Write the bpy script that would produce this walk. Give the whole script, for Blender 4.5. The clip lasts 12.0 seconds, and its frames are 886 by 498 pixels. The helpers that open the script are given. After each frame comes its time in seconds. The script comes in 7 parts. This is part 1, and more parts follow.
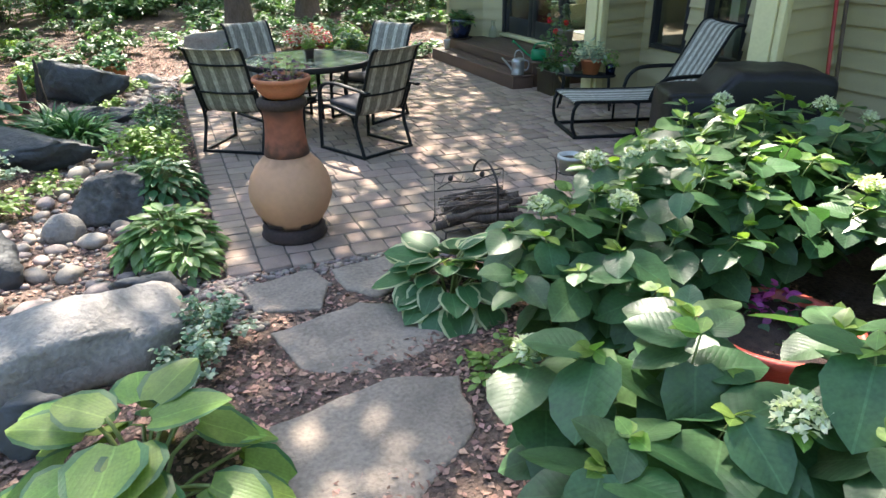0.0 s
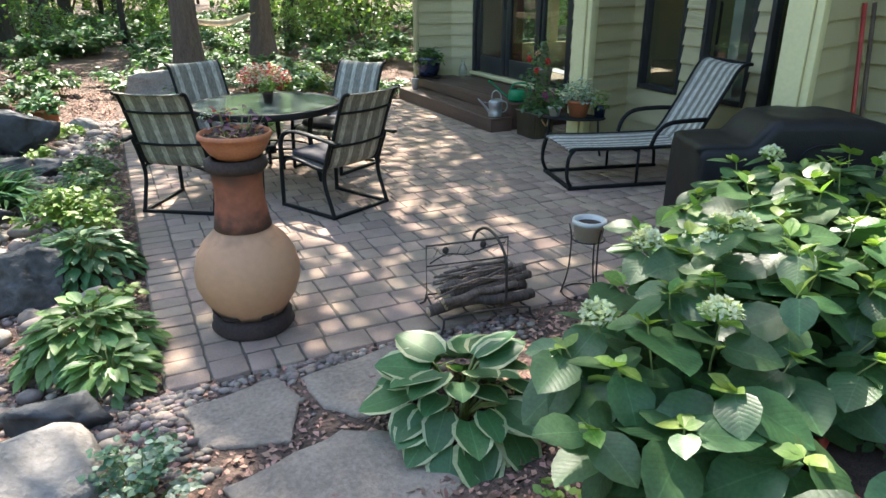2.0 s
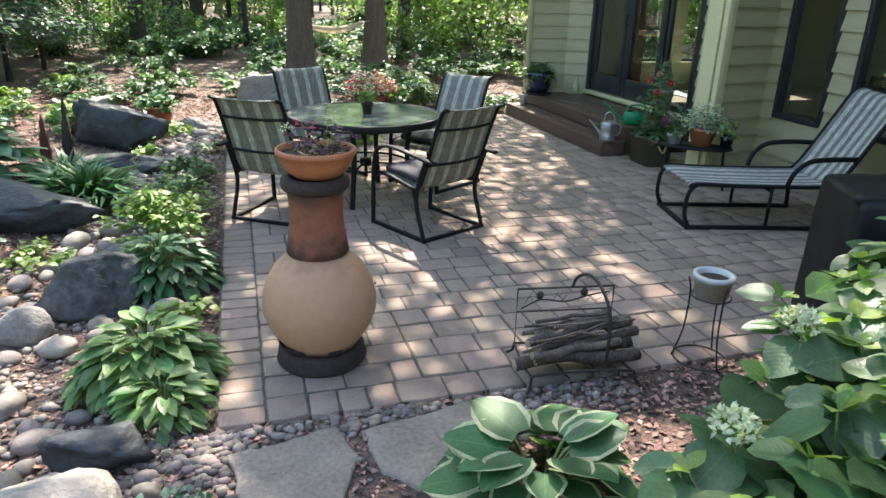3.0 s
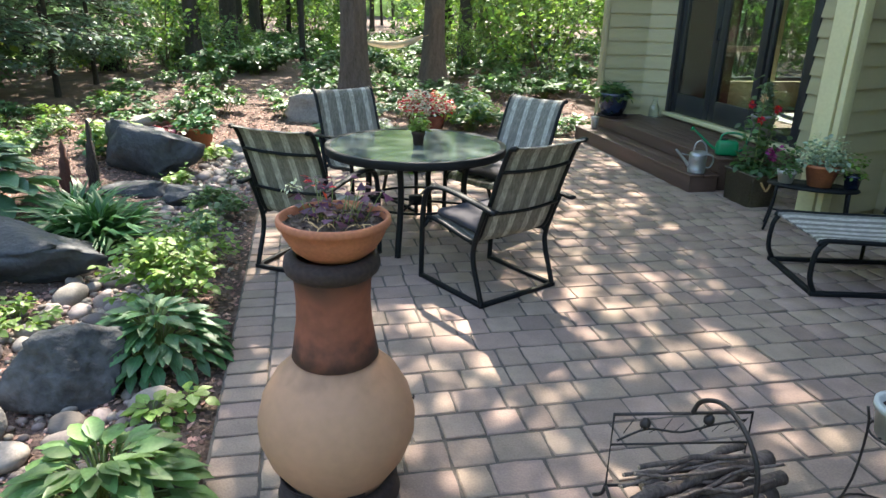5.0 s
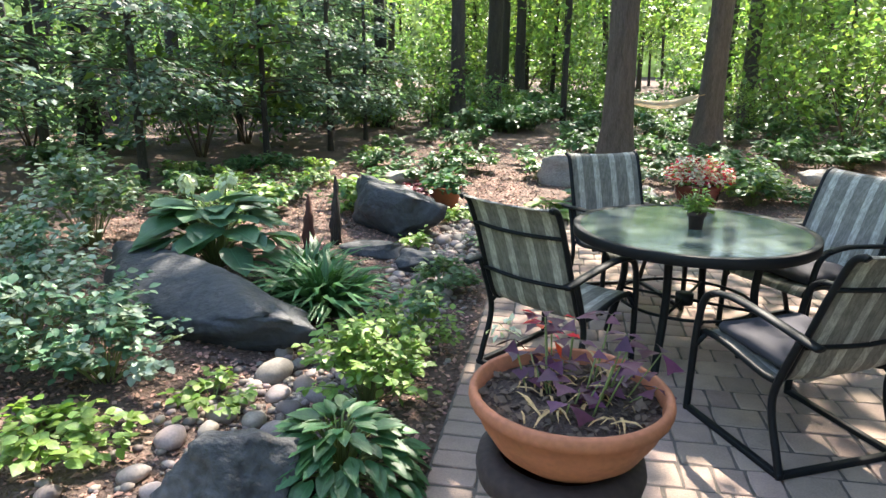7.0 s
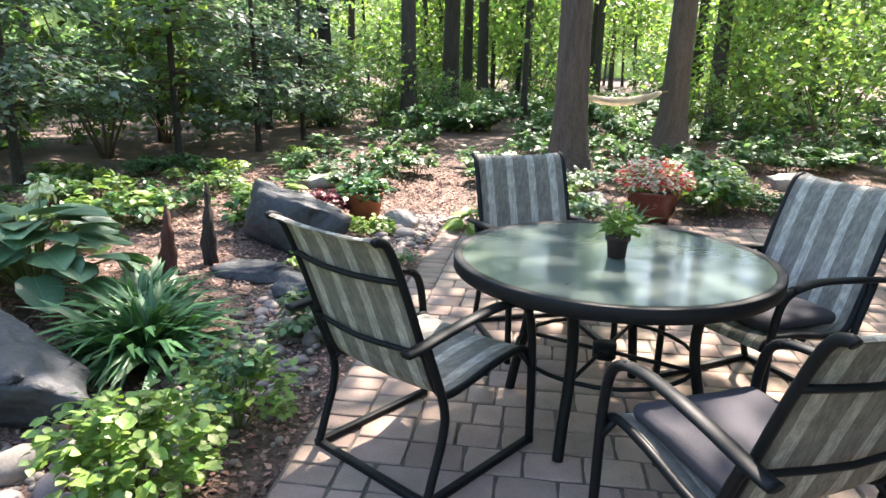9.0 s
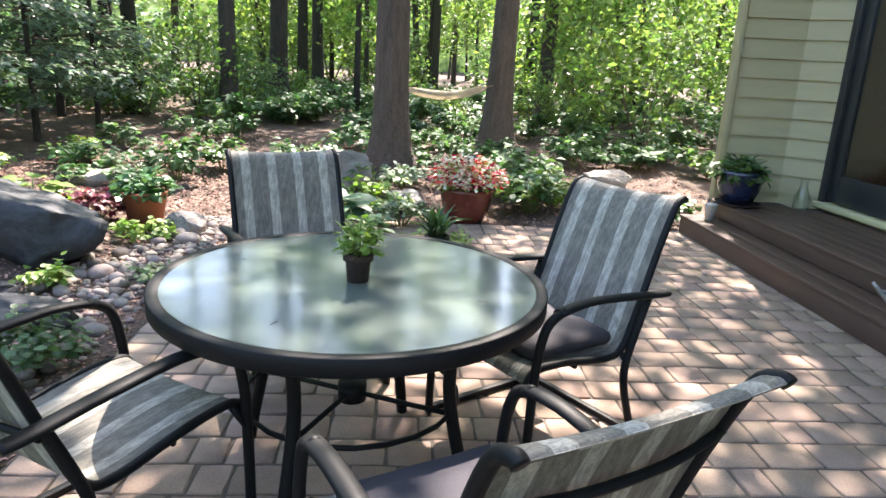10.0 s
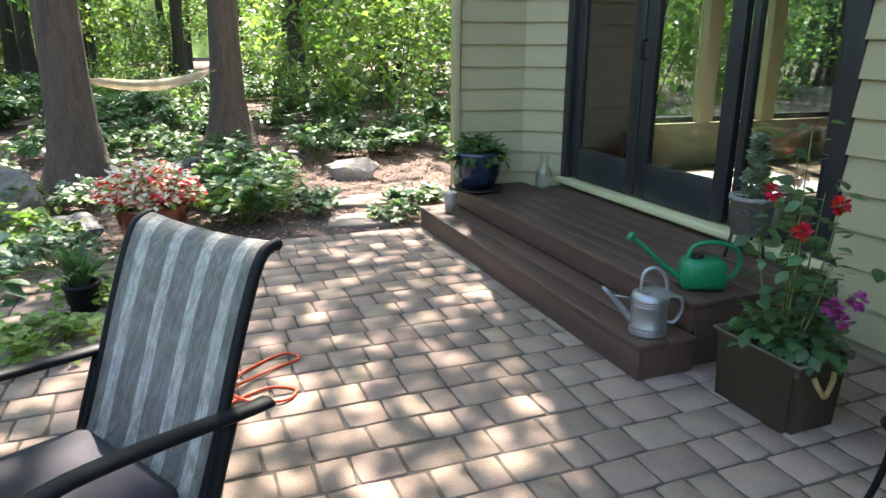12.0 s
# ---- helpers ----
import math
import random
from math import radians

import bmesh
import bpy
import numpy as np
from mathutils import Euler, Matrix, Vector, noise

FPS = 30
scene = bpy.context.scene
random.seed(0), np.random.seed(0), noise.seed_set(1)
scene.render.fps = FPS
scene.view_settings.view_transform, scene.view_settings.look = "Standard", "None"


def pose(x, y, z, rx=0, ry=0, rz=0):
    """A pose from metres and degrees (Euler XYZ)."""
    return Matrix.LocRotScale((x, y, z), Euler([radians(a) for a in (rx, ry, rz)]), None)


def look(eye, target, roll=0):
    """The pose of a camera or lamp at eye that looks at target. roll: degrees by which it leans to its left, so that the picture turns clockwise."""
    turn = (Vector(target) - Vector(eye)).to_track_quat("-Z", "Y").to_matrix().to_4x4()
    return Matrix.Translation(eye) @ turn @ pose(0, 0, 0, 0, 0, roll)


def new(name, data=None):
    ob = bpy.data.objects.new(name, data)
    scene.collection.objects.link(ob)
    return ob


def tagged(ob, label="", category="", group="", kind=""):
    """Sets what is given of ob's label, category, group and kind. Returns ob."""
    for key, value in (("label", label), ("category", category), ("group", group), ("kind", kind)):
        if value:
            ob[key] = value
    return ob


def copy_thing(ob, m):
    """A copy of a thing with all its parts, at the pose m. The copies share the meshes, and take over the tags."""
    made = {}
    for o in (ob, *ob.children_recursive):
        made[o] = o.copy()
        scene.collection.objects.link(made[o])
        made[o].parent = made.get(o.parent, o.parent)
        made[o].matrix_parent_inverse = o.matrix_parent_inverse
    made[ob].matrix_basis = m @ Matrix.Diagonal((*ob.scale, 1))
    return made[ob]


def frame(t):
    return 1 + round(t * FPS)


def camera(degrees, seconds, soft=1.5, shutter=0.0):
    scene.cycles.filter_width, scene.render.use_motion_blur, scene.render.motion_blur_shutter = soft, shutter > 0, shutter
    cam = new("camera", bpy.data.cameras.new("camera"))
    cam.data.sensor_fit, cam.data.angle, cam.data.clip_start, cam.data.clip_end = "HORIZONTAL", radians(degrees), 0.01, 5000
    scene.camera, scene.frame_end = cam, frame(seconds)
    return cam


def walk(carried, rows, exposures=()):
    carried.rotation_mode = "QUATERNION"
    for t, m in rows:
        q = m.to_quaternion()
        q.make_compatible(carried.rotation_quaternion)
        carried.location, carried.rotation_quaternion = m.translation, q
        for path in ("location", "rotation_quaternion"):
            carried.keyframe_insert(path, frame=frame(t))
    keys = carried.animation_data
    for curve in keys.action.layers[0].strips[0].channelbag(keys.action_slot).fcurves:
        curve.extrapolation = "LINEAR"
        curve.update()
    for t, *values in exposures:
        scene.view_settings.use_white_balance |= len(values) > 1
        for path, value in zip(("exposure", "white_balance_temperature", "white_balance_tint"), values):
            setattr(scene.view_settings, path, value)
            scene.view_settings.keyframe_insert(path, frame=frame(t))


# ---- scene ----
cam = camera(66.9, 12.0)
PATH = [
    (0, (-4.16, -7.896, 1.747), (-3.484, -6.206, 0.919), -0.4),
    (0.5, (-4.071, -7.72, 1.717), (-3.197, -6.12, 0.897), 0.6),
    (1, (-3.987, -7.521, 1.709), (-3.172, -5.879, 0.911), 2.1),
    (1.5, (-4.019, -7.252, 1.683), (-3.223, -5.579, 0.931), 1.6),
    (2, (-4.017, -7.026, 1.683), (-3.212, -5.35, 0.947), -0.1),
    (2.5, (-3.908, -6.813, 1.659), (-3.285, -5.056, 0.934), 0.5),
    (3, (-3.827, -6.626, 1.656), (-3.285, -4.835, 0.949), 1.5),
    (5, (-3.606, -5.714, 1.63), (-3.222, -3.871, 0.955), 1.3),
    (5.5, (-3.623, -5.5, 1.629), (-3.205, -3.646, 1.005), 1.2),
    (6, (-3.56, -5.239, 1.609), (-3.346, -3.324, 1.07), 1.4),
    (6.5, (-3.529, -5.031, 1.596), (-3.689, -3.114, 1.05), 1.3),
    (7, (-3.571, -4.807, 1.562), (-3.905, -2.906, 1.038), 0.5),
    (9, (-3.143, -3.706, 1.439), (-3.421, -1.794, 0.92), 0.8),
    (9.5, (-2.864, -3.451, 1.447), (-2.979, -1.515, 0.957), 1.6),
    (10, (-2.711, -3.157, 1.418), (-2.564, -1.233, 0.89), 3.0),
    (10.5, (-2.566, -2.913, 1.415), (-2.276, -1.025, 0.824), 0.9),
    (11, (-2.228, -2.701, 1.422), (-1.78, -0.839, 0.846), 1.9),
    (11.5, (-1.978, -2.46, 1.42), (-1.289, -0.663, 0.875), 1.8),
    (12, (-1.752, -2.194, 1.396), (-1.069, -0.402, 0.831), 0.1),
]
EXPOSURES = [(0.0, 2.33, 6900, 9), (7.0, 2.33, 6900, 10), (9.0, 2.52, 6900, 15), (10.5, 2.54, 6900, 17), (12.0, 2.54, 6900, 13)]
walk(cam, [(t, look(eye, target, roll)) for t, eye, target, roll in PATH], EXPOSURES)

# ---- world and sun ----
SUN_DIR = Vector((0.19, 0.75, 1.0)).normalized()
world = bpy.data.worlds.new("sky_world")
scene.world = world
world.use_nodes = True
wn = world.node_tree.nodes
sky = wn.new("ShaderNodeTexSky")
sky.sky_type = "NISHITA"
sky.sun_disc = False
sky.sun_elevation = math.asin(SUN_DIR.z)
sky.sun_rotation = math.atan2(SUN_DIR.x, SUN_DIR.y)
world.node_tree.links.new(sky.outputs[0], wn["Background"].inputs[0])
wn["Background"].inputs[1].default_value = 0.15
sun_data = bpy.data.lights.new("sun", "SUN")
sun_data.energy = 4.6
sun_data.angle = radians(0.53)
sun_data.color = (1.0, 0.935, 0.86)
sun = new("sun", sun_data)
sun.matrix_world = look(SUN_DIR * 30, (0, 0, 0))


# ---- materials ----
def material(name, base, rough=0.6, metal=0.0, vary=0.25, scale=6.0, fine=60.0, bump=0.3, depth=0.01, hue=0.0, dark=None, stain=0.0,
             translucent=0.0, per_object=0.0, per_island=0.0, coat=0.0, stretch=(1, 1, 1), spec=0.5):
    """A surface with colour variation at two scales, grain relief and optional stains."""
    m = bpy.data.materials.new(name)
    m.use_nodes = True
    nt = m.node_tree
    n, lk = nt.nodes, nt.links
    b = n["Principled BSDF"]
    mp = n.new("ShaderNodeMapping")
    mp.inputs["Scale"].default_value = stretch
    place = n.new("ShaderNodeNewGeometry")
    lk.new(place.outputs["Position"], mp.inputs[0])
    big = n.new("ShaderNodeTexNoise")
    big.inputs["Scale"].default_value = scale
    big.inputs["Detail"].default_value = 4
    sml = n.new("ShaderNodeTexNoise")
    sml.inputs["Scale"].default_value = fine
    sml.inputs["Detail"].default_value = 3
    lk.new(mp.outputs[0], big.inputs[0])
    lk.new(mp.outputs[0], sml.inputs[0])
    mixn = n.new("ShaderNodeMath")
    mixn.operation = "ADD"
    lk.new(big.outputs[0], mixn.inputs[0])
    lk.new(sml.outputs[0], mixn.inputs[1])
    ramp = n.new("ShaderNodeValToRGB")
    lo = dark if dark else tuple(c * (1 - vary) for c in base)
    hi = tuple(min(1, c * (1 + vary)) for c in base)
    ramp.color_ramp.elements[0].color = (*lo, 1)
    ramp.color_ramp.elements[0].position = 0.36
    ramp.color_ramp.elements[1].color = (*hi, 1)
    ramp.color_ramp.elements[1].position = 0.64
    half = n.new("ShaderNodeMath")
    half.operation = "MULTIPLY"
    half.inputs[1].default_value = 0.5
    lk.new(mixn.outputs[0], half.inputs[0])
    lk.new(half.outputs[0], ramp.inputs[0])
    col = ramp.outputs[0]
    if per_object or per_island:
        hsv = n.new("ShaderNodeHueSaturation")
        if per_object:
            src = n.new("ShaderNodeObjectInfo").outputs["Random"]
            amt = per_object
        else:
            src = n.new("ShaderNodeNewGeometry").outputs["Random Per Island"]
            amt = per_island
        mr = n.new("ShaderNodeMapRange")
        mr.inputs[3].default_value = 1 - amt
        mr.inputs[4].default_value = 1 + amt
        lk.new(src, mr.inputs[0])
        lk.new(mr.outputs[0], hsv.inputs["Value"])
        if hue:
            mh = n.new("ShaderNodeMapRange")
            mh.inputs[3].default_value = 0.5 - hue
            mh.inputs[4].default_value = 0.5 + hue
            wob = n.new("ShaderNodeMath")
            wob.operation = "MULTIPLY"
            wob.inputs[1].default_value = 7.31
            frc = n.new("ShaderNodeMath")
            frc.operation = "FRACT"
            lk.new(src, wob.inputs[0])
            lk.new(wob.outputs[0], frc.inputs[0])
            lk.new(frc.outputs[0], mh.inputs[0])
            lk.new(mh.outputs[0], hsv.inputs["Hue"])
        lk.new(col, hsv.inputs["Color"])
        col = hsv.outputs[0]
    if stain:
        st = n.new("ShaderNodeTexNoise")
        st.inputs["Scale"].default_value = scale * 0.45
        st.inputs["Detail"].default_value = 6
        lk.new(place.outputs["Position"], st.inputs[0])
        sr = n.new("ShaderNodeMapRange")
        sr.inputs[1].default_value = 0.5
        sr.inputs[2].default_value = 0.75
        sr.inputs[4].default_value = stain
        lk.new(st.outputs[0], sr.inputs[0])
        mx = n.new("ShaderNodeMix")
        mx.data_type = "RGBA"
        mx.inputs[7].default_value = (*[c * 0.45 for c in base], 1)
        lk.new(sr.outputs[0], mx.inputs[0])
        lk.new(col, mx.inputs[6])
        col = mx.outputs[2]
    lk.new(col, b.inputs["Base Color"])
    rr = n.new("ShaderNodeMapRange")
    rr.inputs[3].default_value = max(0.02, rough - 0.12)
    rr.inputs[4].default_value = min(1, rough + 0.12)
    lk.new(big.outputs[0], rr.inputs[0])
    lk.new(rr.outputs[0], b.inputs["Roughness"])
    b.inputs["Metallic"].default_value = metal
    b.inputs["Coat Weight"].default_value = coat
    b.inputs["Specular IOR Level"].default_value = spec
    if bump:
        bp = n.new("ShaderNodeBump")
        bp.inputs["Strength"].default_value = bump
        bp.inputs["Distance"].default_value = depth
        lk.new(mixn.outputs[0], bp.inputs["Height"])
        lk.new(bp.outputs[0], b.inputs["Normal"])
    if translucent:
        tr = n.new("ShaderNodeBsdfTranslucent")
        tcol = n.new("ShaderNodeMix")
        tcol.data_type = "RGBA"
        tcol.blend_type = "MULTIPLY"
        tcol.inputs[0].default_value = 1.0
        tcol.inputs[7].default_value = (1.45, 1.62, 0.86, 1)
        lk.new(col, tcol.inputs[6])
        lk.new(tcol.outputs[2], tr.inputs[0])
        ms = n.new("ShaderNodeMixShader")
        ms.inputs[0].default_value = translucent
        lk.new(b.outputs[0], ms.inputs[1])
        lk.new(tr.outputs[0], ms.inputs[2])
        lk.new(ms.outputs[0], n["Material Output"].inputs[0])
    return m


def leaf_material(name, base, translucent=0.35, rough=0.45, per_island=0.35, hue=0.02, scale=8.0):
    return material(name, base, rough=rough, vary=0.2, scale=scale, fine=90, bump=0.15, depth=0.003, per_island=per_island, hue=hue,
                    translucent=translucent)


def striped(name, colours, rough=0.7):
    """Woven sling fabric, striped lengthways along x of the UV map, with weave relief."""
    m = material(name, (0.3, 0.3, 0.3), rough=rough, vary=0.30, scale=22, fine=230, bump=0.3, depth=0.002)
    n, lk = m.node_tree.nodes, m.node_tree.links
    uv = n.new("ShaderNodeUVMap")
    uv.uv_map = "UVMap"
    sep = n.new("ShaderNodeSeparateXYZ")
    lk.new(uv.outputs[0], sep.inputs[0])
    ramp = n.new("ShaderNodeValToRGB")
    ramp.color_ramp.interpolation = "CONSTANT"
    e = ramp.color_ramp.elements
    while len(e) < len(colours):
        e.new(0.5)
    for i, (p, c) in enumerate(colours):
        e[i].position = p
        e[i].color = (*c, 1)
    lk.new(sep.outputs[0], ramp.inputs[0])
    mx = n.new("ShaderNodeMix")
    mx.data_type = "RGBA"
    mx.blend_type = "MULTIPLY"
    mx.inputs[0].default_value = 1.0
    old = n["Principled BSDF"].inputs["Base Color"].links[0].from_socket
    gain = n.new("ShaderNodeMix")
    gain.data_type = "RGBA"
    gain.blend_type = "MULTIPLY"
    gain.inputs[0].default_value = 1.0
    gain.inputs[7].default_value = (3.3, 3.3, 3.3, 1)
    lk.new(old, gain.inputs[6])
    lk.new(gain.outputs[2], mx.inputs[6])
    fig = n.new("ShaderNodeTexWave")
    fig.wave_type = "BANDS"
    fig.bands_direction = "DIAGONAL"
    fig.inputs["Scale"].default_value = 9
    fig.inputs["Distortion"].default_value = 9
    fig.inputs["Detail"].default_value = 3
    fig.inputs["Detail Scale"].default_value = 2.5
    lk.new(uv.outputs[0], fig.inputs[0])
    fr = n.new("ShaderNodeMapRange")
    fr.inputs[3].default_value = 0.78
    fr.inputs[4].default_value = 1.12
    lk.new(fig.outputs["Fac"], fr.inputs[0])
    weave = n.new("ShaderNodeMix")
    weave.data_type = "RGBA"
    weave.blend_type = "MULTIPLY"
    weave.inputs[0].default_value = 1.0
    lk.new(ramp.outputs[0], weave.inputs[6])
    lk.new(fr.outputs[0], weave.inputs[7])
    lk.new(weave.outputs[2], mx.inputs[7])
    lk.new(mx.outputs[2], n["Principled BSDF"].inputs["Base Color"])
    return m


def glass_material(name, tint=(0.9, 0.95, 0.93), rough=0.0, wavy=0.0, gloss=0.09):
    """A thin pane: partly clear, with mirror gloss by Fresnel."""
    m = bpy.data.materials.new(name)
    m.use_nodes = True
    n, lk = m.node_tree.nodes, m.node_tree.links
    n.remove(n["Principled BSDF"])
    tr = n.new("ShaderNodeBsdfTransparent")
    tr.inputs[0].default_value = (*tint, 1)
    gl = n.new("ShaderNodeBsdfGlossy")
    gl.inputs["Roughness"].default_value = rough
    lw = n.new("ShaderNodeLayerWeight")
    lw.inputs[0].default_value = 0.5
    pw = n.new("ShaderNodeMath")
    pw.operation = "POWER"
    pw.inputs[1].default_value = 3.6
    lk.new(lw.outputs["Facing"], pw.inputs[0])
    fr = n.new("ShaderNodeMapRange")
    fr.inputs[3].default_value = gloss
    fr.inputs[4].default_value = 0.9
    lk.new(pw.outputs[0], fr.inputs[0])
    if wavy:
        tc = n.new("ShaderNodeTexCoord")
        no = n.new("ShaderNodeTexNoise")
        no.inputs["Scale"].default_value = 45
        bp = n.new("ShaderNodeBump")
        bp.inputs["Strength"].default_value = wavy
        bp.inputs["Distance"].default_value = 0.004
        lk.new(tc.outputs["Object"], no.inputs[0])
        lk.new(no.outputs[0], bp.inputs["Height"])
        lk.new(bp.outputs[0], gl.inputs["Normal"])
    mx = n.new("ShaderNodeMixShader")
    lk.new(fr.outputs[0], mx.inputs[0])
    lk.new(tr.outputs[0], mx.inputs[1])
    lk.new(gl.outputs[0], mx.inputs[2])
    lk.new(mx.outputs[0], n["Material Output"].inputs[0])
    return m


def frosted_glass(name):
    """Obscure patterned glass: part clear, part scattering, with a soft rippled gloss."""
    m = bpy.data.materials.new(name)
    m.use_nodes = True
    n, lk = m.node_tree.nodes, m.node_tree.links
    b = n["Principled BSDF"]
    b.inputs["Base Color"].default_value = (0.15, 0.185, 0.165, 1)
    b.inputs["Roughness"].default_value = 0.10
    b.inputs["IOR"].default_value = 2.2
    tc = n.new("ShaderNodeTexCoord")
    no = n.new("ShaderNodeTexNoise")
    no.inputs["Scale"].default_value = 38
    bp = n.new("ShaderNodeBump")
    bp.inputs["Strength"].default_value = 0.12
    bp.inputs["Distance"].default_value = 0.004
    lk.new(tc.outputs["Object"], no.inputs[0])
    lk.new(no.outputs[0], bp.inputs["Height"])
    lk.new(bp.outputs[0], b.inputs["Normal"])
    tl = n.new("ShaderNodeBsdfTranslucent")
    tl.inputs[0].default_value = (0.36, 0.44, 0.38, 1)
    tr = n.new("ShaderNodeBsdfTransparent")
    tr.inputs[0].default_value = (0.70, 0.80, 0.75, 1)
    m1 = n.new("ShaderNodeMixShader")
    m1.inputs[0].default_value = 0.6
    lk.new(tl.outputs[0], m1.inputs[1])
    lk.new(tr.outputs[0], m1.inputs[2])
    m2 = n.new("ShaderNodeMixShader")
    m2.inputs[0].default_value = 0.68
    lk.new(m1.outputs[0], m2.inputs[1])
    lk.new(b.outputs[0], m2.inputs[2])
    lk.new(m2.outputs[0], n["Material Output"].inputs[0])
    return m


M_MULCH = material("bark_mulch", (0.115, 0.075, 0.058), rough=0.95, vary=0.55, scale=3.0, fine=45, bump=1.0, depth=0.03, stain=0.6)
M_CHIP = material("mulch_chips", (0.30, 0.175, 0.135), rough=0.9, vary=0.35, scale=14, fine=90, bump=0.4, depth=0.004, per_island=0.6, hue=0.015)
M_PAVER = material("concrete_paver", (0.290, 0.212, 0.165), rough=0.9, vary=0.16, scale=9, fine=120, bump=0.55, depth=0.004, per_object=0.16, hue=0.012, stain=0.3)
M_PAVER_FAR = material("concrete_paver_far", (0.290, 0.212, 0.165), rough=0.9, vary=0.16, scale=9, fine=120, bump=0.55, depth=0.004, per_island=0.16, hue=0.012, stain=0.3)
M_SAND = material("joint_sand", (0.10, 0.083, 0.068), rough=1.0, vary=0.3, scale=20, fine=160, bump=0.6, depth=0.005)
M_SIDING = material("painted_siding", (0.385, 0.345, 0.205), rough=0.6, vary=0.06, scale=2.5, fine=55, bump=0.25, depth=0.003, stretch=(1, 1, 6), per_object=0.03)
M_TRIM = material("cream_trim", (0.62, 0.58, 0.34), rough=0.55, vary=0.06, scale=3, fine=40, bump=0.15, depth=0.002)
M_DARKFRAME = material("dark_door_frame", (0.022, 0.024, 0.028), rough=0.4, vary=0.2, scale=5, fine=60, bump=0.1, depth=0.002)
M_DECK = material("brown_deck_board", (0.090, 0.052, 0.039), rough=0.5, vary=0.2, scale=3, fine=60, bump=0.35, depth=0.003, stretch=(10, 1, 10), per_object=0.12)
M_ROOM = material("room_wall", (0.40, 0.35, 0.27), rough=0.8, vary=0.08)
M_ROOMFLOOR = material("room_floor", (0.16, 0.105, 0.06), rough=0.4, vary=0.2, scale=4, stretch=(8, 1, 1))
M_GLASS = glass_material("window_glass", (0.80, 0.86, 0.85), gloss=0.09)
M_TABLEGLASS = frosted_glass("rippled_table_glass")
M_METAL = material("dark_painted_metal", (0.008, 0.009, 0.010), rough=0.55, vary=0.25, scale=12, fine=150, bump=0.1, depth=0.001, spec=0.2)
M_IRON = material("rusty_wire_iron", (0.03, 0.022, 0.018), rough=0.65, vary=0.4, scale=20, fine=150, bump=0.3, depth=0.002)
GREY, LIGHT, DIM = (0.165, 0.155, 0.130), (0.36, 0.345, 0.295), (0.20, 0.19, 0.16)
STRIPES = [(0.0, GREY), (0.08, LIGHT), (0.165, GREY), (0.25, DIM), (0.26, GREY), (0.33, LIGHT), (0.415, GREY), (0.585, LIGHT), (0.67, GREY), (0.74, DIM), (0.75, GREY), (0.835, LIGHT), (0.92, GREY)]
M_SLING = striped("striped_sling", STRIPES)
LSTR = [(i / 12, (0.45, 0.43, 0.39) if i % 2 else (0.165, 0.158, 0.142)) for i in range(12)]
M_LSLING = striped("lounger_sling", LSTR)
M_CUSHION = material("dark_cushion", (0.035, 0.033, 0.042), rough=0.85, vary=0.2, scale=12, fine=200, bump=0.3, depth=0.003)
M_TERRA = material("terracotta", (0.42, 0.15, 0.075), rough=0.75, vary=0.18, scale=7, fine=80, bump=0.2, depth=0.002, stain=0.35)
M_TERRADARK = material("smoked_clay", (0.25, 0.080, 0.045), rough=0.75, vary=0.25, scale=4, fine=22, bump=0.3, depth=0.003, stain=0.9)
M_CLAY = material("tan_clay", (0.47, 0.255, 0.150), rough=0.7, vary=0.07, scale=3, fine=30, bump=0.1, depth=0.002, stain=0.25)
M_CLAYRING = material("sooty_clay", (0.042, 0.026, 0.023), rough=0.88, vary=0.35, scale=9, fine=70, bump=0.4, depth=0.004)


def add_soot(m, bands):
    """Smoke stains in uneven bands round the flue: (height, reach, strength) each."""
    n, lk = m.node_tree.nodes, m.node_tree.links
    b = n["Principled BSDF"]
    geo = n.new("ShaderNodeNewGeometry")
    sep = n.new("ShaderNodeSeparateXYZ")
    lk.new(geo.outputs["Position"], sep.inputs[0])
    no = n.new("ShaderNodeTexNoise")
    no.inputs["Scale"].default_value = 11
    no.inputs["Detail"].default_value = 5
    lk.new(geo.outputs["Position"], no.inputs[0])
    wob = n.new("ShaderNodeMath")
    wob.operation = "MULTIPLY_ADD"
    wob.inputs[1].default_value = 0.16
    lk.new(no.outputs[0], wob.inputs[0])
    lk.new(sep.outputs[2], wob.inputs[2])
    col = b.inputs["Base Color"].links[0].from_socket
    for z, reach, strength in bands:
        near = n.new("ShaderNodeMath")
        near.operation = "SUBTRACT"
        near.inputs[1].default_value = z + 0.08
        lk.new(wob.outputs[0], near.inputs[0])
        ab = n.new("ShaderNodeMath")
        ab.operation = "ABSOLUTE"
        lk.new(near.outputs[0], ab.inputs[0])
        mr = n.new("ShaderNodeMapRange")
        mr.interpolation_type = "SMOOTHSTEP"
        mr.inputs[1].default_value = 0.0
        mr.inputs[2].default_value = reach
        mr.inputs[3].default_value = strength
        mr.inputs[4].default_value = 0.0
        lk.new(ab.outputs[0], mr.inputs[0])
        mx = n.new("ShaderNodeMix")
        mx.data_type = "RGBA"
        mx.inputs[7].default_value = (0.028, 0.018, 0.015, 1)
        lk.new(mr.outputs[0], mx.inputs[0])
        lk.new(col, mx.inputs[6])
        col = mx.outputs[2]
    lk.new(col, b.inputs["Base Color"])


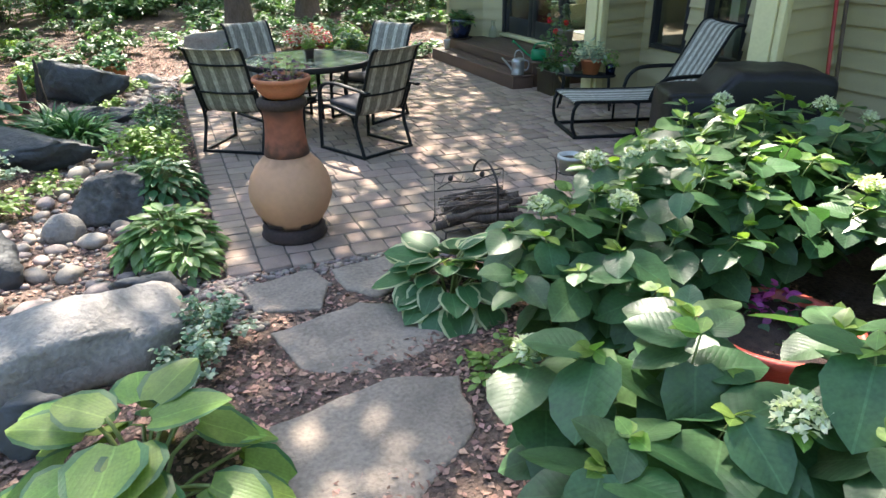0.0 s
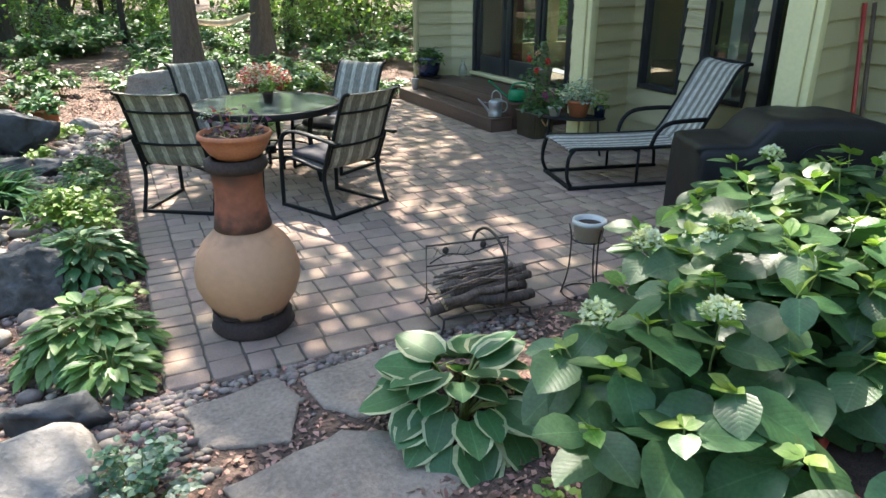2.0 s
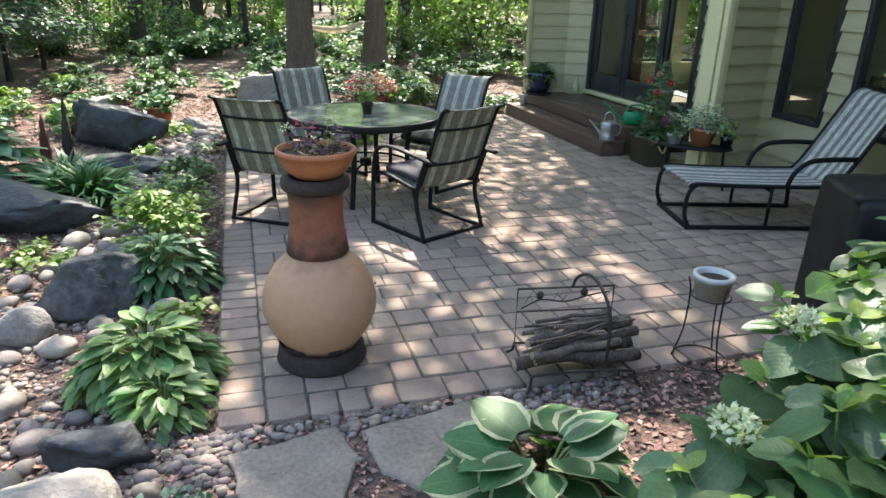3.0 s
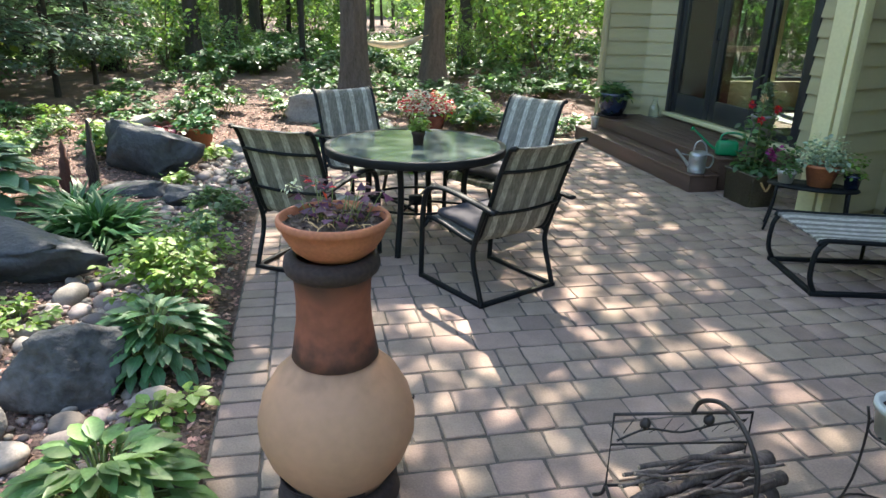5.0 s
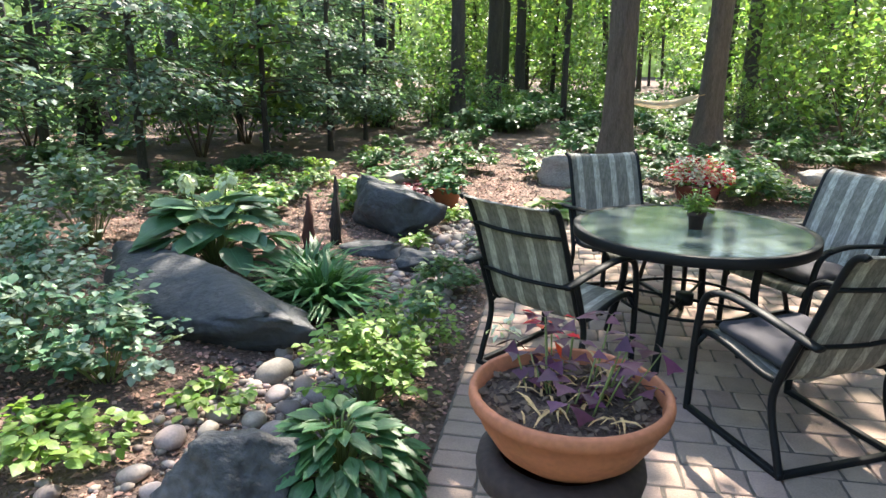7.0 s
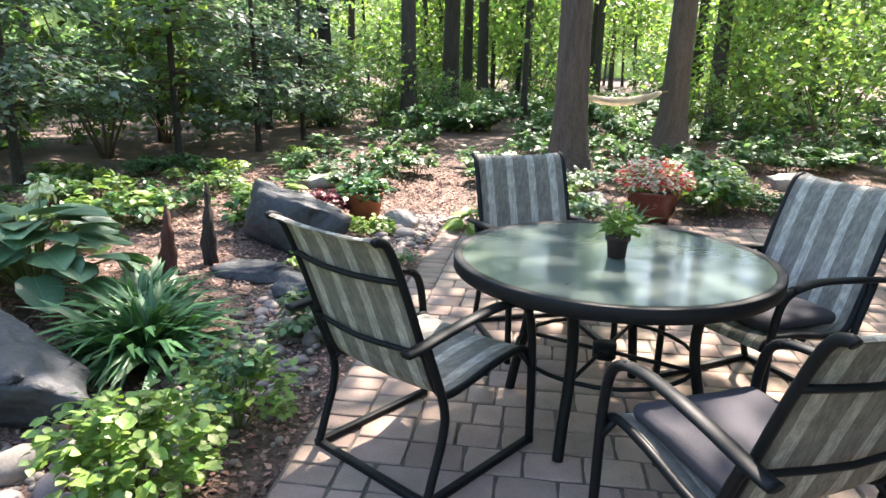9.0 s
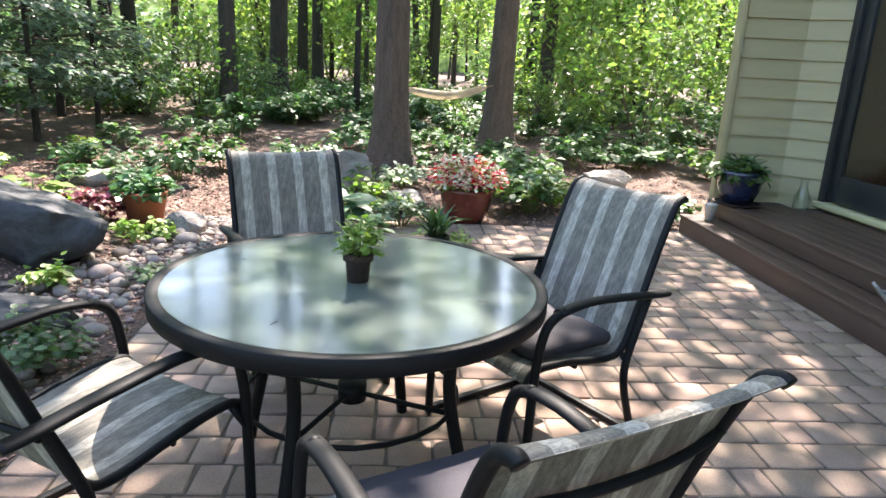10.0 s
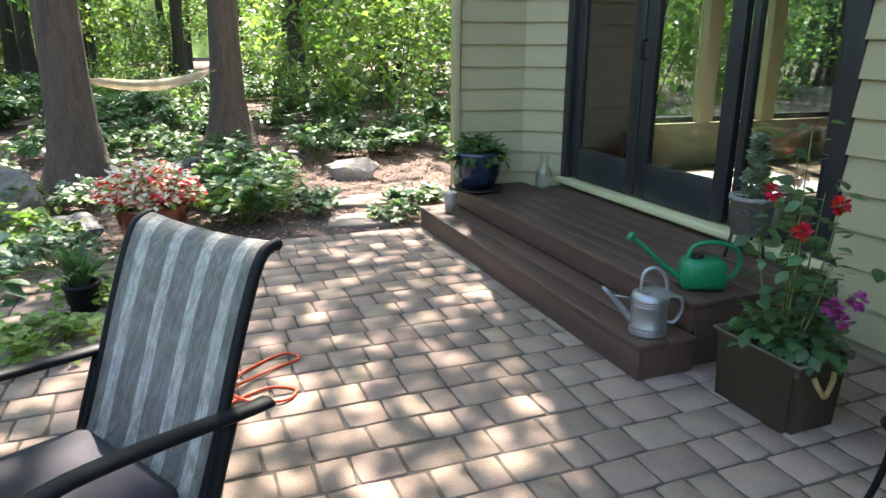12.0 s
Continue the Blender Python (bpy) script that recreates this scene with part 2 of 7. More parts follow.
add_soot(M_TERRADARK, [(0.56, 0.10, 0.85), (0.86, 0.10, 0.8)])
add_soot(M_CLAY, [(0.09, 0.07, 0.85), (0.56, 0.06, 0.25)])
M_SOIL = material("potting_soil", (0.055, 0.035, 0.028), rough=1.0, vary=0.5, scale=25, fine=150, bump=1.0, depth=0.01)
M_BARK = material("tree_bark", (0.105, 0.078, 0.066), rough=0.95, vary=0.4, scale=5, fine=30, bump=1.0, depth=0.03, stretch=(3.5, 3.5, 0.5))
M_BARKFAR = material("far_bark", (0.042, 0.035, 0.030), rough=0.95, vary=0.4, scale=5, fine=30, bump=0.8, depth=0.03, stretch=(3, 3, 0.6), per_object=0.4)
M_ROCK = material("dark_basalt", (0.040, 0.043, 0.047), rough=0.66, vary=0.4, scale=3, fine=16, bump=0.8, depth=0.022, stain=0.4)
# Basalt a step lighter and more mottled than M_ROCK.
M_MIDROCK = material("mid_basalt", (0.066, 0.067, 0.068), rough=0.75, vary=0.6, scale=4, fine=22, bump=0.9, depth=0.02, stain=0.7)
M_GREYROCK = material("grey_boulder", (0.235, 0.215, 0.195), rough=0.85, vary=0.28, scale=4, fine=45, bump=0.8, depth=0.015, stain=0.4)
M_COBBLE = material("river_cobble", (0.225, 0.187, 0.162), rough=0.7, vary=0.2, scale=12, fine=90, bump=0.25, depth=0.004, per_object=0.5, hue=0.03)
M_COBBLES = material("river_gravel", (0.205, 0.165, 0.142), rough=0.75, vary=0.2, scale=12, fine=90, bump=0.25, depth=0.004, per_island=0.55, hue=0.04)
M_FLAG = material("flagstone", (0.265, 0.212, 0.168), rough=0.85, vary=0.28, scale=5, fine=50, bump=1.0, depth=0.008, stain=0.5)
M_WOOD = material("log_bark", (0.125, 0.092, 0.074), rough=0.9, vary=0.45, scale=9, fine=70, bump=0.9, depth=0.008, stretch=(1, 1, 0.3), per_object=0.35)
M_WOODEND = material("cut_wood", (0.42, 0.30, 0.20), rough=0.8, vary=0.2, scale=20, fine=90)
M_COVER = material("black_vinyl_cover", (0.008, 0.008, 0.009), rough=0.5, vary=0.3, scale=4, fine=120, bump=0.3, depth=0.01, spec=0.3)
M_WHITE = material("white_glaze", (0.50, 0.50, 0.48), rough=0.35, vary=0.08, scale=9, stain=0.3)
M_BLUE = material("blue_glaze", (0.012, 0.022, 0.055), rough=0.18, vary=0.4, scale=9, coat=0.5)
M_GALV = material("galvanised_steel", (0.36, 0.37, 0.38), rough=0.42, metal=0.75, vary=0.15, scale=14, fine=90, bump=0.1, depth=0.002)
M_GREENPL = material("green_plastic", (0.0, 0.20, 0.085), rough=0.35, vary=0.08, scale=6)
M_PLANTER = material("weathered_grey_tin", (0.135, 0.118, 0.085), rough=0.6, metal=0.3, vary=0.25, scale=6, fine=60, bump=0.2, depth=0.003, stain=0.5)
M_ROPE = material("jute_rope", (0.45, 0.30, 0.14), rough=0.95, vary=0.3, scale=40, fine=200, bump=0.8, depth=0.004)
M_REDGLAZE = material("red_brown_glaze", (0.16, 0.035, 0.022), rough=0.25, vary=0.3, scale=7, coat=0.3)
M_REDRIM = material("red_plastic_pot", (0.42, 0.07, 0.05), rough=0.45, vary=0.12, scale=6)
M_GREYPOT = material("grey_textured_pot", (0.27, 0.255, 0.25), rough=0.7, vary=0.2, scale=30, fine=90, bump=0.9, depth=0.01)
M_ORANGE = material("orange_cord", (0.75, 0.09, 0.03), rough=0.5, vary=0.1)
M_CANVAS = material("hammock_canvas", (0.62, 0.54, 0.43), rough=0.9, vary=0.15, scale=10)
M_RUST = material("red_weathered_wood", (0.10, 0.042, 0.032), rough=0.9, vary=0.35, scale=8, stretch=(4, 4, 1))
M_TOOLRED = material("red_tool_handle", (0.35, 0.04, 0.035), rough=0.45)
L_FOREST = leaf_material("woodland_leaves", (0.115, 0.185, 0.058), 0.55, per_island=0.6, hue=0.03)
# Lighter copy of the woodland leaves, with sunlight put into the colour.
L_BRIGHT = leaf_material("sun_toned_woodland_leaves", (0.150, 0.225, 0.070), 0.52, per_island=0.6, hue=0.03)
L_SHRUB = leaf_material("shrub_leaves", (0.090, 0.160, 0.075), 0.45, per_island=0.45, hue=0.025)
L_EVER = leaf_material("evergreen_sprays", (0.120, 0.180, 0.150), 0.5, per_island=0.5, hue=0.02)
L_HYDR = leaf_material("hydrangea_leaves", (0.056, 0.122, 0.048), 0.30, rough=0.4, per_island=0.25, hue=0.02, scale=20)
L_HOSTA = leaf_material("hosta_leaves", (0.055, 0.14, 0.05), 0.25, per_island=0.25)
L_HOSTAB = leaf_material("blue_hosta_leaves", (0.075, 0.16, 0.085), 0.2, per_island=0.2)
L_LIME = leaf_material("lime_leaves", (0.17, 0.27, 0.055), 0.3, per_island=0.25)
L_LEAFY = leaf_material("fresh_green_leaves", (0.125, 0.225, 0.070), 0.3, per_island=0.3)
L_CREAM = leaf_material("cream_leaf_margin", (0.42, 0.45, 0.26), 0.25, per_island=0.15)
L_PURPLE = leaf_material("purple_leaves", (0.085, 0.02, 0.055), 0.25, per_island=0.4, hue=0.03)
L_MAROON = leaf_material("maroon_leaves", (0.13, 0.015, 0.03), 0.25, per_island=0.4)
L_SILVER = leaf_material("silver_leaves", (0.26, 0.33, 0.24), 0.2, per_island=0.3)
P_CREAM = leaf_material("cream_petals", (0.62, 0.64, 0.47), 0.3, per_island=0.15, hue=0.01)
P_WHITE = leaf_material("white_petals", (0.78, 0.76, 0.68), 0.3, per_island=0.12, hue=0.01)
P_RED = leaf_material("red_petals", (0.58, 0.018, 0.05), 0.3, per_island=0.3)
P_PINK = leaf_material("pale_pink_petals", (0.75, 0.50, 0.42), 0.3, per_island=0.25)
P_MAGENTA = leaf_material("magenta_petals", (0.40, 0.06, 0.28), 0.3, per_island=0.3)
M_STEM = material("green_stem", (0.16, 0.20, 0.06), rough=0.6, vary=0.2)
M_TWIG = material("brown_twig", (0.10, 0.07, 0.05), rough=0.9, vary=0.3)


def add_veins(m, freq, slant, depth):
    """Leaf veins from the leaf's own length and width: slanted ribs and a pale midrib, as relief and shade."""
    n, lk = m.node_tree.nodes, m.node_tree.links
    b = n["Principled BSDF"]
    uv = n.new("ShaderNodeUVMap")
    uv.uv_map = "UVMap"
    sep = n.new("ShaderNodeSeparateXYZ")
    lk.new(uv.outputs[0], sep.inputs[0])

    def calc(op, a, c):
        nd = n.new("ShaderNodeMath")
        nd.operation = op
        for k, v in enumerate((a, c)):
            if isinstance(v, (int, float)):
                nd.inputs[k].default_value = v
            elif v is not None:
                lk.new(v, nd.inputs[k])
        return nd.outputs[0]

    side = calc("ABSOLUTE", sep.outputs[1], None)
    along = calc("SUBTRACT", calc("MULTIPLY", sep.outputs[0], 1.0 if slant else 0.12), calc("MULTIPLY", side, slant if slant else 1.0))
    rib = calc("POWER", calc("ABSOLUTE", calc("SINE", calc("MULTIPLY", along, freq * 3.1416), 0.0), None), 0.6)
    mid = calc("LESS_THAN", side, 0.014)
    shade = n.new("ShaderNodeMapRange")
    shade.inputs[3].default_value = 0.92
    shade.inputs[4].default_value = 1.04
    lk.new(rib, shade.inputs[0])
    gain = calc("ADD", shade.outputs[0], calc("MULTIPLY", mid, 0.5))
    mx = n.new("ShaderNodeMix")
    mx.data_type = "RGBA"
    mx.blend_type = "MULTIPLY"
    mx.inputs[0].default_value = 1.0
    lk.new(b.inputs["Base Color"].links[0].from_socket, mx.inputs[6])
    lk.new(gain, mx.inputs[7])
    lk.new(mx.outputs[2], b.inputs["Base Color"])
    bp = n.new("ShaderNodeBump")
    bp.inputs["Strength"].default_value = 0.16
    bp.inputs["Distance"].default_value = depth * 0.5
    lk.new(rib, bp.inputs["Height"])
    lk.new(b.inputs["Normal"].links[0].from_socket, bp.inputs["Normal"])
    lk.new(bp.outputs[0], b.inputs["Normal"])


add_veins(L_HYDR, 9, 0.8, 0.006)
add_veins(L_HOSTA, 22, 0, 0.004)
add_veins(L_HOSTAB, 22, 0, 0.006)
add_veins(L_LIME, 20, 0, 0.004)

# ---- mesh helpers ----
RNG = np.random.default_rng(7)
JOINED = {"leaves", "foliage", "stalk_cluster", "stem_cluster", "new_growth", "dry_growth", "young_foliage", "lower_foliage", "pale_foliage", "crown", "white_bloom", "red_bloom", "pink_bloom", "red_foliage"}


def fast_mesh(name, verts, faces):
    """A mesh from a vertex array and an array of faces with one count of corners."""
    verts, faces = np.asarray(verts, np.float32), np.asarray(faces, np.int32)
    me = bpy.data.meshes.new(name)
    k = faces.shape[1]
    me.vertices.add(len(verts))
    me.vertices.foreach_set("co", verts.ravel())
    me.loops.add(faces.size)
    me.loops.foreach_set("vertex_index", faces.ravel())
    me.polygons.add(len(faces))
    me.polygons.foreach_set("loop_start", np.arange(0, faces.size, k, dtype=np.int32))
    me.update(calc_edges=True)
    return me


def link(name, me, mats, parent=None, label="", smooth=True, m=None):
    ob = new(name, me)
    for mt in mats if isinstance(mats, (list, tuple)) else [mats]:
        if mt.name not in [x.name for x in me.materials]:
            me.materials.append(mt)
    if smooth:
        me.polygons.foreach_set("use_smooth", np.ones(len(me.polygons), bool))
    if parent:
        ob.parent = parent
    if m is not None:
        ob.matrix_local = m
    if label:
        ob["label"] = label
    if name in JOINED:
        ob["kind"] = "stuff"
    return ob


def part(name, bm, mat, parent=None, label="", smooth=True, m=None):
    """Links a bmesh as one mesh object under a thing or a part."""
    me = bpy.data.meshes.new(name)
    bm.to_mesh(me)
    bm.free()
    return link(name, me, mat, parent, label, smooth, m)


def thing(name, label, category, m=None, group="", kind=""):
    ob = new(name)
    ob.empty_display_size = 0.1
    if m is not None:
        ob.matrix_world = m
    return tagged(ob, label, category, group, kind)


def box(sx, sy, sz, at=(0, 0, 0), bevel=0.0, bm=None, rot=None):
    """A box centred on at, with bevelled edges."""
    own = bmesh.new()
    bmesh.ops.create_cube(own, size=1.0, matrix=Matrix.Diagonal((sx, sy, sz, 1)))
    if bevel:
        bmesh.ops.bevel(own, geom=own.edges[:], offset=bevel, segments=2, affect="EDGES", profile=0.5)
    mt = Matrix.Translation(at) @ (rot if rot is not None else Matrix())
    bmesh.ops.transform(own, matrix=mt, verts=own.verts)
    return merge(bm, own) if bm is not None else own


def merge(bm, other):
    me = bpy.data.meshes.new("tmp")
    other.to_mesh(me)
    other.free()
    bm.from_mesh(me)
    bpy.data.meshes.remove(me)
    return bm


def lathe(profile, seg=40, bm=None, wob=0.0, at=(0, 0, 0)):
    """A turned body from (radius, z) pairs; radius 0 closes it."""
    bm = bm or bmesh.new()
    rings = []
    for r, z in profile:
        if r <= 1e-6:
            rings.append([bm.verts.new((at[0], at[1], at[2] + z))])
            continue
        ring = []
        for i in range(seg):
            a = 2 * math.pi * i / seg
            rr = r * (1 + wob * noise.noise((math.cos(a) * 1.5, math.sin(a) * 1.5, z * 3)))
            ring.append(bm.verts.new((at[0] + rr * math.cos(a), at[1] + rr * math.sin(a), at[2] + z)))
        rings.append(ring)
    for a, b in zip(rings, rings[1:]):
        for i in range(seg):
            j = (i + 1) % seg
            if len(a) == 1 and len(b) > 1:
                bm.faces.new((a[0], b[i], b[j]))
            elif len(b) == 1 and len(a) > 1:
                bm.faces.new((a[i], b[0], a[j]))
            elif len(a) > 1:
                bm.faces.new((a[i], b[i], b[j], a[j]))
    bmesh.ops.recalc_face_normals(bm, faces=bm.faces)
    return bm


def smooth_path(pts, n=6):
    """Catmull-Rom points through pts."""
    p = [Vector(q) for q in pts]
    out = []
    for i in range(len(p) - 1):
        a, b, c, d = p[max(i - 1, 0)], p[i], p[i + 1], p[min(i + 2, len(p) - 1)]
        for k in range(n):
            t = k / n
            out.append(0.5 * ((2 * b) + (c - a) * t + (2 * a - 5 * b + 4 * c - d) * t * t + (3 * b - a - 3 * c + d) * t ** 3))
    return out + [p[-1]]


def tube(pts, r, seg=8, bm=None, r2=None, smooth=0, flat=1.0, closed=False):
    """A rod along pts; r to r2 tapers; flat squeezes it sideways."""
    bm = bm or bmesh.new()
    p = smooth_path(pts, smooth) if smooth else [Vector(q) for q in pts]
    n = len(p)
    rings = []
    up = None
    for i, q in enumerate(p):
        t = (p[(i + 1) % n if closed else min(i + 1, n - 1)] - p[(i - 1) % n if closed else max(i - 1, 0)]).normalized()
        if up is None:
            up = Vector((0, 0, 1)) if abs(t.z) < 0.9 else Vector((1, 0, 0))
        s = t.cross(up).normalized()
        up = s.cross(t).normalized()
        rr = r + ((r2 if r2 is not None else r) - r) * i / max(1, n - 1)
        rings.append([bm.verts.new(q + s * math.cos(2 * math.pi * k / seg) * rr * flat + up * math.sin(2 * math.pi * k / seg) * rr) for k in range(seg)])
    pairs = list(zip(rings, rings[1:])) + ([(rings[-1], rings[0])] if closed else [])
    for a, b in pairs:
        for k in range(seg):
            bm.faces.new((a[k], a[(k + 1) % seg], b[(k + 1) % seg], b[k]))
    if not closed:
        bm.faces.new(rings[0][::-1])
        bm.faces.new(rings[-1])
    return bm


# leaf outlines: (along, across, up) with faces of four corners
T_RHOMB = (np.array([(0, 0, 0), (.45, .30, .06), (1, 0, -.10), (.45, -.30, .06)]), np.array([(0, 1, 2, 3)]))
T_OVAL = (np.array([(0, 0, 0), (.22, .27, .03), (.5, .36, .02), (.8, .2, -.06), (1.0, 0, -.16), (.8, -.2, -.06), (.5, -.36, .02), (.22, -.27, .03),
                    (.25, 0, -.02), (.52, 0, -.04), (.8, 0, -.10)]),
          np.array([(0, 8, 1, 1), (8, 9, 2, 1), (9, 10, 3, 2), (10, 4, 3, 3), (0, 7, 8, 8), (7, 6, 9, 8), (6, 5, 10, 9), (5, 4, 10, 10)]))
T_HEART = (np.array([(0, 0, 0), (-.07, .2, .02), (.1, .40, .03), (.38, .47, .02), (.70, .35, -.04), (.90, .15, -.10), (1.0, 0, -.16),
                     (.90, -.15, -.10), (.70, -.35, -.04), (.38, -.47, .02), (.1, -.40, .03), (-.07, -.2, .02),
                     (.15, .0, -.03), (.4, .0, -.05), (.68, 0, -.09), (.2, .2, .02), (.42, .23, .01), (.66, .15, -.05), (.2, -.2, .02), (.42, -.23, .01), (.66, -.15, -.05)]),
           np.array([(0, 12, 15, 1), (1, 15, 2, 2), (2, 15, 16, 3), (3, 16, 17, 4), (4, 17, 5, 5), (12, 13, 16, 15), (13, 14, 17, 16), (14, 6, 5, 17),
                     (0, 11, 18, 12), (11, 10, 18, 18), (10, 9, 19, 18), (9, 8, 20, 19), (8, 7, 20, 20), (12, 18, 19, 13), (13, 19, 20, 14), (14, 20, 7, 6)]))
EDGED_V = T_HEART[0].copy()
EDGED_V[15:21, 1] = (.315, .385, .265, -.315, -.385, -.265)
EDGED_V[15:21, 0] = (.14, .41, .70, .14, .41, .70)
T_EDGED = (EDGED_V, T_HEART[1])
HEART_MARGIN = {1, 2, 3, 4, 9, 10, 11, 12}
T_LANCE = (T_OVAL[0] * (1, 0.66, 1), T_OVAL[1])
T_BLADE = (np.array([(0, .03, 0), (.35, .045, .16), (.7, .035, .13), (1, 0, -.12), (.7, -.035, .13), (.35, -.045, .16), (0, -.03, 0)]),
           np.array([(0, 1, 5, 6), (1, 2, 4, 5), (2, 3, 4, 4)]))


def leaf_cloud(name, pos, az, tilt, roll, size, template=T_RHOMB):
    """Leaves at pos: az turns them round, tilt raises the tip, roll leans them sideways."""
    tv, tf = template
    n = len(pos)
    ca, sa, ct, st, cr, sr = np.cos(az), np.sin(az), np.cos(tilt), np.sin(tilt), np.cos(roll), np.sin(roll)
    fwd = np.stack([ca * ct, sa * ct, st], -1)
    side0 = np.stack([-sa, ca, 0 * ca], -1)
    up0 = np.cross(fwd, side0)
    side = side0 * cr[:, None] + up0 * sr[:, None]
    up = np.cross(fwd, side)
    size = np.broadcast_to(size, (n,))
    v = (tv[None, :, 0, None] * fwd[:, None] + tv[None, :, 1, None] * side[:, None] + tv[None, :, 2, None] * up[:, None]) * size[:, None, None] + pos[:, None]
    quads = (tf[None] + (np.arange(n) * len(tv))[:, None, None]).reshape(-1, 4)
    v = v.reshape(-1, 3)
    tri = quads[:, 2] == quads[:, 3]
    if tri.any():
        q4 = quads[~tri]
        both = np.concatenate([q4[:, [0, 1, 2]], q4[:, [0, 2, 3]], quads[tri][:, :3]])
        me = fast_mesh(name, v, both)
        layer = me.uv_layers.new(name="UVMap")
        layer.data.foreach_set("uv", np.tile(tv[:, :2], (n, 1))[both.ravel()].astype(np.float32).ravel())
        return me
    return fast_mesh(name, v, quads)


def clump_points(n, rx, ry, rz, clumps, spread, rng, lo=-1.0):
    """Points gathered in clumps over an ellipsoid's outer part, with gaps between."""
    d = rng.normal(size=(clumps, 3))
    d /= np.linalg.norm(d, axis=1)[:, None]
    d[:, 2] = np.where(d[:, 2] < lo, -d[:, 2], d[:, 2])
    c = d * rng.uniform(0.35, 1.0, (clumps, 1)) ** 0.6
    c *= (rx, ry, rz)
    p = c[rng.integers(0, clumps, n)] + rng.normal(size=(n, 3)) * spread
    return p


def ground_z(x, y):
    """The lie of the garden round the level patio."""
    dx = max(-4.03 - x, 0, x - 1.4)
    dy = max(-4.2 - y, 0, y - 2.95)
    d = math.hypot(dx, dy)
    h = 0.045 * min(d, 7) + 0.012 * max(0, d - 7)
    creek = 0.05 * math.exp(-((x + 4.85) / 0.5) ** 2) if -4.6 < y < 3 else 0
    return -0.02 + h - creek + 0.03 * noise.noise((x * 0.9, y * 0.9, 0)) * min(1, d * 2)


# ---- ground ----
def make_ground():
    xs = np.unique(np.concatenate([np.linspace(-14, 12, 120), [-4.031, -4.029, 1.3], np.geomspace(12.5, 400, 26), -np.geomspace(14.5, 400, 26)]))
    ys = np.unique(np.concatenate([np.linspace(-12, 22, 150), [-4.201, -4.199, 2.949, 2.951], np.geomspace(23, 420, 26), -np.geomspace(12.5, 400, 26)]))
    v = []
    for y in ys:
        for x in xs:
            inside = -4.03 < x < 1.35 and -4.2 < y < 2.95
            far = max(abs(x), abs(y)) > 60
            v.append((x, y, -0.09 if inside else (1.1 if far else min(ground_z(x, y), 1.1))))
    nx = len(xs)
    f = [(j * nx + i, j * nx + i + 1, (j + 1) * nx + i + 1, (j + 1) * nx + i) for j in range(len(ys) - 1) for i in range(nx - 1)]
    g = link("ground", fast_mesh("ground", v, f), M_MULCH)
    tagged(g, "brown bark mulch ground under the garden and woodland", "ground", kind="structure")


make_ground()


def make_chips():
    rng = np.random.default_rng(3)
    n = 64000
    x = np.concatenate([rng.uniform(-8, -4.04, n // 2), rng.uniform(-5, -1.2, n // 4), rng.uniform(-6, 1, n - n // 2 - n // 4)])
    y = np.concatenate([rng.uniform(-5, 5, n // 2), rng.uniform(-7.5, -4.2, n // 4), rng.uniform(3, 8, n - n // 2 - n // 4)])
    pos = np.array([(a, b, ground_z(a, b) + 0.006) for a, b in zip(x, y)])
    me = leaf_cloud("bark_chips", pos, rng.uniform(0, 6.3, n), rng.normal(0, 0.25, n), rng.normal(0, 0.4, n), rng.uniform(0.016, 0.05, n), T_RHOMB)
    ob = link("bark_chips", me, M_CHIP, smooth=False)
    tagged(ob, "loose brown bark chips scattered over the beds", "mulch", kind="stuff")


make_chips()

# ---- house ----
LAP = 0.174


def clapboard(length):
    bm = bmesh.new()
    x = length
    prof = [(0.0, 0.0), (0.034, 0.0), (0.008, LAP + 0.012), (0.0, LAP + 0.012)]
    a = [bm.verts.new((0, -d, z)) for d, z in prof]
    b = [bm.verts.new((x, -d, z)) for d, z in prof]
    for i in range(4):
        j = (i + 1) % 4
        bm.faces.new((a[i], b[i], b[j], a[j]))
    bm.faces.new(a[::-1])
    bm.faces.new(b)
    bmesh.ops.recalc_face_normals(bm, faces=bm.faces)
    me = bpy.data.meshes.new("clapboard")
    bm.to_mesh(me)
    bm.free()
    me.materials.append(M_SIDING)
    return me


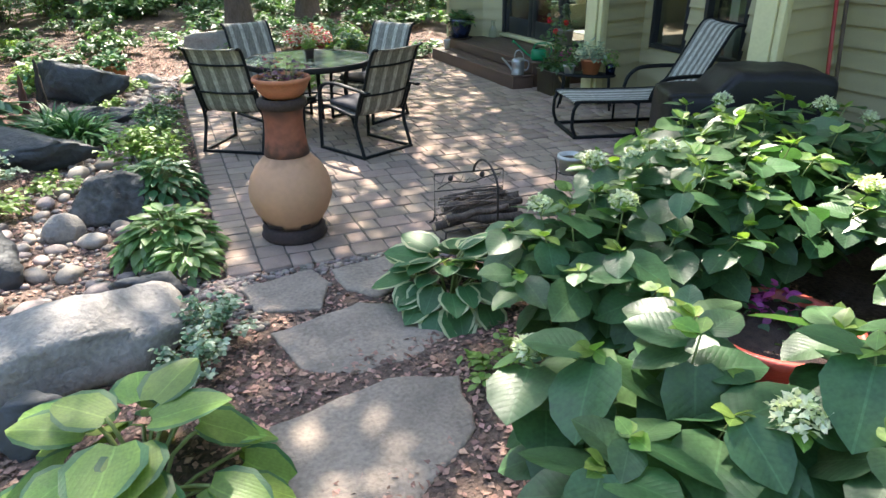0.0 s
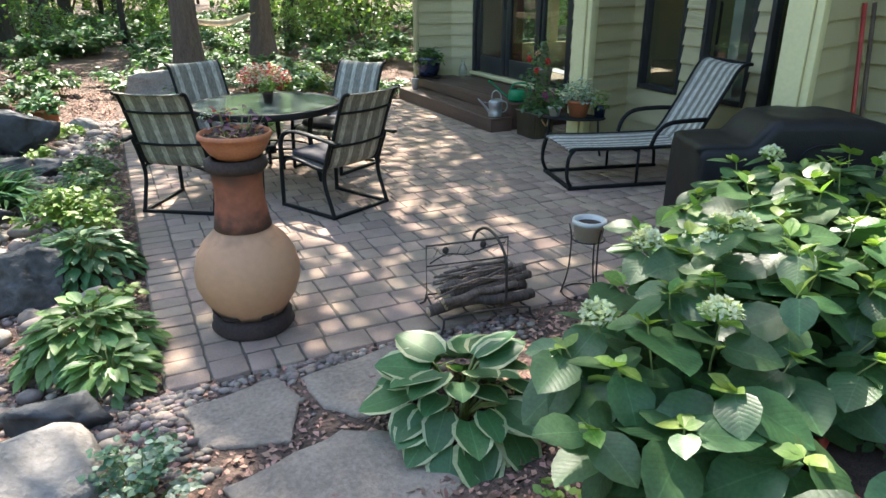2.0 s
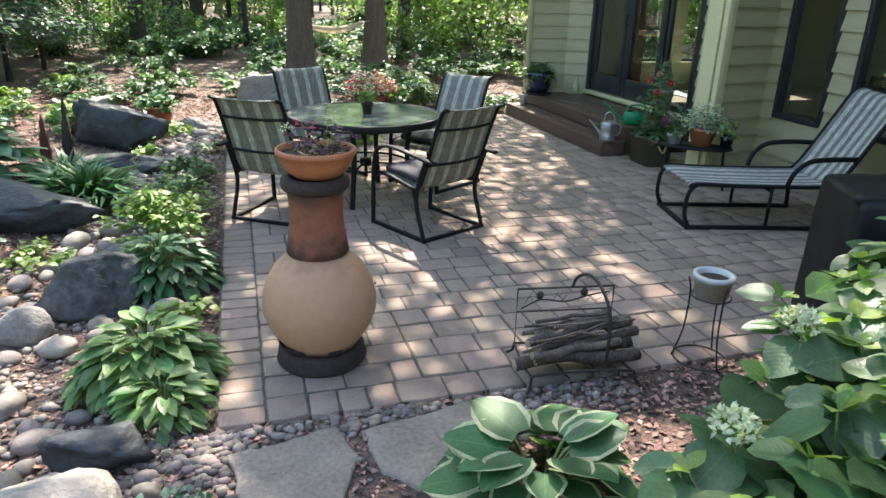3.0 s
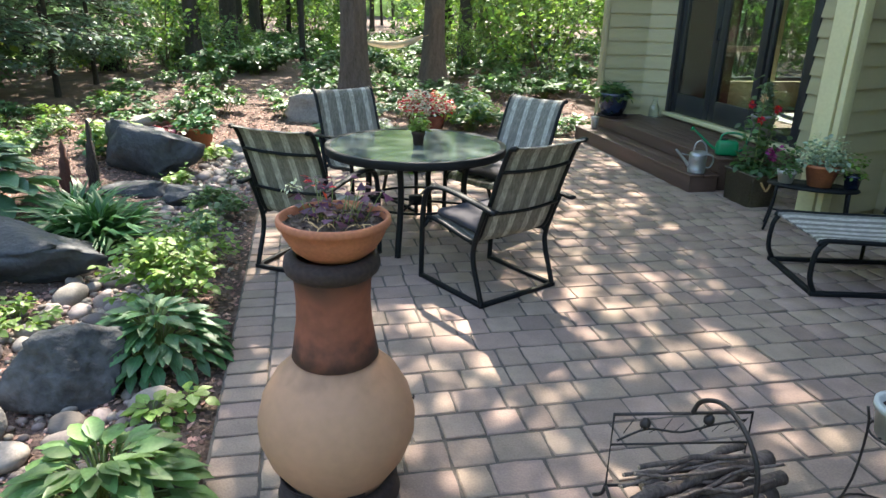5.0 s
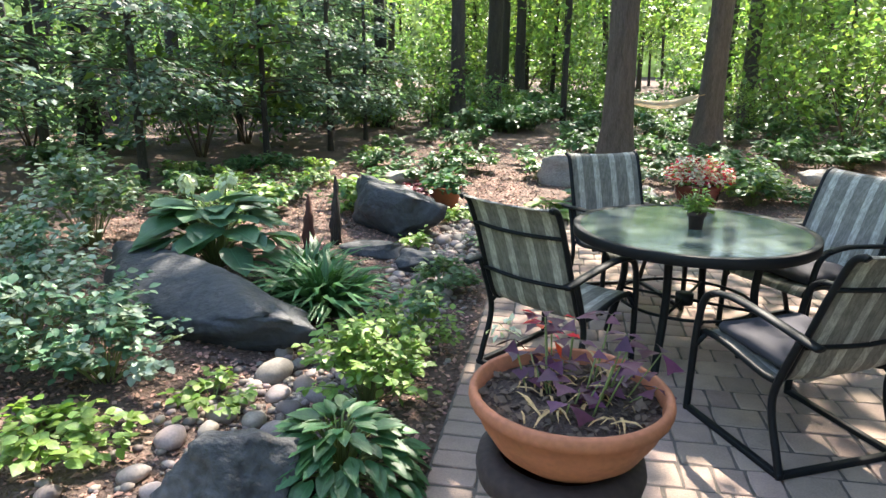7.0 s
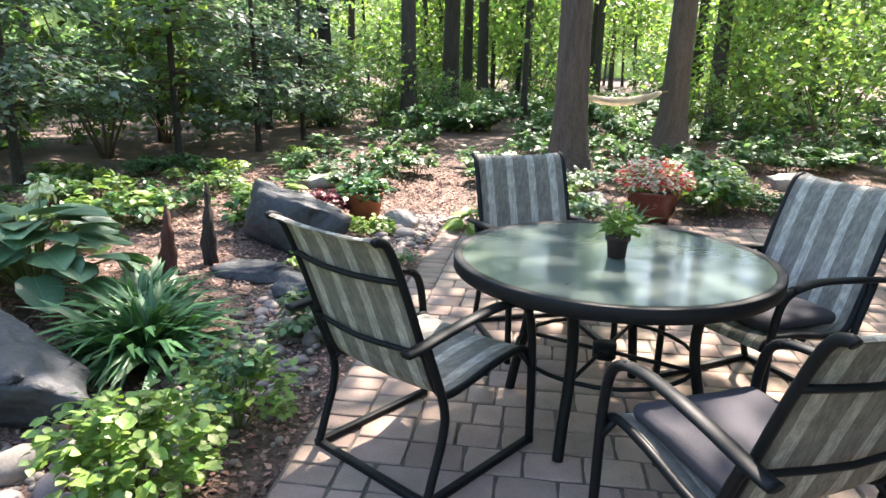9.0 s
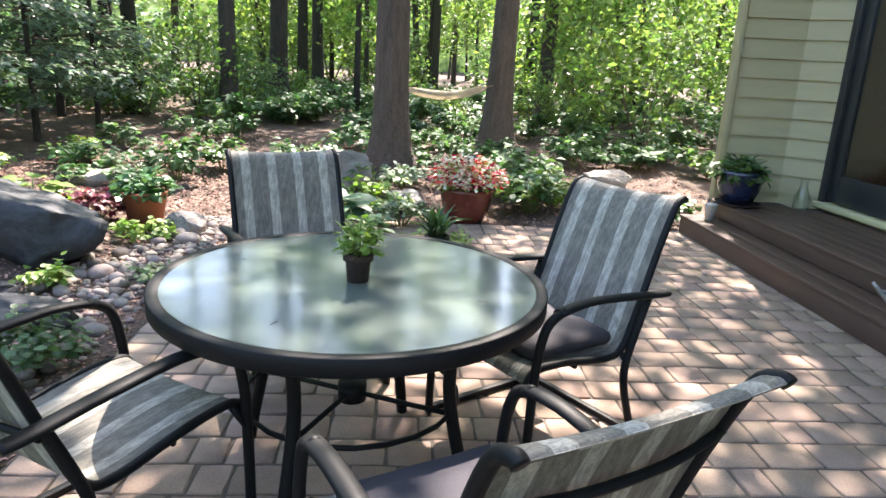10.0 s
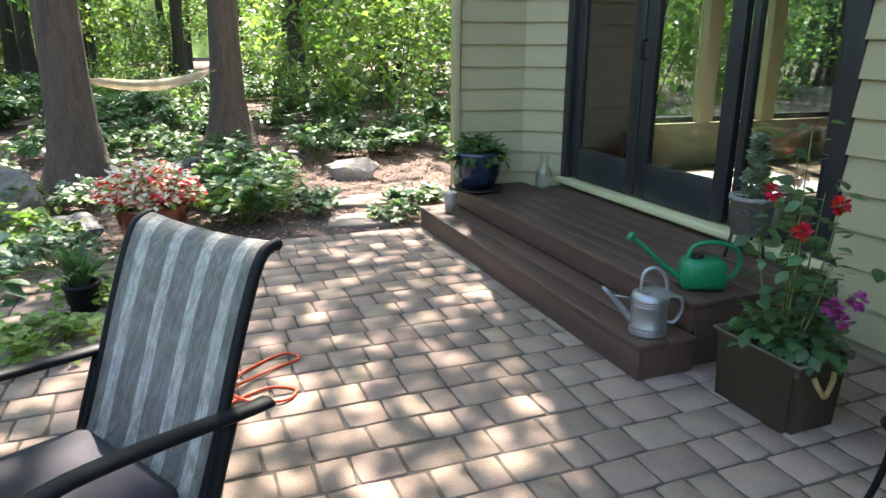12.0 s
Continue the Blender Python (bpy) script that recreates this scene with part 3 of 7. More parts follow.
def siding_wall(name, p, q, label, z0=0.06, boards=17, top=7.6, openings=()):
    """A wall from p to q (its outer face to the right of that line), with lap boards; openings (s0, s1, z0, z1) go through it."""
    p, q = Vector(p), Vector(q)
    length = (q - p).length
    ang = math.atan2(q.y - p.y, q.x - p.x)
    m = Matrix.Translation((p.x, p.y, 0)) @ Matrix.Rotation(ang, 4, "Z")
    root = thing(name, label, "wall", m, kind="structure")
    cuts_s = sorted({0.0, length, *[v for o in openings for v in o[:2]]})
    cuts_z = sorted({-0.1, top, *[v for o in openings for v in o[2:]]})
    bm = bmesh.new()
    for s0, s1 in zip(cuts_s, cuts_s[1:]):
        for a, b in zip(cuts_z, cuts_z[1:]):
            if not any(o[0] <= s0 and s1 <= o[1] and o[2] <= a and b <= o[3] for o in openings):
                box(s1 - s0, 0.15, b - a, ((s0 + s1) / 2, 0.076, (a + b) / 2), bm=bm)
    part("wall_core", bm, M_SIDING, root, smooth=False)
    meshes = {}
    for i in range(boards):
        z = z0 + i * LAP
        runs = [(0.0, length)]
        for s0, s1, a, b in openings:
            if z + LAP > a + 0.03 and z < b - 0.03:
                runs = [r for s, e in runs for r in ((s, min(e, s0)), (max(s, s1), e)) if r[1] - r[0] > 0.02]
        for s, e in runs:
            key = round(e - s, 3)
            if key not in meshes:
                meshes[key] = clapboard(key)
            ob = new("clapboard", meshes[key])
            ob.parent = root
            ob.matrix_local = pose(s, 0, z)
    return root


def casing(name, parent, s0, s1, z0, z1, mat, w=0.07, proud=0.035, sill=False):
    """A frame of four boards round an opening, each its own part."""
    part("casing_side", box(w, 0.09, z1 - z0, (s0 + w / 2, 0.045 - proud, (z0 + z1) / 2), 0.004), mat, parent)
    part("casing_side", box(w, 0.09, z1 - z0, (s1 - w / 2, 0.045 - proud, (z0 + z1) / 2), 0.004), mat, parent)
    part("casing_head", box(s1 - s0 - 2 * w - 0.004, 0.088, w, ((s0 + s1) / 2, 0.045 - proud, z1 - w / 2), 0.004), mat, parent)
    part("casing_sill", box(s1 - s0 - 2 * w - 0.004, 0.10, w, ((s0 + s1) / 2, 0.045 - proud, z0 + w / 2), 0.004), mat, parent)


WC, WIN, DL = (0.38, 3.02), (0.93, 2.95), (1.2, 2.72)
siding_wall("wall_north", WC, WIN, "olive-beige lap siding beside the deck")
siding_wall("wall_corner", WIN, DL, "short olive-beige lap-sided wall by the glass door")
DOOR_L = 2.62
W_DOOR = siding_wall("wall_door", (1.2, 2.72), (1.2, -0.3), "olive-beige lap-sided wall with dark glass doors", openings=[(0.02, DOOR_L, 0.345, 2.5)])
siding_wall("wall_return", (1.2, -0.3), (0.47, -0.99), "lap-sided return wall beside the planter")
W_ONE = siding_wall("wall_stand", (0.47, -1.13), (1.29, -0.87), "olive-beige lap-sided wall behind the plant stand")
W_WIN = siding_wall("wall_window", (1.29, -0.87), (1.2, -3.3), "olive-beige lap-sided wall with tall dark windows",
                    openings=[(0.20, 0.84, 0.60, 2.55), (1.09, 1.72, 0.60, 2.55), (1.86, 2.36, 0.60, 2.55)])
siding_wall("wall_jog", (1.2, -3.3), (0.06, -3.83), "lap-sided return wall behind the covered grill")
siding_wall("wall_grill", (0.08, -3.98), (1.28, -3.55), "olive-beige lap siding with garden tools leaning")
siding_wall("wall_south", (1.28, -3.55), (1.28, -10.5), "long olive-beige lap-sided house wall")
# The opening in wall_east is added to let more daylight indoors.
siding_wall("wall_east", (8.0, -10.5), (8.0, 3.02), "far side wall of the house", boards=0, openings=[(11.2, 13.0, 0.9, 2.4)])
siding_wall("wall_back", (1.28, -10.5), (8.0, -10.5), "rear wall of the house", boards=0)
siding_wall("wall_far", (8.0, 3.02), (0.38, 3.17), "far end wall of the house", boards=0, openings=[(3.3, 5.8, 0.75, 2.6)])


def corner_board(name, x, y, rot, w=0.12, d=0.05, h=5.0, mat=None):
    ob = part(name, box(w, d, h, (0, 0, h / 2), 0.004), mat or M_TRIM, m=pose(x, y, 0, 0, 0, rot))
    return tagged(ob, "cream-painted vertical corner trim board", "trim", kind="structure")


corner_board("trim_1", 0.515, -1.145, 17, 0.12, 0.05)
corner_board("trim_1_side", 0.435, -1.05, 107, 0.15, 0.05)
corner_board("trim_2", 0.14, -3.985, 20, 0.12, 0.05)
corner_board("trim_2_side", 0.05, -3.90, 110, 0.16, 0.05)
corner_board("trim_3", 0.35, 3.04, 80, 0.14, 0.05, mat=M_SIDING)


def window_unit(name, parent, s0, s1, z0, z1, label, sashes=1):
    w = thing(name, label, "window", kind="structure")
    w.matrix_world = parent.matrix_world.copy()
    casing(name, w, s0 - 0.002, s1 + 0.002, z0 + 0.002, z1, M_DARKFRAME, 0.05, 0.03)
    pane = part("pane", box(s1 - s0 - 0.1, 0.008, z1 - z0 - 0.1, ((s0 + s1) / 2, 0.06, (z0 + z1) / 2)), M_GLASS, w, smooth=False)
    pane.visible_shadow = False
    return w


for i, (a, b) in enumerate([(0.20, 0.84), (1.09, 1.72), (1.86, 2.36)]):
    window_unit("window_%d" % (i + 1), W_WIN, a, b, 0.60, 2.55, "tall dark-framed window with reflective glass")
window_unit("window_4", bpy.data.objects["wall_far"], 3.3, 5.8, 0.75, 2.6, "wide out-of-view window added to bring daylight into the room")
# Added window, out of view, that brightens the room.
window_unit("window_5", bpy.data.objects["wall_east"], 11.2, 13.0, 0.9, 2.4, "out-of-view window added to bring daylight into the room")


def make_door():
    d = thing("door_1", "dark-framed glass patio doors, closed, above the deck", "door", kind="structure")
    d.matrix_world = W_DOOR.matrix_world.copy()
    z0, z1 = 0.39, 2.5
    part("casing_side", box(0.08, 0.12, z1 - z0, (0.062, 0.03, (z0 + z1) / 2), 0.004), M_DARKFRAME, d)
    part("casing_side", box(0.10, 0.12, z1 - z0, (DOOR_L - 0.05, 0.03, (z0 + z1) / 2), 0.004), M_DARKFRAME, d)
    part("casing_head", box(DOOR_L - 0.21, 0.118, 0.1, (DOOR_L / 2, 0.03, z1 - 0.05), 0.004), M_DARKFRAME, d)
    part("threshold", box(DOOR_L - 0.02, 0.15, 0.045, (DOOR_L / 2 + 0.01, 0.0, 0.368), 0.005), M_TRIM, d, "cream door sill")
    for k, (a, b) in enumerate([(0.11, 0.97), (0.985, 1.85), (1.90, 2.515)]):
        leaf = new("door_leaf" if k < 2 else "sidelight")
        leaf.parent = d
        sw = 0.11 if k < 2 else 0.05
        part("stile", box(sw, 0.05, z1 - z0 - 0.11, (a + sw / 2, 0.03, (z0 + z1) / 2 - 0.04), 0.004), M_DARKFRAME, leaf)
        part("stile", box(sw, 0.05, z1 - z0 - 0.11, (b - sw / 2, 0.03, (z0 + z1) / 2 - 0.04), 0.004), M_DARKFRAME, leaf)
        lo = 0.25 if k < 2 else 0.07
        part("bottom_rail", box(b - a - 2 * sw - 0.002, 0.048, lo, ((a + b) / 2, 0.03, z0 + 0.01 + lo / 2), 0.004), M_DARKFRAME, leaf)
        part("top_rail", box(b - a - 2 * sw - 0.002, 0.048, 0.12, ((a + b) / 2, 0.03, z1 - 0.165), 0.004), M_DARKFRAME, leaf)
        g = part("pane", box(b - a - 2 * sw, 0.008, z1 - z0 - lo - 0.24, ((a + b) / 2, 0.03, (z0 + lo + 0.01 + z1 - 0.225) / 2)), M_GLASS, leaf, smooth=False)
        g.visible_shadow = False
    part("handle", tube([(1.04, -0.02, 1.35), (1.04, -0.06, 1.35), (1.04, -0.06, 1.47), (1.04, -0.02, 1.47)], 0.009), M_METAL, d, "dark lever handle")


make_door()


def make_room():
    fl = part("room_floor", box(6.6, 13.4, 0.1, (4.7, -3.75, 0.30)), M_ROOMFLOOR, smooth=False)
    tagged(fl, "dark wooden floor inside the house", "floor", kind="structure")
    ce = part("ceiling", box(6.6, 13.4, 0.1, (4.7, -3.75, 2.75)), M_ROOM, smooth=False)
    tagged(ce, "plain ceiling inside the house", "ceiling", kind="structure")
    rf = part("roof", box(8.4, 14.4, 0.2, (4.3, -3.8, 7.7)), M_SIDING, smooth=False)
    tagged(rf, "flat roof slab over the house", "roof", kind="structure")
    pw = part("partition", box(6.4, 0.12, 2.3, (4.6, -2.2, 1.5)), M_ROOM, smooth=False)
    tagged(pw, "plain inner partition wall", "wall", kind="structure")
    # Pale sheet in place of a patch of sunlight on the floor.
    rug = part("rug", box(0.75, 1.0, 0.014, (2.75, 2.05, 0.358), 0.004), M_WHITE, smooth=False)
    tagged(rug, "pale sheet standing in for a sun patch on the room floor", "rug")
    # Added dark sheet: it only darkens the view through the left door pane.
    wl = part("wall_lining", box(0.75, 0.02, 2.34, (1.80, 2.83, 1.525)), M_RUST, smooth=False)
    tagged(wl, "dark sheet added indoors to keep the left door pane dark", "wall", kind="structure")
    c = thing("armchair", "dark upholstered chair inside the room", "chair", pose(3.6, 0.1, 0.35))
    part("seat", box(0.6, 0.6, 0.18, (0, 0, 0.4), 0.04), M_CUSHION, c)
    part("backrest", box(0.6, 0.14, 0.6, (0, 0.26, 0.8), 0.04), M_CUSHION, c)
    for x in (-0.25, 0.25):
        for y in (-0.25, 0.25):
            part("leg", box(0.05, 0.05, 0.31, (x, y, 0.155), 0.004), M_DARKFRAME, c)


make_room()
for mx in (4.35, 5.1):
    part("mullion", box(0.16, 0.12, 1.84, (mx, 0.085, 1.675), 0.004), M_TRIM, bpy.data.objects["window_4"], "cream wooden window post")


# ---- deck ----
def make_deck():
    d = thing("deck_steps", "dark brown composite deck with one low step", "deck")
    board = 0.137
    # lower step
    part("step_face", box(0.022, 2.92, 0.145, (0.012, 1.46, 0.073), 0.002), M_DECK, d)
    part("step_face", box(0.27, 0.022, 0.145, (0.16, 0.012, 0.073), 0.002), M_DECK, d)
    for i in range(2):
        part("deck_board", box(0.152, 2.94, 0.025, (-0.012 + 0.158 * (i + 0.5), 1.46, 0.158), 0.003), M_DECK, d)
    # upper platform
    part("riser", box(0.022, 2.86, 0.12, (0.315, 1.47, 0.232), 0.002), M_DECK, d)
    part("side_face", box(0.855, 0.022, 0.288, (0.755, 0.05, 0.145), 0.002), M_DECK, d)
    for i in range(7):
        end = 2.92 if i < 5 else 2.68
        part("deck_board", box(0.125, end - 0.03, 0.025, (0.29 + 0.1295 * (i + 0.5), (end + 0.03) / 2, 0.303), 0.003), M_DECK, d)
    return d


make_deck()


# ---- patio ----
def paver_mesh(lx, ly, rng, h=0.07):
    """A tumbled paver: eight-sided outline with worn, slightly uneven edges."""
    bm = bmesh.new()
    hx, hy, c = lx / 2, ly / 2, 0.0038
    out = [(-1, -1), (0, -1), (1, -1), (1, 0), (1, 1), (0, 1), (-1, 1), (-1, 0)]
    off = [(rng.uniform(-0.0035, 0.0015), rng.uniform(-0.0035, 0.0015)) for _ in out]
    ring = [(sx * (hx + dx - (0.003 if sx and sy else 0)), sy * (hy + dy - (0.003 if sx and sy else 0))) for (sx, sy), (dx, dy) in zip(out, off)]
    low = [bm.verts.new((x, y, -h)) for x, y in ring]
    mid = [bm.verts.new((x, y, -c * rng.uniform(0.7, 1.3))) for x, y in ring]
    top = [bm.verts.new((x - sx * c * rng.uniform(0.7, 1.5), y - sy * c * rng.uniform(0.7, 1.5), 0)) for (x, y), (sx, sy) in zip(ring, out)]
    for i in range(8):
        j = (i + 1) % 8
        bm.faces.new((low[i], low[j], mid[j], mid[i]))
        bm.faces.new((mid[i], mid[j], top[j], top[i]))
    bm.faces.new((top[0], top[1], top[6], top[7]))
    bm.faces.new((top[1], top[2], top[3], top[4]))
    bm.faces.new((top[1], top[4], top[5], top[6]))
    me = bpy.data.meshes.new("paver")
    bm.to_mesh(me)
    bm.free()
    return me


def make_patio():
    rng = random.Random(5)
    p = thing("patio", "grey-tan concrete paver patio with sandy joints", "patio", kind="structure")
    part("joint_bed", box(5.42, 7.13, 0.06, (-1.325, -0.625, -0.0365)), M_SAND, p, "dark joint sand between pavers", smooth=False)
    row, gap = 0.178, 0.0075
    sizes = (0.13, 0.178, 0.225)
    meshes = {s: [paver_mesh(s - gap, row - gap, rng) for _ in range(6)] for s in sizes}
    side = [paver_mesh(0.20 - gap, 0.125 - gap, rng) for _ in range(5)]
    for me in [*side, *[q for v in meshes.values() for q in v]]:
        me.materials.append(M_PAVER)
    near, far = [], []
    y = -4.2
    while y + 0.125 < 2.95:
        (near if -4.2 < y < 0.2 else far).append((rng.choice(side), (-3.93, y + 0.0625, rng.uniform(-0.003, 0.003)), rng.gauss(0, 0.6)))
        y += 0.125
    y = -4.2
    while y + row < 2.96:
        x = -3.83
        while x < 1.25:
            s = rng.choice(sizes)
            c = (x + s / 2, y + row / 2, rng.uniform(-0.003, 0.003))
            spot = (rng.choice(meshes[s]), c, rng.gauss(0, 0.7))
            (near if -4.2 < y < -1.0 and x < -1.0 else far).append(spot)
            x += s
        y += row
    near.sort(key=lambda q: (q[1][0] + 2.8) ** 2 * 0.5 + (q[1][1] + 2.6) ** 2)
    far += near[300:]
    for me, c, r in near[:300]:
        ob = new("paver", me)
        ob.parent = p
        ob.matrix_local = pose(*c, rng.gauss(0, 0.4), rng.gauss(0, 0.4), r)
    vs, fs, off = [], [], 0
    for me, c, r in far:
        m = pose(*c, rng.gauss(0, 0.4), rng.gauss(0, 0.4), r)
        vs += [m @ v.co for v in me.vertices]
        fs += [[i + off for i in f.vertices] for f in me.polygons]
        off += len(me.vertices)
    ob = link("pavers", fast_mesh("pavers", [tuple(v) for v in vs], fs), M_PAVER_FAR, p, smooth=False)
    ob["kind"] = "stuff"


# ---- trees and woodland ----
def trunk_mesh(r, h, lean=(0, 0), flare=1.75, seg=18, seed=0):
    bm = bmesh.new()
    rings = []
    n = 16
    for i in range(n + 1):
        t = i / n
        z = h * t ** 1.6 - 0.15 * (1 - t)
        rr = r * (1 - 0.45 * t) * (1 + (flare - 1) * math.exp(-z / 0.28))
        ring = []
        for k in range(seg):
            a = 2 * math.pi * k / seg
            w = 1 + 0.10 * noise.noise((math.cos(a) * 1.7 + seed, math.sin(a) * 1.7, z * 0.35)) + 0.16 * math.exp(-z / 0.25) * noise.noise((math.cos(a) * 3 + seed, math.sin(a) * 3, 5))
            ring.append(bm.verts.new((lean[0] * z + rr * w * math.cos(a), lean[1] * z + rr * w * math.sin(a), z)))
        rings.append(ring)
    for a, b in zip(rings, rings[1:]):
        for k in range(seg):
            bm.faces.new((a[k], a[(k + 1) % seg], b[(k + 1) % seg], b[k]))
    bm.faces.new(rings[-1])
    return bm


def make_tree(name, label, x, y, r, h, lean=(0, 0), crown=(3.2, 3.2, 3.0), crown_z=8.5, leaves=7000, seed=0, mat=None, bark=None, leaf=0.16, limbs=6, clumps=70, spread=0.42):
    t = thing(name, label, "tree", pose(x, y, ground_z(x, y)))
    tr = part("trunk", trunk_mesh(r, h, lean, seed=seed), bark or M_BARK, t)
    rng = np.random.default_rng(seed + 11)
    for k in range(limbs):
        z = h * rng.uniform(0.5, 0.95)
        a = rng.uniform(0, 6.28)
        l = rng.uniform(1.2, 2.6) * crown[0] / 3.2
        p0 = Vector((lean[0] * z, lean[1] * z, z))
        part("limb", tube([p0, p0 + Vector((math.cos(a) * l * 0.5, math.sin(a) * l * 0.5, l * 0.35)), p0 + Vector((math.cos(a) * l, math.sin(a) * l, l * 0.55))], r * 0.3, 6, r2=r * 0.06, smooth=3), bark or M_BARK, t)
    pts = clump_points(leaves, *crown, clumps, spread, rng) + (lean[0] * crown_z, lean[1] * crown_z, crown_z)
    me = leaf_cloud("crown", pts, rng.uniform(0, 6.28, leaves), rng.normal(-0.3, 0.4, leaves), rng.normal(0, 0.5, leaves), rng.uniform(0.7, 1.3, leaves) * leaf)
    link("crown", me, mat or L_FOREST, t, smooth=False)
    return t


make_tree("oak_tree", "large tree with thick furrowed grey-brown trunk", -2.80, 5.45, 0.24, 11, (0.0, 0.0), (3.6, 3.2, 2.6), 8.8, 2600, 1)
make_tree("oak_tree", "large tree with straight furrowed brown trunk", -1.2, 7.2, 0.22, 11, (0.02, 0.0), (3.4, 3.2, 2.6), 9.2, 3600, 2)
FAR_TREES = [(0.36, 11.2, 0.18), (-5.35, 12.2, 0.22), (-5.85, 9.9, 0.17), (-7.45, 9.6, 0.15), (-9.4, 10.9, 0.22), (3.0, 14.5, 0.15), (-12.5, 7.0, 0.2), (-10.8, 4.6, 0.16)]
for i, (x, y, r) in enumerate(FAR_TREES):
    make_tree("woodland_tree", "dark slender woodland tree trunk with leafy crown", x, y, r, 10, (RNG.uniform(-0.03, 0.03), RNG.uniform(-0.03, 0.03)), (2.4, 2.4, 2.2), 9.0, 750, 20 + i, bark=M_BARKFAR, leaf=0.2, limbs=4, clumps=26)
SLIM = bpy.data.objects["woodland_tree.003"]
SLIM_RNG = random.Random(41)
for i in range(54):
    a, d = SLIM_RNG.uniform(0.12, 0.92) * math.pi, SLIM_RNG.uniform(12.5, 32)
    x, y = -3 + math.cos(a) * d, math.sin(a) * d
    c = copy_thing(SLIM, pose(x, y, ground_z(x, y), SLIM_RNG.uniform(-3, 3), SLIM_RNG.uniform(-3, 3), SLIM_RNG.uniform(0, 360)))
    k = SLIM_RNG.uniform(0.7, 1.25)
    c.scale = (k, k, SLIM_RNG.uniform(0.95, 1.25))


def make_woods():
    """Slender trunks and leafy understorey that close the garden in."""
    rng = np.random.default_rng(12)
    sapling = thing("sapling", "slim young woodland tree with thin leafy branches", "tree", pose(-3.6, 11.5, ground_z(-3.6, 11.5)), group="woodland saplings")
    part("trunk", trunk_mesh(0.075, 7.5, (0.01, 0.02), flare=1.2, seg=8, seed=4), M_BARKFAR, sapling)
    pts = clump_points(1700, 1.5, 1.5, 3.2, 34, 0.26, rng) + (0, 0, 4.4)
    link("crown", leaf_cloud("crown", pts, rng.uniform(0, 6.28, 1700), rng.normal(-0.3, 0.5, 1700), rng.normal(0, 0.6, 1700), rng.uniform(0.1, 0.2, 1700)), L_BRIGHT, sapling, smooth=False)
    shrubs = []
    for k, (mat, rx, rz, n, lf) in enumerate([(L_FOREST, 1.3, 1.1, 1500, 0.13), (L_BRIGHT, 1.2, 1.3, 1300, 0.135), (L_SHRUB, 1.3, 0.9, 1700, 0.11)]):
        x, y = [(-6.5, 10.2), (1.4, 8.2), (-9.0, 6.2)][k]
        s = thing("woodland_shrub", ["leafy green understorey shrub", "understorey shrub with sunlight put into its yellow-green leaf colour", "dark green leafy understorey shrub"][k], "shrub", pose(x, y, ground_z(x, y)), group="woodland shrubs")
        for j in range(5):
            a = j * 1.26 + k
            part("stem", tube([(0, 0, -0.1), (math.cos(a) * 0.3, math.sin(a) * 0.3, 0.6), (math.cos(a) * 0.8, math.sin(a) * 0.8, rz * 1.3)], 0.02, 5, r2=0.005, smooth=2), M_TWIG, s)
        pts = clump_points(n, rx, rx, rz, 30, 0.17, rng, -0.6) + (0, 0, rz * 0.75)
        link("leaves", leaf_cloud("leaves", pts, rng.uniform(0, 6.28, n), rng.normal(-0.25, 0.4, n), rng.normal(0, 0.5, n), rng.uniform(0.7, 1.3, n) * lf), mat, s, smooth=False)
        shrubs.append(s)

    spray = thing("evergreen_shrub", "tall dark blue-green evergreen with layered sprays", "shrub", pose(-8.6, 2.6, ground_z(-8.6, 2.6)), group="evergreen shrubs")
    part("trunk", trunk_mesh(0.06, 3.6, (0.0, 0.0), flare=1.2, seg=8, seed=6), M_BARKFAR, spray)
    pp, aa, zz = [], [], []
    for k in range(46):
        a, z = rng.uniform(0, 6.28), rng.uniform(0.35, 3.5)
        l = (1.75 - 0.32 * z) * rng.uniform(0.6, 1.1)
        part("branch", tube([(0, 0, z), (math.cos(a) * l * 0.6, math.sin(a) * l * 0.6, z + 0.05), (math.cos(a) * l, math.sin(a) * l, z - 0.12)], 0.012, 4, r2=0.003), M_TWIG, spray)
        u = rng.uniform(0.25, 1.05, 70)
        pp.append(np.stack([np.cos(a) * l * u, np.sin(a) * l * u, z + 0.04 - 0.16 * u ** 2], -1) + rng.normal(0, 0.09, (70, 3)) * (1, 1, 0.45))
        aa.append(a + rng.normal(0, 0.7, 70))
    pp, aa = np.concatenate(pp), np.concatenate(aa)
    link("leaves", leaf_cloud("leaves", pp, aa, rng.normal(-0.25, 0.2, len(pp)), rng.normal(0, 0.3, len(pp)), rng.uniform(0.07, 0.14, len(pp))), L_EVER, spray, smooth=False)
    for x, y, sc in ((-7.9, 4.6, 0.95), (-9.6, 0.6, 1.1), (-10.6, 3.4, 1.25), (-9.2, 6.4, 1.1), (-8.9, -1.6, 0.9), (-12.3, 1.2, 1.3), (-7.2, 7.4, 0.8), (-8.3, 8.6, 1.2), (-9.6, 10.6, 1.4), (-7.4, 6.0, 0.85)):
        c = copy_thing(spray, pose(x, y, ground_z(x, y), 0, 0, rng.uniform(0, 360)))
        c.scale = (sc, sc, sc)

    def free(x, y, gap):
        if x > -8.3 and x < 1.8 and -11 < y < 7.2:
            return False
        if 0.2 < x < 9 and y < 4.2 and y > -11.5:
            return False
        return True

    n = 0
    while n < 108:
        a = rng.uniform(-0.35, 1.25) * math.pi if rng.random() < 0.8 else rng.uniform(0, 6.28)
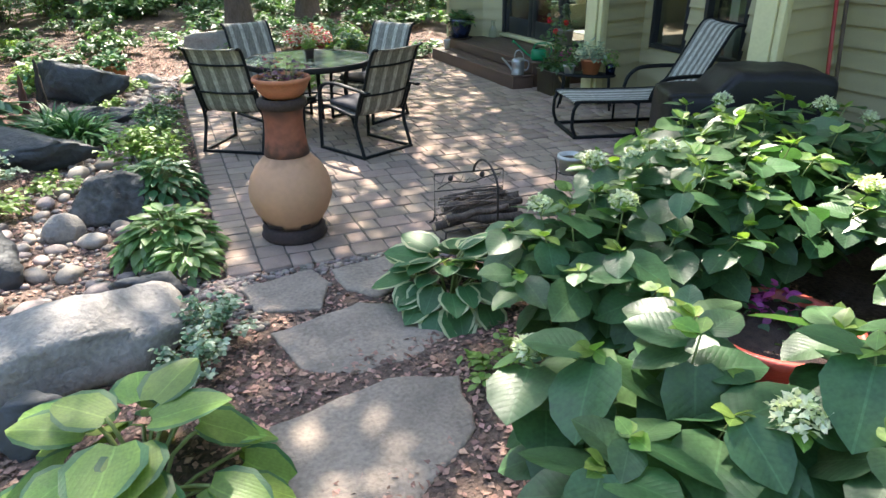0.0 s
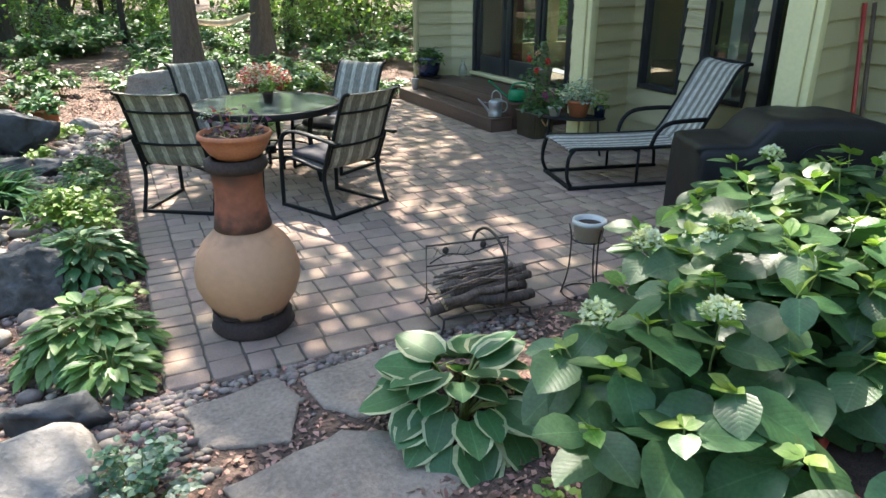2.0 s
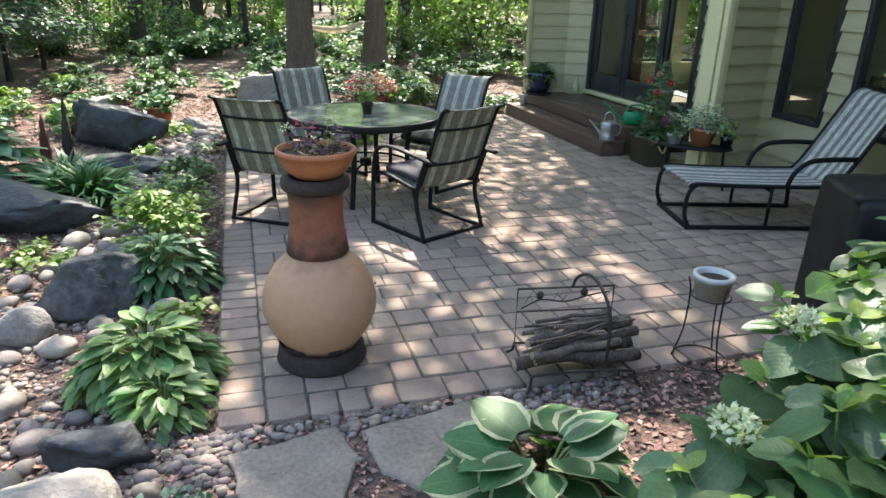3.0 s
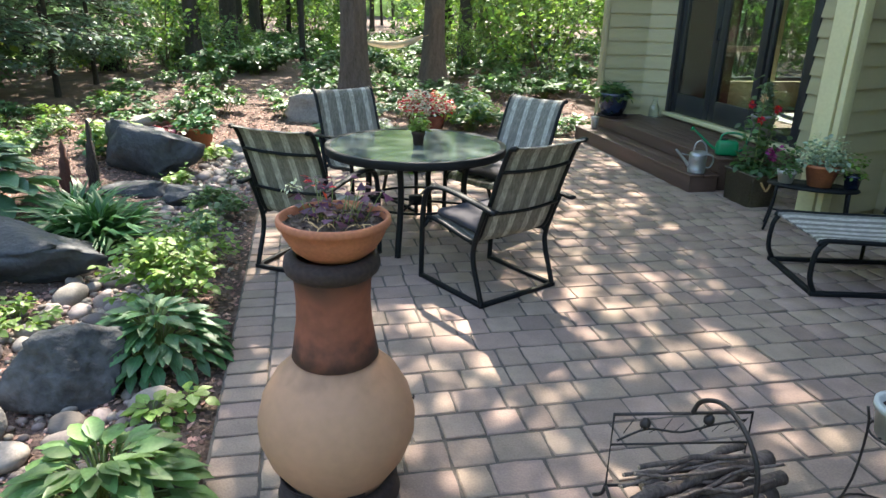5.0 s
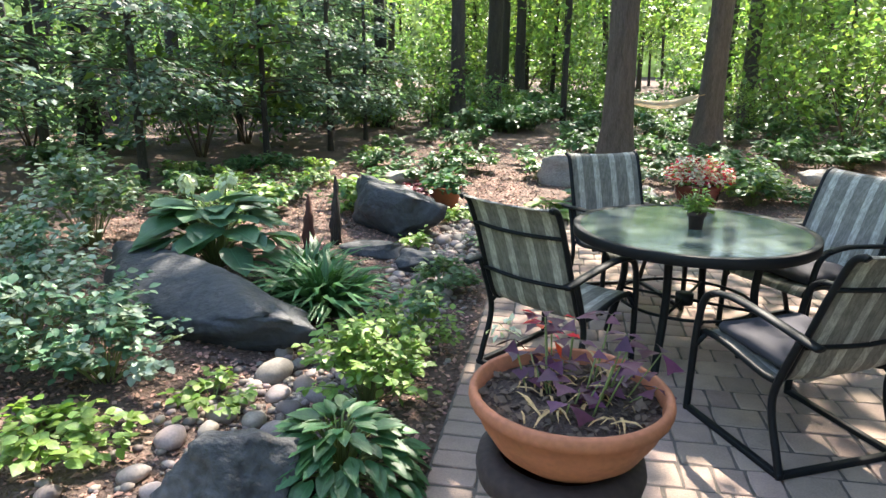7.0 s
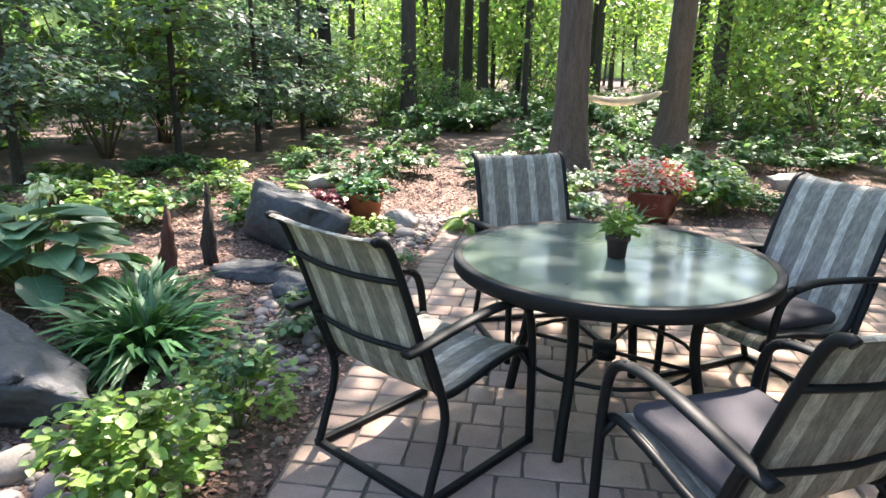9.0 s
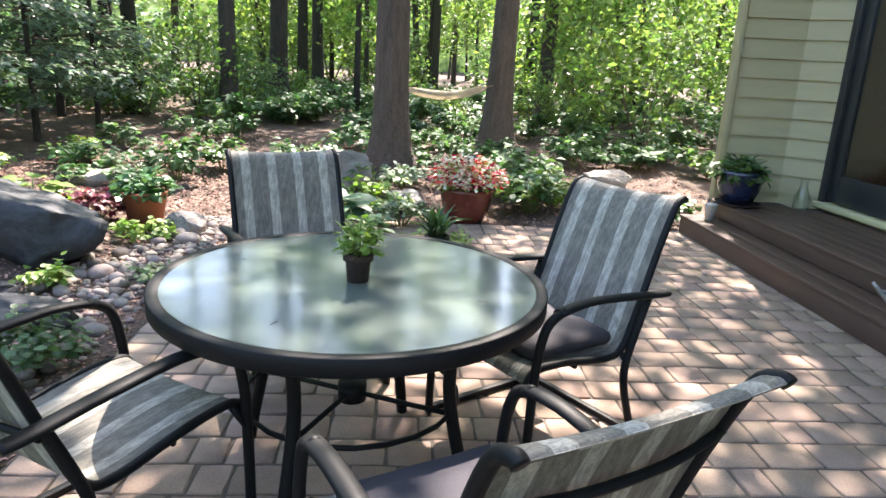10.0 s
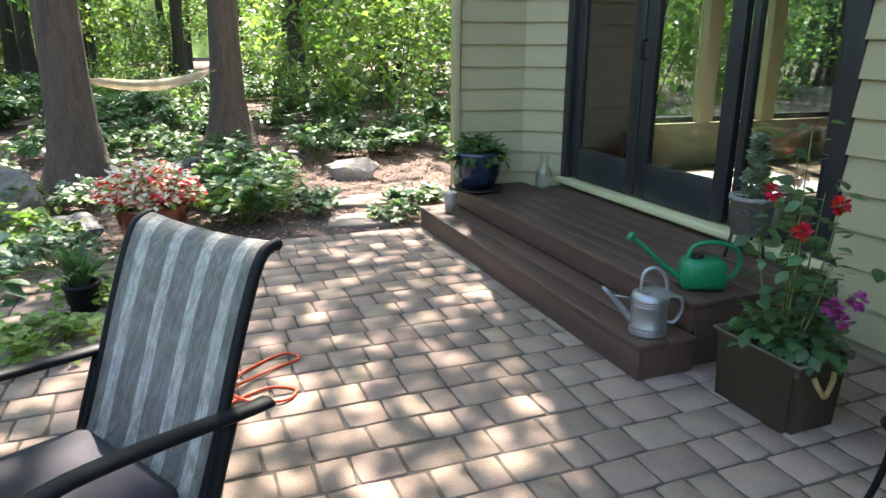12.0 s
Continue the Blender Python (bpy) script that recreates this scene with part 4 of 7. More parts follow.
        d = 7.5 + 26 * rng.random() ** 1.3
        x, y = -3 + math.cos(a) * d, 0 + math.sin(a) * d
        if not free(x, y, 0):
            continue
        north = y > 5 and 0.15 * math.pi < a % 6.2832 < 0.85 * math.pi
        # Lighter-leaved shrubs gather beyond x = -2 in place of sunlit foliage.
        src = shrubs[2] if x < -7 and rng.random() < 0.5 else (shrubs[1] if x > -2 and rng.random() < 0.6 else shrubs[int(rng.integers(0, 3))])
        c = copy_thing(src, pose(x, y, ground_z(x, y), 0, 0, rng.uniform(0, 360)))
        sc = rng.uniform(0.5, 1.25) * (1 + 0.04 * max(0, d - 8)) * (0.5 if north and d < 15 and x < 0.8 else 1)
        c.scale = (sc, sc, sc * rng.uniform(0.8, 1.2))
        n += 1
    n = 0
    while n < 62:
        a = rng.uniform(-0.1, 1.1) * math.pi if n < 60 else rng.uniform(0, 6.28)
        d = rng.uniform(15.5, 40)
        x, y = -3 + math.cos(a) * d, math.sin(a) * d
        if not free(x, y, 0):
            continue
        c = copy_thing(sapling, pose(x, y, ground_z(x, y), rng.uniform(-4, 4), rng.uniform(-4, 4), rng.uniform(0, 360)))
        sc = rng.uniform(0.9, 1.7)
        c.scale = (sc, sc, sc)
        n += 1


make_woods()


def make_backdrop():
    """A ring all round, painted as far-off woods with sunlit haze in its colour."""
    m = bpy.data.materials.new("painted_far_woods")
    m.use_nodes = True
    n, lk = m.node_tree.nodes, m.node_tree.links
    b = n["Principled BSDF"]
    tc = n.new("ShaderNodeTexCoord")
    mp = n.new("ShaderNodeMapping")
    mp.inputs["Scale"].default_value = (1, 1, 0.7)
    no = n.new("ShaderNodeTexNoise")
    no.inputs["Scale"].default_value = 0.55
    no.inputs["Detail"].default_value = 8
    no.inputs["Roughness"].default_value = 0.7
    lk.new(tc.outputs["Object"], mp.inputs[0])
    lk.new(mp.outputs[0], no.inputs[0])
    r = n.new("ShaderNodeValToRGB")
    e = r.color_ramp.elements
    # Ramp paints shaded depth, sunlit leaves and bright gaps as colour.
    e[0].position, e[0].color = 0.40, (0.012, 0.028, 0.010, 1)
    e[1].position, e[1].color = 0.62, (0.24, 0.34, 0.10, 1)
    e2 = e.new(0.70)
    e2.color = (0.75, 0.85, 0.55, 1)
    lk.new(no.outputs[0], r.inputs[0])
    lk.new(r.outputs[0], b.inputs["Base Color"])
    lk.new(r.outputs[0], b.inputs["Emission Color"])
    # The ring also glows faintly by itself, in place of far sunlight.
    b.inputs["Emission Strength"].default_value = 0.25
    b.inputs["Roughness"].default_value = 1.0
    bm = bmesh.new()
    seg = 72
    rows = []
    for z in (-1, 5, 10, 15):
        rows.append([bm.verts.new((-2 + 58 * math.cos(2 * math.pi * i / seg), 58 * math.sin(2 * math.pi * i / seg), z + (2.5 * noise.noise((i * 0.9, z, 0)) if z == 15 else 0))) for i in range(seg)])
    for a, c in zip(rows, rows[1:]):
        for i in range(seg):
            bm.faces.new((a[i], c[i], c[(i + 1) % seg], a[(i + 1) % seg]))
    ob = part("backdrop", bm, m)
    tagged(ob, "glowing backdrop ring painted as far woodland with sunlit gaps", "woodland", kind="structure")


make_backdrop()


def shade_limb(tree, start, end, lobes, leaves, seed):
    """An added limb, out of view high over the patio, with leafy lobes placed to dapple the ground."""
    part("limb", tube([start, [(a + b) / 2 + (0.4 if k == 2 else 0) for k, (a, b) in enumerate(zip(start, end))], end], 0.09, 8, r2=0.03, smooth=3), M_BARK, tree)
    rng = np.random.default_rng(seed)
    for c, r in lobes:
        pts = clump_points(leaves, r, r, r * 0.45, 17, 0.26, rng) + c
        me = leaf_cloud("crown", pts, rng.uniform(0, 6.28, leaves), rng.normal(-0.3, 0.4, leaves), rng.normal(0, 0.5, leaves), rng.uniform(0.7, 1.3, leaves) * 0.15)
        link("crown", me, L_FOREST, tree, smooth=False)


OAK = bpy.data.objects["oak_tree"]
# Lobes set sunward of patio, beds and path, wherever shade is wanted below.
shade_limb(OAK, (0, 0, 7.6), (1.2, -4.2, 9.2), [((1.2, -4.2, 9.2), 2.2), ((-1.0, -5.0, 9.0), 1.9), ((3.4, -2.4, 9.3), 1.6), ((1.5, -2.2, 9.0), 1.5), ((3.2, -0.4, 9.2), 1.4)], 1500, 91)
shade_limb(OAK, (0, 0, 8.0), (-2.4, -0.4, 9.2), [((-2.0, 0.1, 9.0), 1.25), ((-3.1, -0.6, 9.2), 1.3)], 1500, 93)
shade_limb(bpy.data.objects["oak_tree.001"], (0.1, 0, 7.8), (1.6, 1.5, 9.2), [((1.5, 1.9, 9.1), 1.35), ((3.0, 0.6, 9.2), 1.3)], 1300, 94)
shade_limb(OAK, (0.1, -0.1, 8.2), (1.6, -6.0, 9.4), [((1.5, -6.1, 9.4), 0.95)], 1000, 95)
shade_limb(OAK, (0, 0, 7.2), (0.9, -4.6, 8.6), [((0.9, -4.6, 8.6), 0.95)], 1100, 92)


# ---- patio furniture ----
def sling_mesh(curve, width, sag=0.012, thick=0.006, nx=6):
    """A fabric panel along a curve in the y-z plane, with stripes run lengthways by its UV map."""
    pts = smooth_path([(0, y, z) for y, z in curve], 5)
    bm = bmesh.new()
    uvl = bm.loops.layers.uv.new("UVMap")
    grid = []
    for i, p in enumerate(pts):
        t = (pts[min(i + 1, len(pts) - 1)] - pts[max(i - 1, 0)]).normalized()
        nrm = Vector((0, -t.z, t.y))
        row = []
        for k in range(nx + 1):
            u = k / nx
            s = sag * (1 - (2 * u - 1) ** 2)
            q = Vector(((u - 0.5) * width, p.y, p.z)) + nrm * s
            row.append((bm.verts.new(q), bm.verts.new(q - nrm * thick), u, i / len(pts)))
        grid.append(row)
    for a, b in zip(grid, grid[1:]):
        for k in range(nx):
            for side in (0, 1):
                c = [a[k], a[k + 1], b[k + 1], b[k]]
                if side:
                    c = c[::-1]
                f = bm.faces.new([q[side] for q in c])
                for lp, q in zip(f.loops, c):
                    lp[uvl].uv = (q[2], q[3])
    for row in (grid[0], grid[-1]):
        for k in range(nx):
            f = bm.faces.new((row[k][0], row[k][1], row[k + 1][1], row[k + 1][0]))
            for lp in f.loops:
                lp[uvl].uv = (row[k][2], 0)
    return bm


def make_chair():
    ch = thing("patio_chair", "dark metal patio chair with grey striped sling seat", "chair", pose(-2.527, -1.894, 0, 0, 0, 26), group="chairs round the table")
    curve = [(0.30, 0.36), (0.26, 0.405), (0.10, 0.40), (-0.12, 0.365), (-0.21, 0.39), (-0.27, 0.52), (-0.36, 0.765), (-0.43, 0.925), (-0.475, 0.958), (-0.492, 0.955)]
    part("sling", sling_mesh(curve, 0.51), M_SLING, ch, "grey fabric with pale stripes")
    for s in (-1, 1):
        x = 0.265 * s
        part("side_rail", tube([(x, y, z) for y, z in curve], 0.0145, 8, smooth=4), M_METAL, ch)
        xa = 0.292 * s
        part("front_leg", tube([(xa, 0.30, 0.0), (xa, 0.295, 0.25), (xa, 0.285, 0.45), (xa, 0.25, 0.575), (xa, 0.17, 0.622)], 0.017, 8, smooth=5), M_METAL, ch)
        part("armrest", tube([(xa, 0.20, 0.615), (xa, 0.06, 0.632), (xa, -0.14, 0.618), (xa * 1.03, -0.34, 0.60), (xa * 1.03, -0.40, 0.597)], 0.013, 8, smooth=4, flat=2.1), M_METAL, ch)
        part("rear_leg", tube([(xa, -0.30, 0.0), (xa, -0.265, 0.10), (xa, -0.215, 0.24), (xa, -0.215, 0.36), (xa * 1.0, -0.30, 0.59)], 0.016, 8, smooth=5), M_METAL, ch)
        part("runner", box(0.03, 0.62, 0.025, (xa, 0.0, 0.0135), 0.004), M_METAL, ch)
        part("bracket", tube([(xa, 0.285, 0.33), (x, 0.255, 0.395)], 0.012, 6), M_METAL, ch)
        part("bracket", tube([(xa, -0.215, 0.34), (x, -0.20, 0.375)], 0.012, 6), M_METAL, ch)
    part("base_bar", box(0.556, 0.03, 0.025, (0, -0.295, 0.0135), 0.004), M_METAL, ch)
    part("back_bar", tube([(-0.27, -0.385, 0.815), (-0.1, -0.415, 0.81), (0.1, -0.415, 0.81), (0.27, -0.385, 0.815)], 0.010, 6, smooth=3), M_METAL, ch)
    part("back_bar", tube([(-0.27, -0.300, 0.56), (0, -0.330, 0.555), (0.27, -0.300, 0.56)], 0.010, 6, smooth=3), M_METAL, ch)
    part("seat_bar", tube([(-0.265, 0.05, 0.372), (0.265, 0.05, 0.372)], 0.010, 6), M_METAL, ch)
    return ch


CHAIR_A = make_chair()
CHAIR_L = copy_thing(CHAIR_A, pose(-3.547, -1.362, 0, 0, 0, -34))
CHAIR_B = copy_thing(CHAIR_A, pose(-3.107, -0.17, 0, 0, 0, 202))
CHAIR_F = copy_thing(CHAIR_A, pose(-2.13, -0.675, 0, 0, 0, 123))


def cushion(m):
    bm = box(0.46, 0.44, 0.075, (0, 0, 0), 0.03)
    bmesh.ops.subdivide_edges(bm, edges=[e for e in bm.edges if e.calc_length() > 0.2], cuts=6, use_grid_fill=True)
    for v in bm.verts:
        r = max(abs(v.co.x) / 0.23, abs(v.co.y) / 0.22)
        v.co.z *= 1.15 - 0.45 * r ** 3
        v.co.z += 0.010 * noise.noise(v.co * 9)
    ob = part("seat_cushion", bm, M_CUSHION, m=m)
    return tagged(ob, "plump dark charcoal seat cushion on a patio chair", "cushion", group="chair cushions")


cushion(pose(-2.527, -1.894, 0, 0, 0, 26) @ pose(0, 0.02, 0.430, 2))
cushion(pose(-2.13, -0.675, 0, 0, 0, 123) @ pose(0, 0.02, 0.430, 2))

TX, TY = -2.84, -1.00


def make_table():
    t = thing("patio_table", "round patio table with rippled glass top and dark rim", "table", pose(TX, TY, 0, 0, 0, 20))
    R = 0.632
    g = part("glass_top", lathe([(0, 0.706), (R - 0.02, 0.706), (R - 0.02, 0.713), (0, 0.713)], 72), M_TABLEGLASS, t, "greenish rippled glass", smooth=False)
    part("rim", lathe([(R - 0.035, 0.700), (R - 0.022, 0.7155), (R + 0.010, 0.7165), (R + 0.014, 0.713), (R + 0.014, 0.666), (R + 0.010, 0.662), (R - 0.005, 0.662), (R - 0.010, 0.698), (R - 0.035, 0.700)], 72), M_METAL, t)
    for a in (45, 135, 225, 315):
        c, s = math.cos(radians(a)), math.sin(radians(a))
        part("leg", tube([(c * 0.44, s * 0.44, 0.0), (c * 0.42, s * 0.42, 0.10), (c * 0.36, s * 0.36, 0.40), (c * 0.40, s * 0.40, 0.66), (c * 0.47, s * 0.47, 0.692)], 0.022, 10, smooth=5), M_METAL, t)
    part("brace_ring", tube([(0.37 * math.cos(k * math.pi / 12), 0.37 * math.sin(k * math.pi / 12), 0.30) for k in range(24)], 0.009, 6, closed=True), M_METAL, t)
    for a in (45, 135):
        c, s = math.cos(radians(a)) * 0.37, math.sin(radians(a)) * 0.37
        part("brace", tube([(-c, -s, 0.30), (c, s, 0.305 if a == 45 else 0.295)], 0.009, 6), M_METAL, t)
    part("umbrella_collar", lathe([(0, 0.27), (0.05, 0.27), (0.05, 0.33), (0, 0.33)], 20), M_METAL, t)


make_table()


def hollow_pot(r0, r1, h, lip=0.012, wall=0.012, soil=0.03, lipw=0.008):
    return [(0, 0), (r0, 0), (r1, h - lip * 2), (r1 + lipw, h - lip * 2), (r1 + lipw, h), (r1 - wall, h), (r1 - wall - 0.004, h - soil)]


def potted(name, label, m, prof, mat, soil_r, soil_z, group=""):
    p = thing(name, label, "plant pot", m, group)
    part("pot", lathe(prof, 40), mat, p)
    bm = lathe([(0, soil_z), (soil_r * 0.5, soil_z + 0.008), (soil_r, soil_z)], 24)
    part("soil", bm, M_SOIL, p, "dark potting soil")
    return p


def foliage(parent, n, centre, radius, size, mat, seed, template=T_OVAL, name="leaves", up=0.2, label="", flat=0.5):
    """Leaves filling a rounded mound, tips outwards."""
    rng = np.random.default_rng(seed)
    d = rng.normal(size=(n, 3))
    d /= np.linalg.norm(d, axis=1)[:, None]
    d[:, 2] = np.abs(d[:, 2])
    p = np.array(centre) + d * np.array(radius) * rng.uniform(0.35, 1.0, (n, 1))
    az = np.arctan2(d[:, 1], d[:, 0]) + rng.normal(0, 0.6, n)
    me = leaf_cloud(name, p, az, rng.normal(up, 0.35, n) - flat * (1 - d[:, 2]), rng.normal(0, 0.35, n), rng.uniform(0.65, 1.25, n) * size, template)
    return link(name, me, mat, parent, label)


# table plant
tp = potted("table_plant", "small dark pot with a light green sprig on the table", pose(-2.826, -1.025, 0.7165), hollow_pot(0.036, 0.042, 0.095), M_CLAYRING, 0.03, 0.08)
for k in range(9):
    a = k * 0.7
    part("stem", tube([(0.008 * math.cos(a), 0.008 * math.sin(a), 0.08), (0.03 * math.cos(a), 0.03 * math.sin(a), 0.15), (0.06 * math.cos(a), 0.06 * math.sin(a), 0.17 + 0.02 * (k % 4))], 0.0022, 5, smooth=2), M_STEM, tp)
foliage(tp, 200, (0, 0, 0.10), (0.072, 0.072, 0.12), 0.032, L_LIME, 31, T_OVAL, up=0.5)


# chiminea
def make_chiminea():
    c = thing("chiminea", "tan round-bellied clay chiminea with smoke-darkened terracotta neck", "chiminea", pose(-3.545, -3.72, 0, 0, 0, -20))
    part("base_ring", lathe([(0.15, 0.0), (0.20, 0.0), (0.215, 0.02), (0.20, 0.045), (0.205, 0.07), (0.18, 0.085), (0.15, 0.085), (0.15, 0.0)], 48, wob=0.02), M_CLAYRING, c, "sooty dark clay base ring")
    belly = part("belly", lathe([(0, 0.08), (0.165, 0.08), (0.19, 0.12), (0.235, 0.19), (0.262, 0.27), (0.264, 0.33), (0.245, 0.41), (0.205, 0.48), (0.155, 0.53), (0.137, 0.548), (0.12, 0.55)], 56, wob=0.012), M_CLAY, c, "smooth tan clay belly")
    neck = part("neck", lathe([(0.130, 0.540), (0.142, 0.556), (0.134, 0.60), (0.122, 0.68), (0.118, 0.75), (0.121, 0.81), (0.130, 0.852)], 48, wob=0.012), M_TERRADARK, c, "smoked red-brown neck")
    part("collar", lathe([(0.12, 0.838), (0.131, 0.840), (0.147, 0.856), (0.151, 0.875), (0.147, 0.896), (0.132, 0.904), (0.11, 0.904), (0.11, 0.86), (0.12, 0.838)], 48, wob=0.02), M_CLAYRING, neck)
    part("crack", tube([(0.246, 0.085, 0.37), (0.250, 0.075, 0.372), (0.251, 0.06, 0.372)], 0.004, 5), M_CLAYRING, belly)
    part("scorch_band", lathe([(0.176, 0.094), (0.193, 0.120), (0.197, 0.128), (0.190, 0.122), (0.170, 0.094)], 56, wob=0.12), M_CLAYRING, belly)


make_chiminea()
bowl = potted("terracotta_bowl", "wide terracotta bowl of purple-leaved plants on the chiminea", pose(-3.535, -3.725, 0.9045, 0, 0, 0),
              [(0, 0), (0.098, 0), (0.130, 0.026), (0.156, 0.068), (0.167, 0.098), (0.174, 0.100), (0.1765, 0.109), (0.175, 0.120), (0.170, 0.125), (0.162, 0.123), (0.156, 0.090)], M_TERRA, 0.156, 0.098)


def oxalis(parent, seed):
    """Purple clover-leaved plant, three leaflets to a stalk, thickest towards one side of the bowl."""
    rng = np.random.default_rng(seed)
    pos, az, tilt, roll, size = [], [], [], [], []
    for k in range(34):
        a, r = rng.uniform(0, 6.28), rng.uniform(0.02, 0.13)
        h = rng.uniform(0.01, 0.055) if k % 3 else rng.uniform(0.07, 0.13)
        tip = Vector((r * math.cos(a) * 1.05 + 0.025, r * math.sin(a) * 1.05 + 0.035, 0.105 + h))
        part("stalk", tube([(r * 0.7 * math.cos(a) + 0.01, r * 0.7 * math.sin(a) + 0.01, 0.098), tip], 0.0016, 4), M_STEM, parent)
        b = rng.uniform(0, 6.28)
        for j in range(3):
            pos.append(tip)
            az.append(b + j * 2.094 + rng.normal(0, 0.1))
            tilt.append(rng.normal(-0.25, 0.25))
            roll.append(rng.normal(0, 0.15))
            size.append(rng.uniform(0.028, 0.044))
    me = leaf_cloud("leaves", np.array(pos), np.array(az), np.array(tilt), np.array(roll), np.array(size), T_TRI)
    link("leaves", me, L_PURPLE, parent, "deep purple triangular leaves")


T_TRI = (np.array([(0, 0, 0), (.55, .25, .05), (1.0, .48, -.05), (.92, 0, -.06), (1.0, -.48, -.05), (.55, -.25, .05), (.5, 0, -.02)]),
         np.array([(0, 6, 1, 1), (6, 3, 2, 1), (0, 5, 6, 6), (5, 4, 3, 6)]))
oxalis(bowl, 5)
rg = np.random.default_rng(41)
link("dry_growth", leaf_cloud("dry_growth", np.stack([rg.uniform(-.09, .09, 60), rg.uniform(-.09, .09, 60), np.full(60, 0.106)], -1), rg.uniform(0, 6.28, 60), rg.normal(0.15, 0.2, 60), rg.normal(0, .3, 60), rg.uniform(.03, .075, 60), T_BLADE), M_ROPE, bowl)
cr = rg.uniform(0, 6.28, 320)
cq = 0.148 * np.sqrt(rg.uniform(0, 1, 320))
link("bark_litter", leaf_cloud("bark_litter", np.stack([np.cos(cr) * cq, np.sin(cr) * cq, np.full(320, 0.106)], -1), rg.uniform(0, 6.28, 320), rg.normal(0.1, 0.4, 320), rg.normal(0, .5, 320), rg.uniform(.010, .026, 320), T_RHOMB), M_TWIG, bowl, "dark bark crumbs on the soil", smooth=False)["kind"] = "stuff"
foliage(bowl, 12, (-0.04, 0.06, 0.19), (0.05, 0.05, 0.06), 0.03, P_RED, 42, T_RHOMB, "red_foliage")
foliage(bowl, 16, (-0.12, 0.05, 0.195), (0.03, 0.03, 0.03), 0.018, P_CREAM, 43, T_RHOMB, "white_bloom")


# log rack
def make_rack():
    r = thing("log_rack", "black wrought-iron firewood rack with pine cone panel", "log rack", pose(-2.42, -4.13, 0, 0, 0, -8))
    w, d = 0.24, 0.16
    panel = part("panel_frame", tube([(-w, d, 0.07), (-w, d, 0.36), (w, d, 0.36), (w, d, 0.07)], 0.006, 6, closed=True), M_IRON, r)
    part("front_bar", tube([(-w, -d, 0.075), (-0.1, -d - 0.01, 0.095), (0.1, -d - 0.01, 0.095), (w, -d, 0.075)], 0.006, 6, smooth=3), M_IRON, r)
    part("panel_bar", tube([(-w, d, 0.24), (w, d, 0.24)], 0.004, 6), M_IRON, r)
    for x in (-w, w):
        for y in (-d, d):
            part("foot", tube([(x, y, 0.075), (x * 1.03, y * 1.05, 0.03), (x * 1.12, y * 1.2, 0.006)], 0.0065, 6, smooth=3), M_IRON, r)
        part("base_bar", tube([(x, -d, 0.07), (x, 0, 0.045), (x, d, 0.07)], 0.006, 6, smooth=3), M_IRON, r)
    for x in (-0.08, 0.08):
        part("base_bar", tube([(x, -d, 0.07), (x, 0, 0.045), (x, d, 0.07)], 0.005, 6, smooth=3), M_IRON, r)
    part("handle", tube([(0.10, -d, 0.09), (0.10, -d * 1.02, 0.25), (0.10, -d * 0.85, 0.37), (0.08, -d * 0.35, 0.455), (0.06, d * 0.3, 0.47), (0.04, d * 0.85, 0.42), (0.03, d, 0.36)], 0.008, 8, smooth=5), M_IRON, r)
    part("branch", tube([(-0.22, d, 0.255), (-0.12, d, 0.30), (0.0, d, 0.285), (0.12, d, 0.315), (0.22, d, 0.33)], 0.004, 6, smooth=4), M_IRON, panel)
    for x, z in ((-0.13, 0.325), (0.09, 0.335)):
        bm = lathe([(0, -0.022), (0.014, -0.016), (0.019, -0.002), (0.014, 0.014), (0, 0.022)], 10)
        part("pine_cone", bm, M_IRON, panel, m=pose(x, d - 0.003, z, 0, 20, 0))
    for k in range(10):
        x = -0.2 + 0.044 * k
        part("needle", tube([(x, d, 0.285), (x + 0.03, d, 0.34 - 0.02 * (k % 3))], 0.0016, 4), M_IRON, panel)


make_rack()
rl = random.Random(8)
LOGS = [(-2.38, -4.215, 0.112, 0.034, 0.52), (-2.42, -4.13, 0.096, 0.036, 0.60), (-2.40, -4.04, 0.098, 0.036, 0.48), (-2.36, -4.17, 0.160, 0.030, 0.60), (-2.34, -4.085, 0.162, 0.036, 0.62),
        (-2.45, -4.21, 0.165, 0.022, 0.46), (-2.43, -4.13, 0.214, 0.024, 0.52), (-2.38, -4.05, 0.206, 0.020, 0.46)]
LOGS += [(-2.42 + rl.uniform(-0.05, 0.05), -4.13 + rl.uniform(-0.10, 0.10), 0.195 + 0.006 * k, rl.uniform(0.005, 0.011), rl.uniform(0.3, 0.56)) for k in range(11)]
for x, y, z, r, l in LOGS:
    r *= 0.86
    lg = thing("log", "split grey-barked firewood log stacked in the rack", "log", pose(x, y, z, rl.uniform(-2, 2), rl.uniform(-5, 5), rl.uniform(-6, 20)), group="firewood logs")
    pts = [(-l / 2 + l * i / 6, rl.uniform(-0.014, 0.014), rl.uniform(-0.010, 0.010)) for i in range(7)]
    bm = tube(pts, r, 11, smooth=2)
    for v in bm.verts:
        v.co.yz *= 1 + 0.14 * noise.noise(v.co * 14 + Vector((x * 9, y * 9, z))) + 0.12 * noise.noise(v.co * 40)
    part("bark", bm, M_WOOD, lg)
    for s in (-1, 1):
        part("cut_end", lathe([(0, 0.003), (r * 0.88, 0.003), (r * 0.9, 0)], 14), M_WOODEND, lg, m=pose(s * l / 2, pts[0 if s < 0 else -1][1], pts[0 if s < 0 else -1][2], 0, 90 * s, 0))

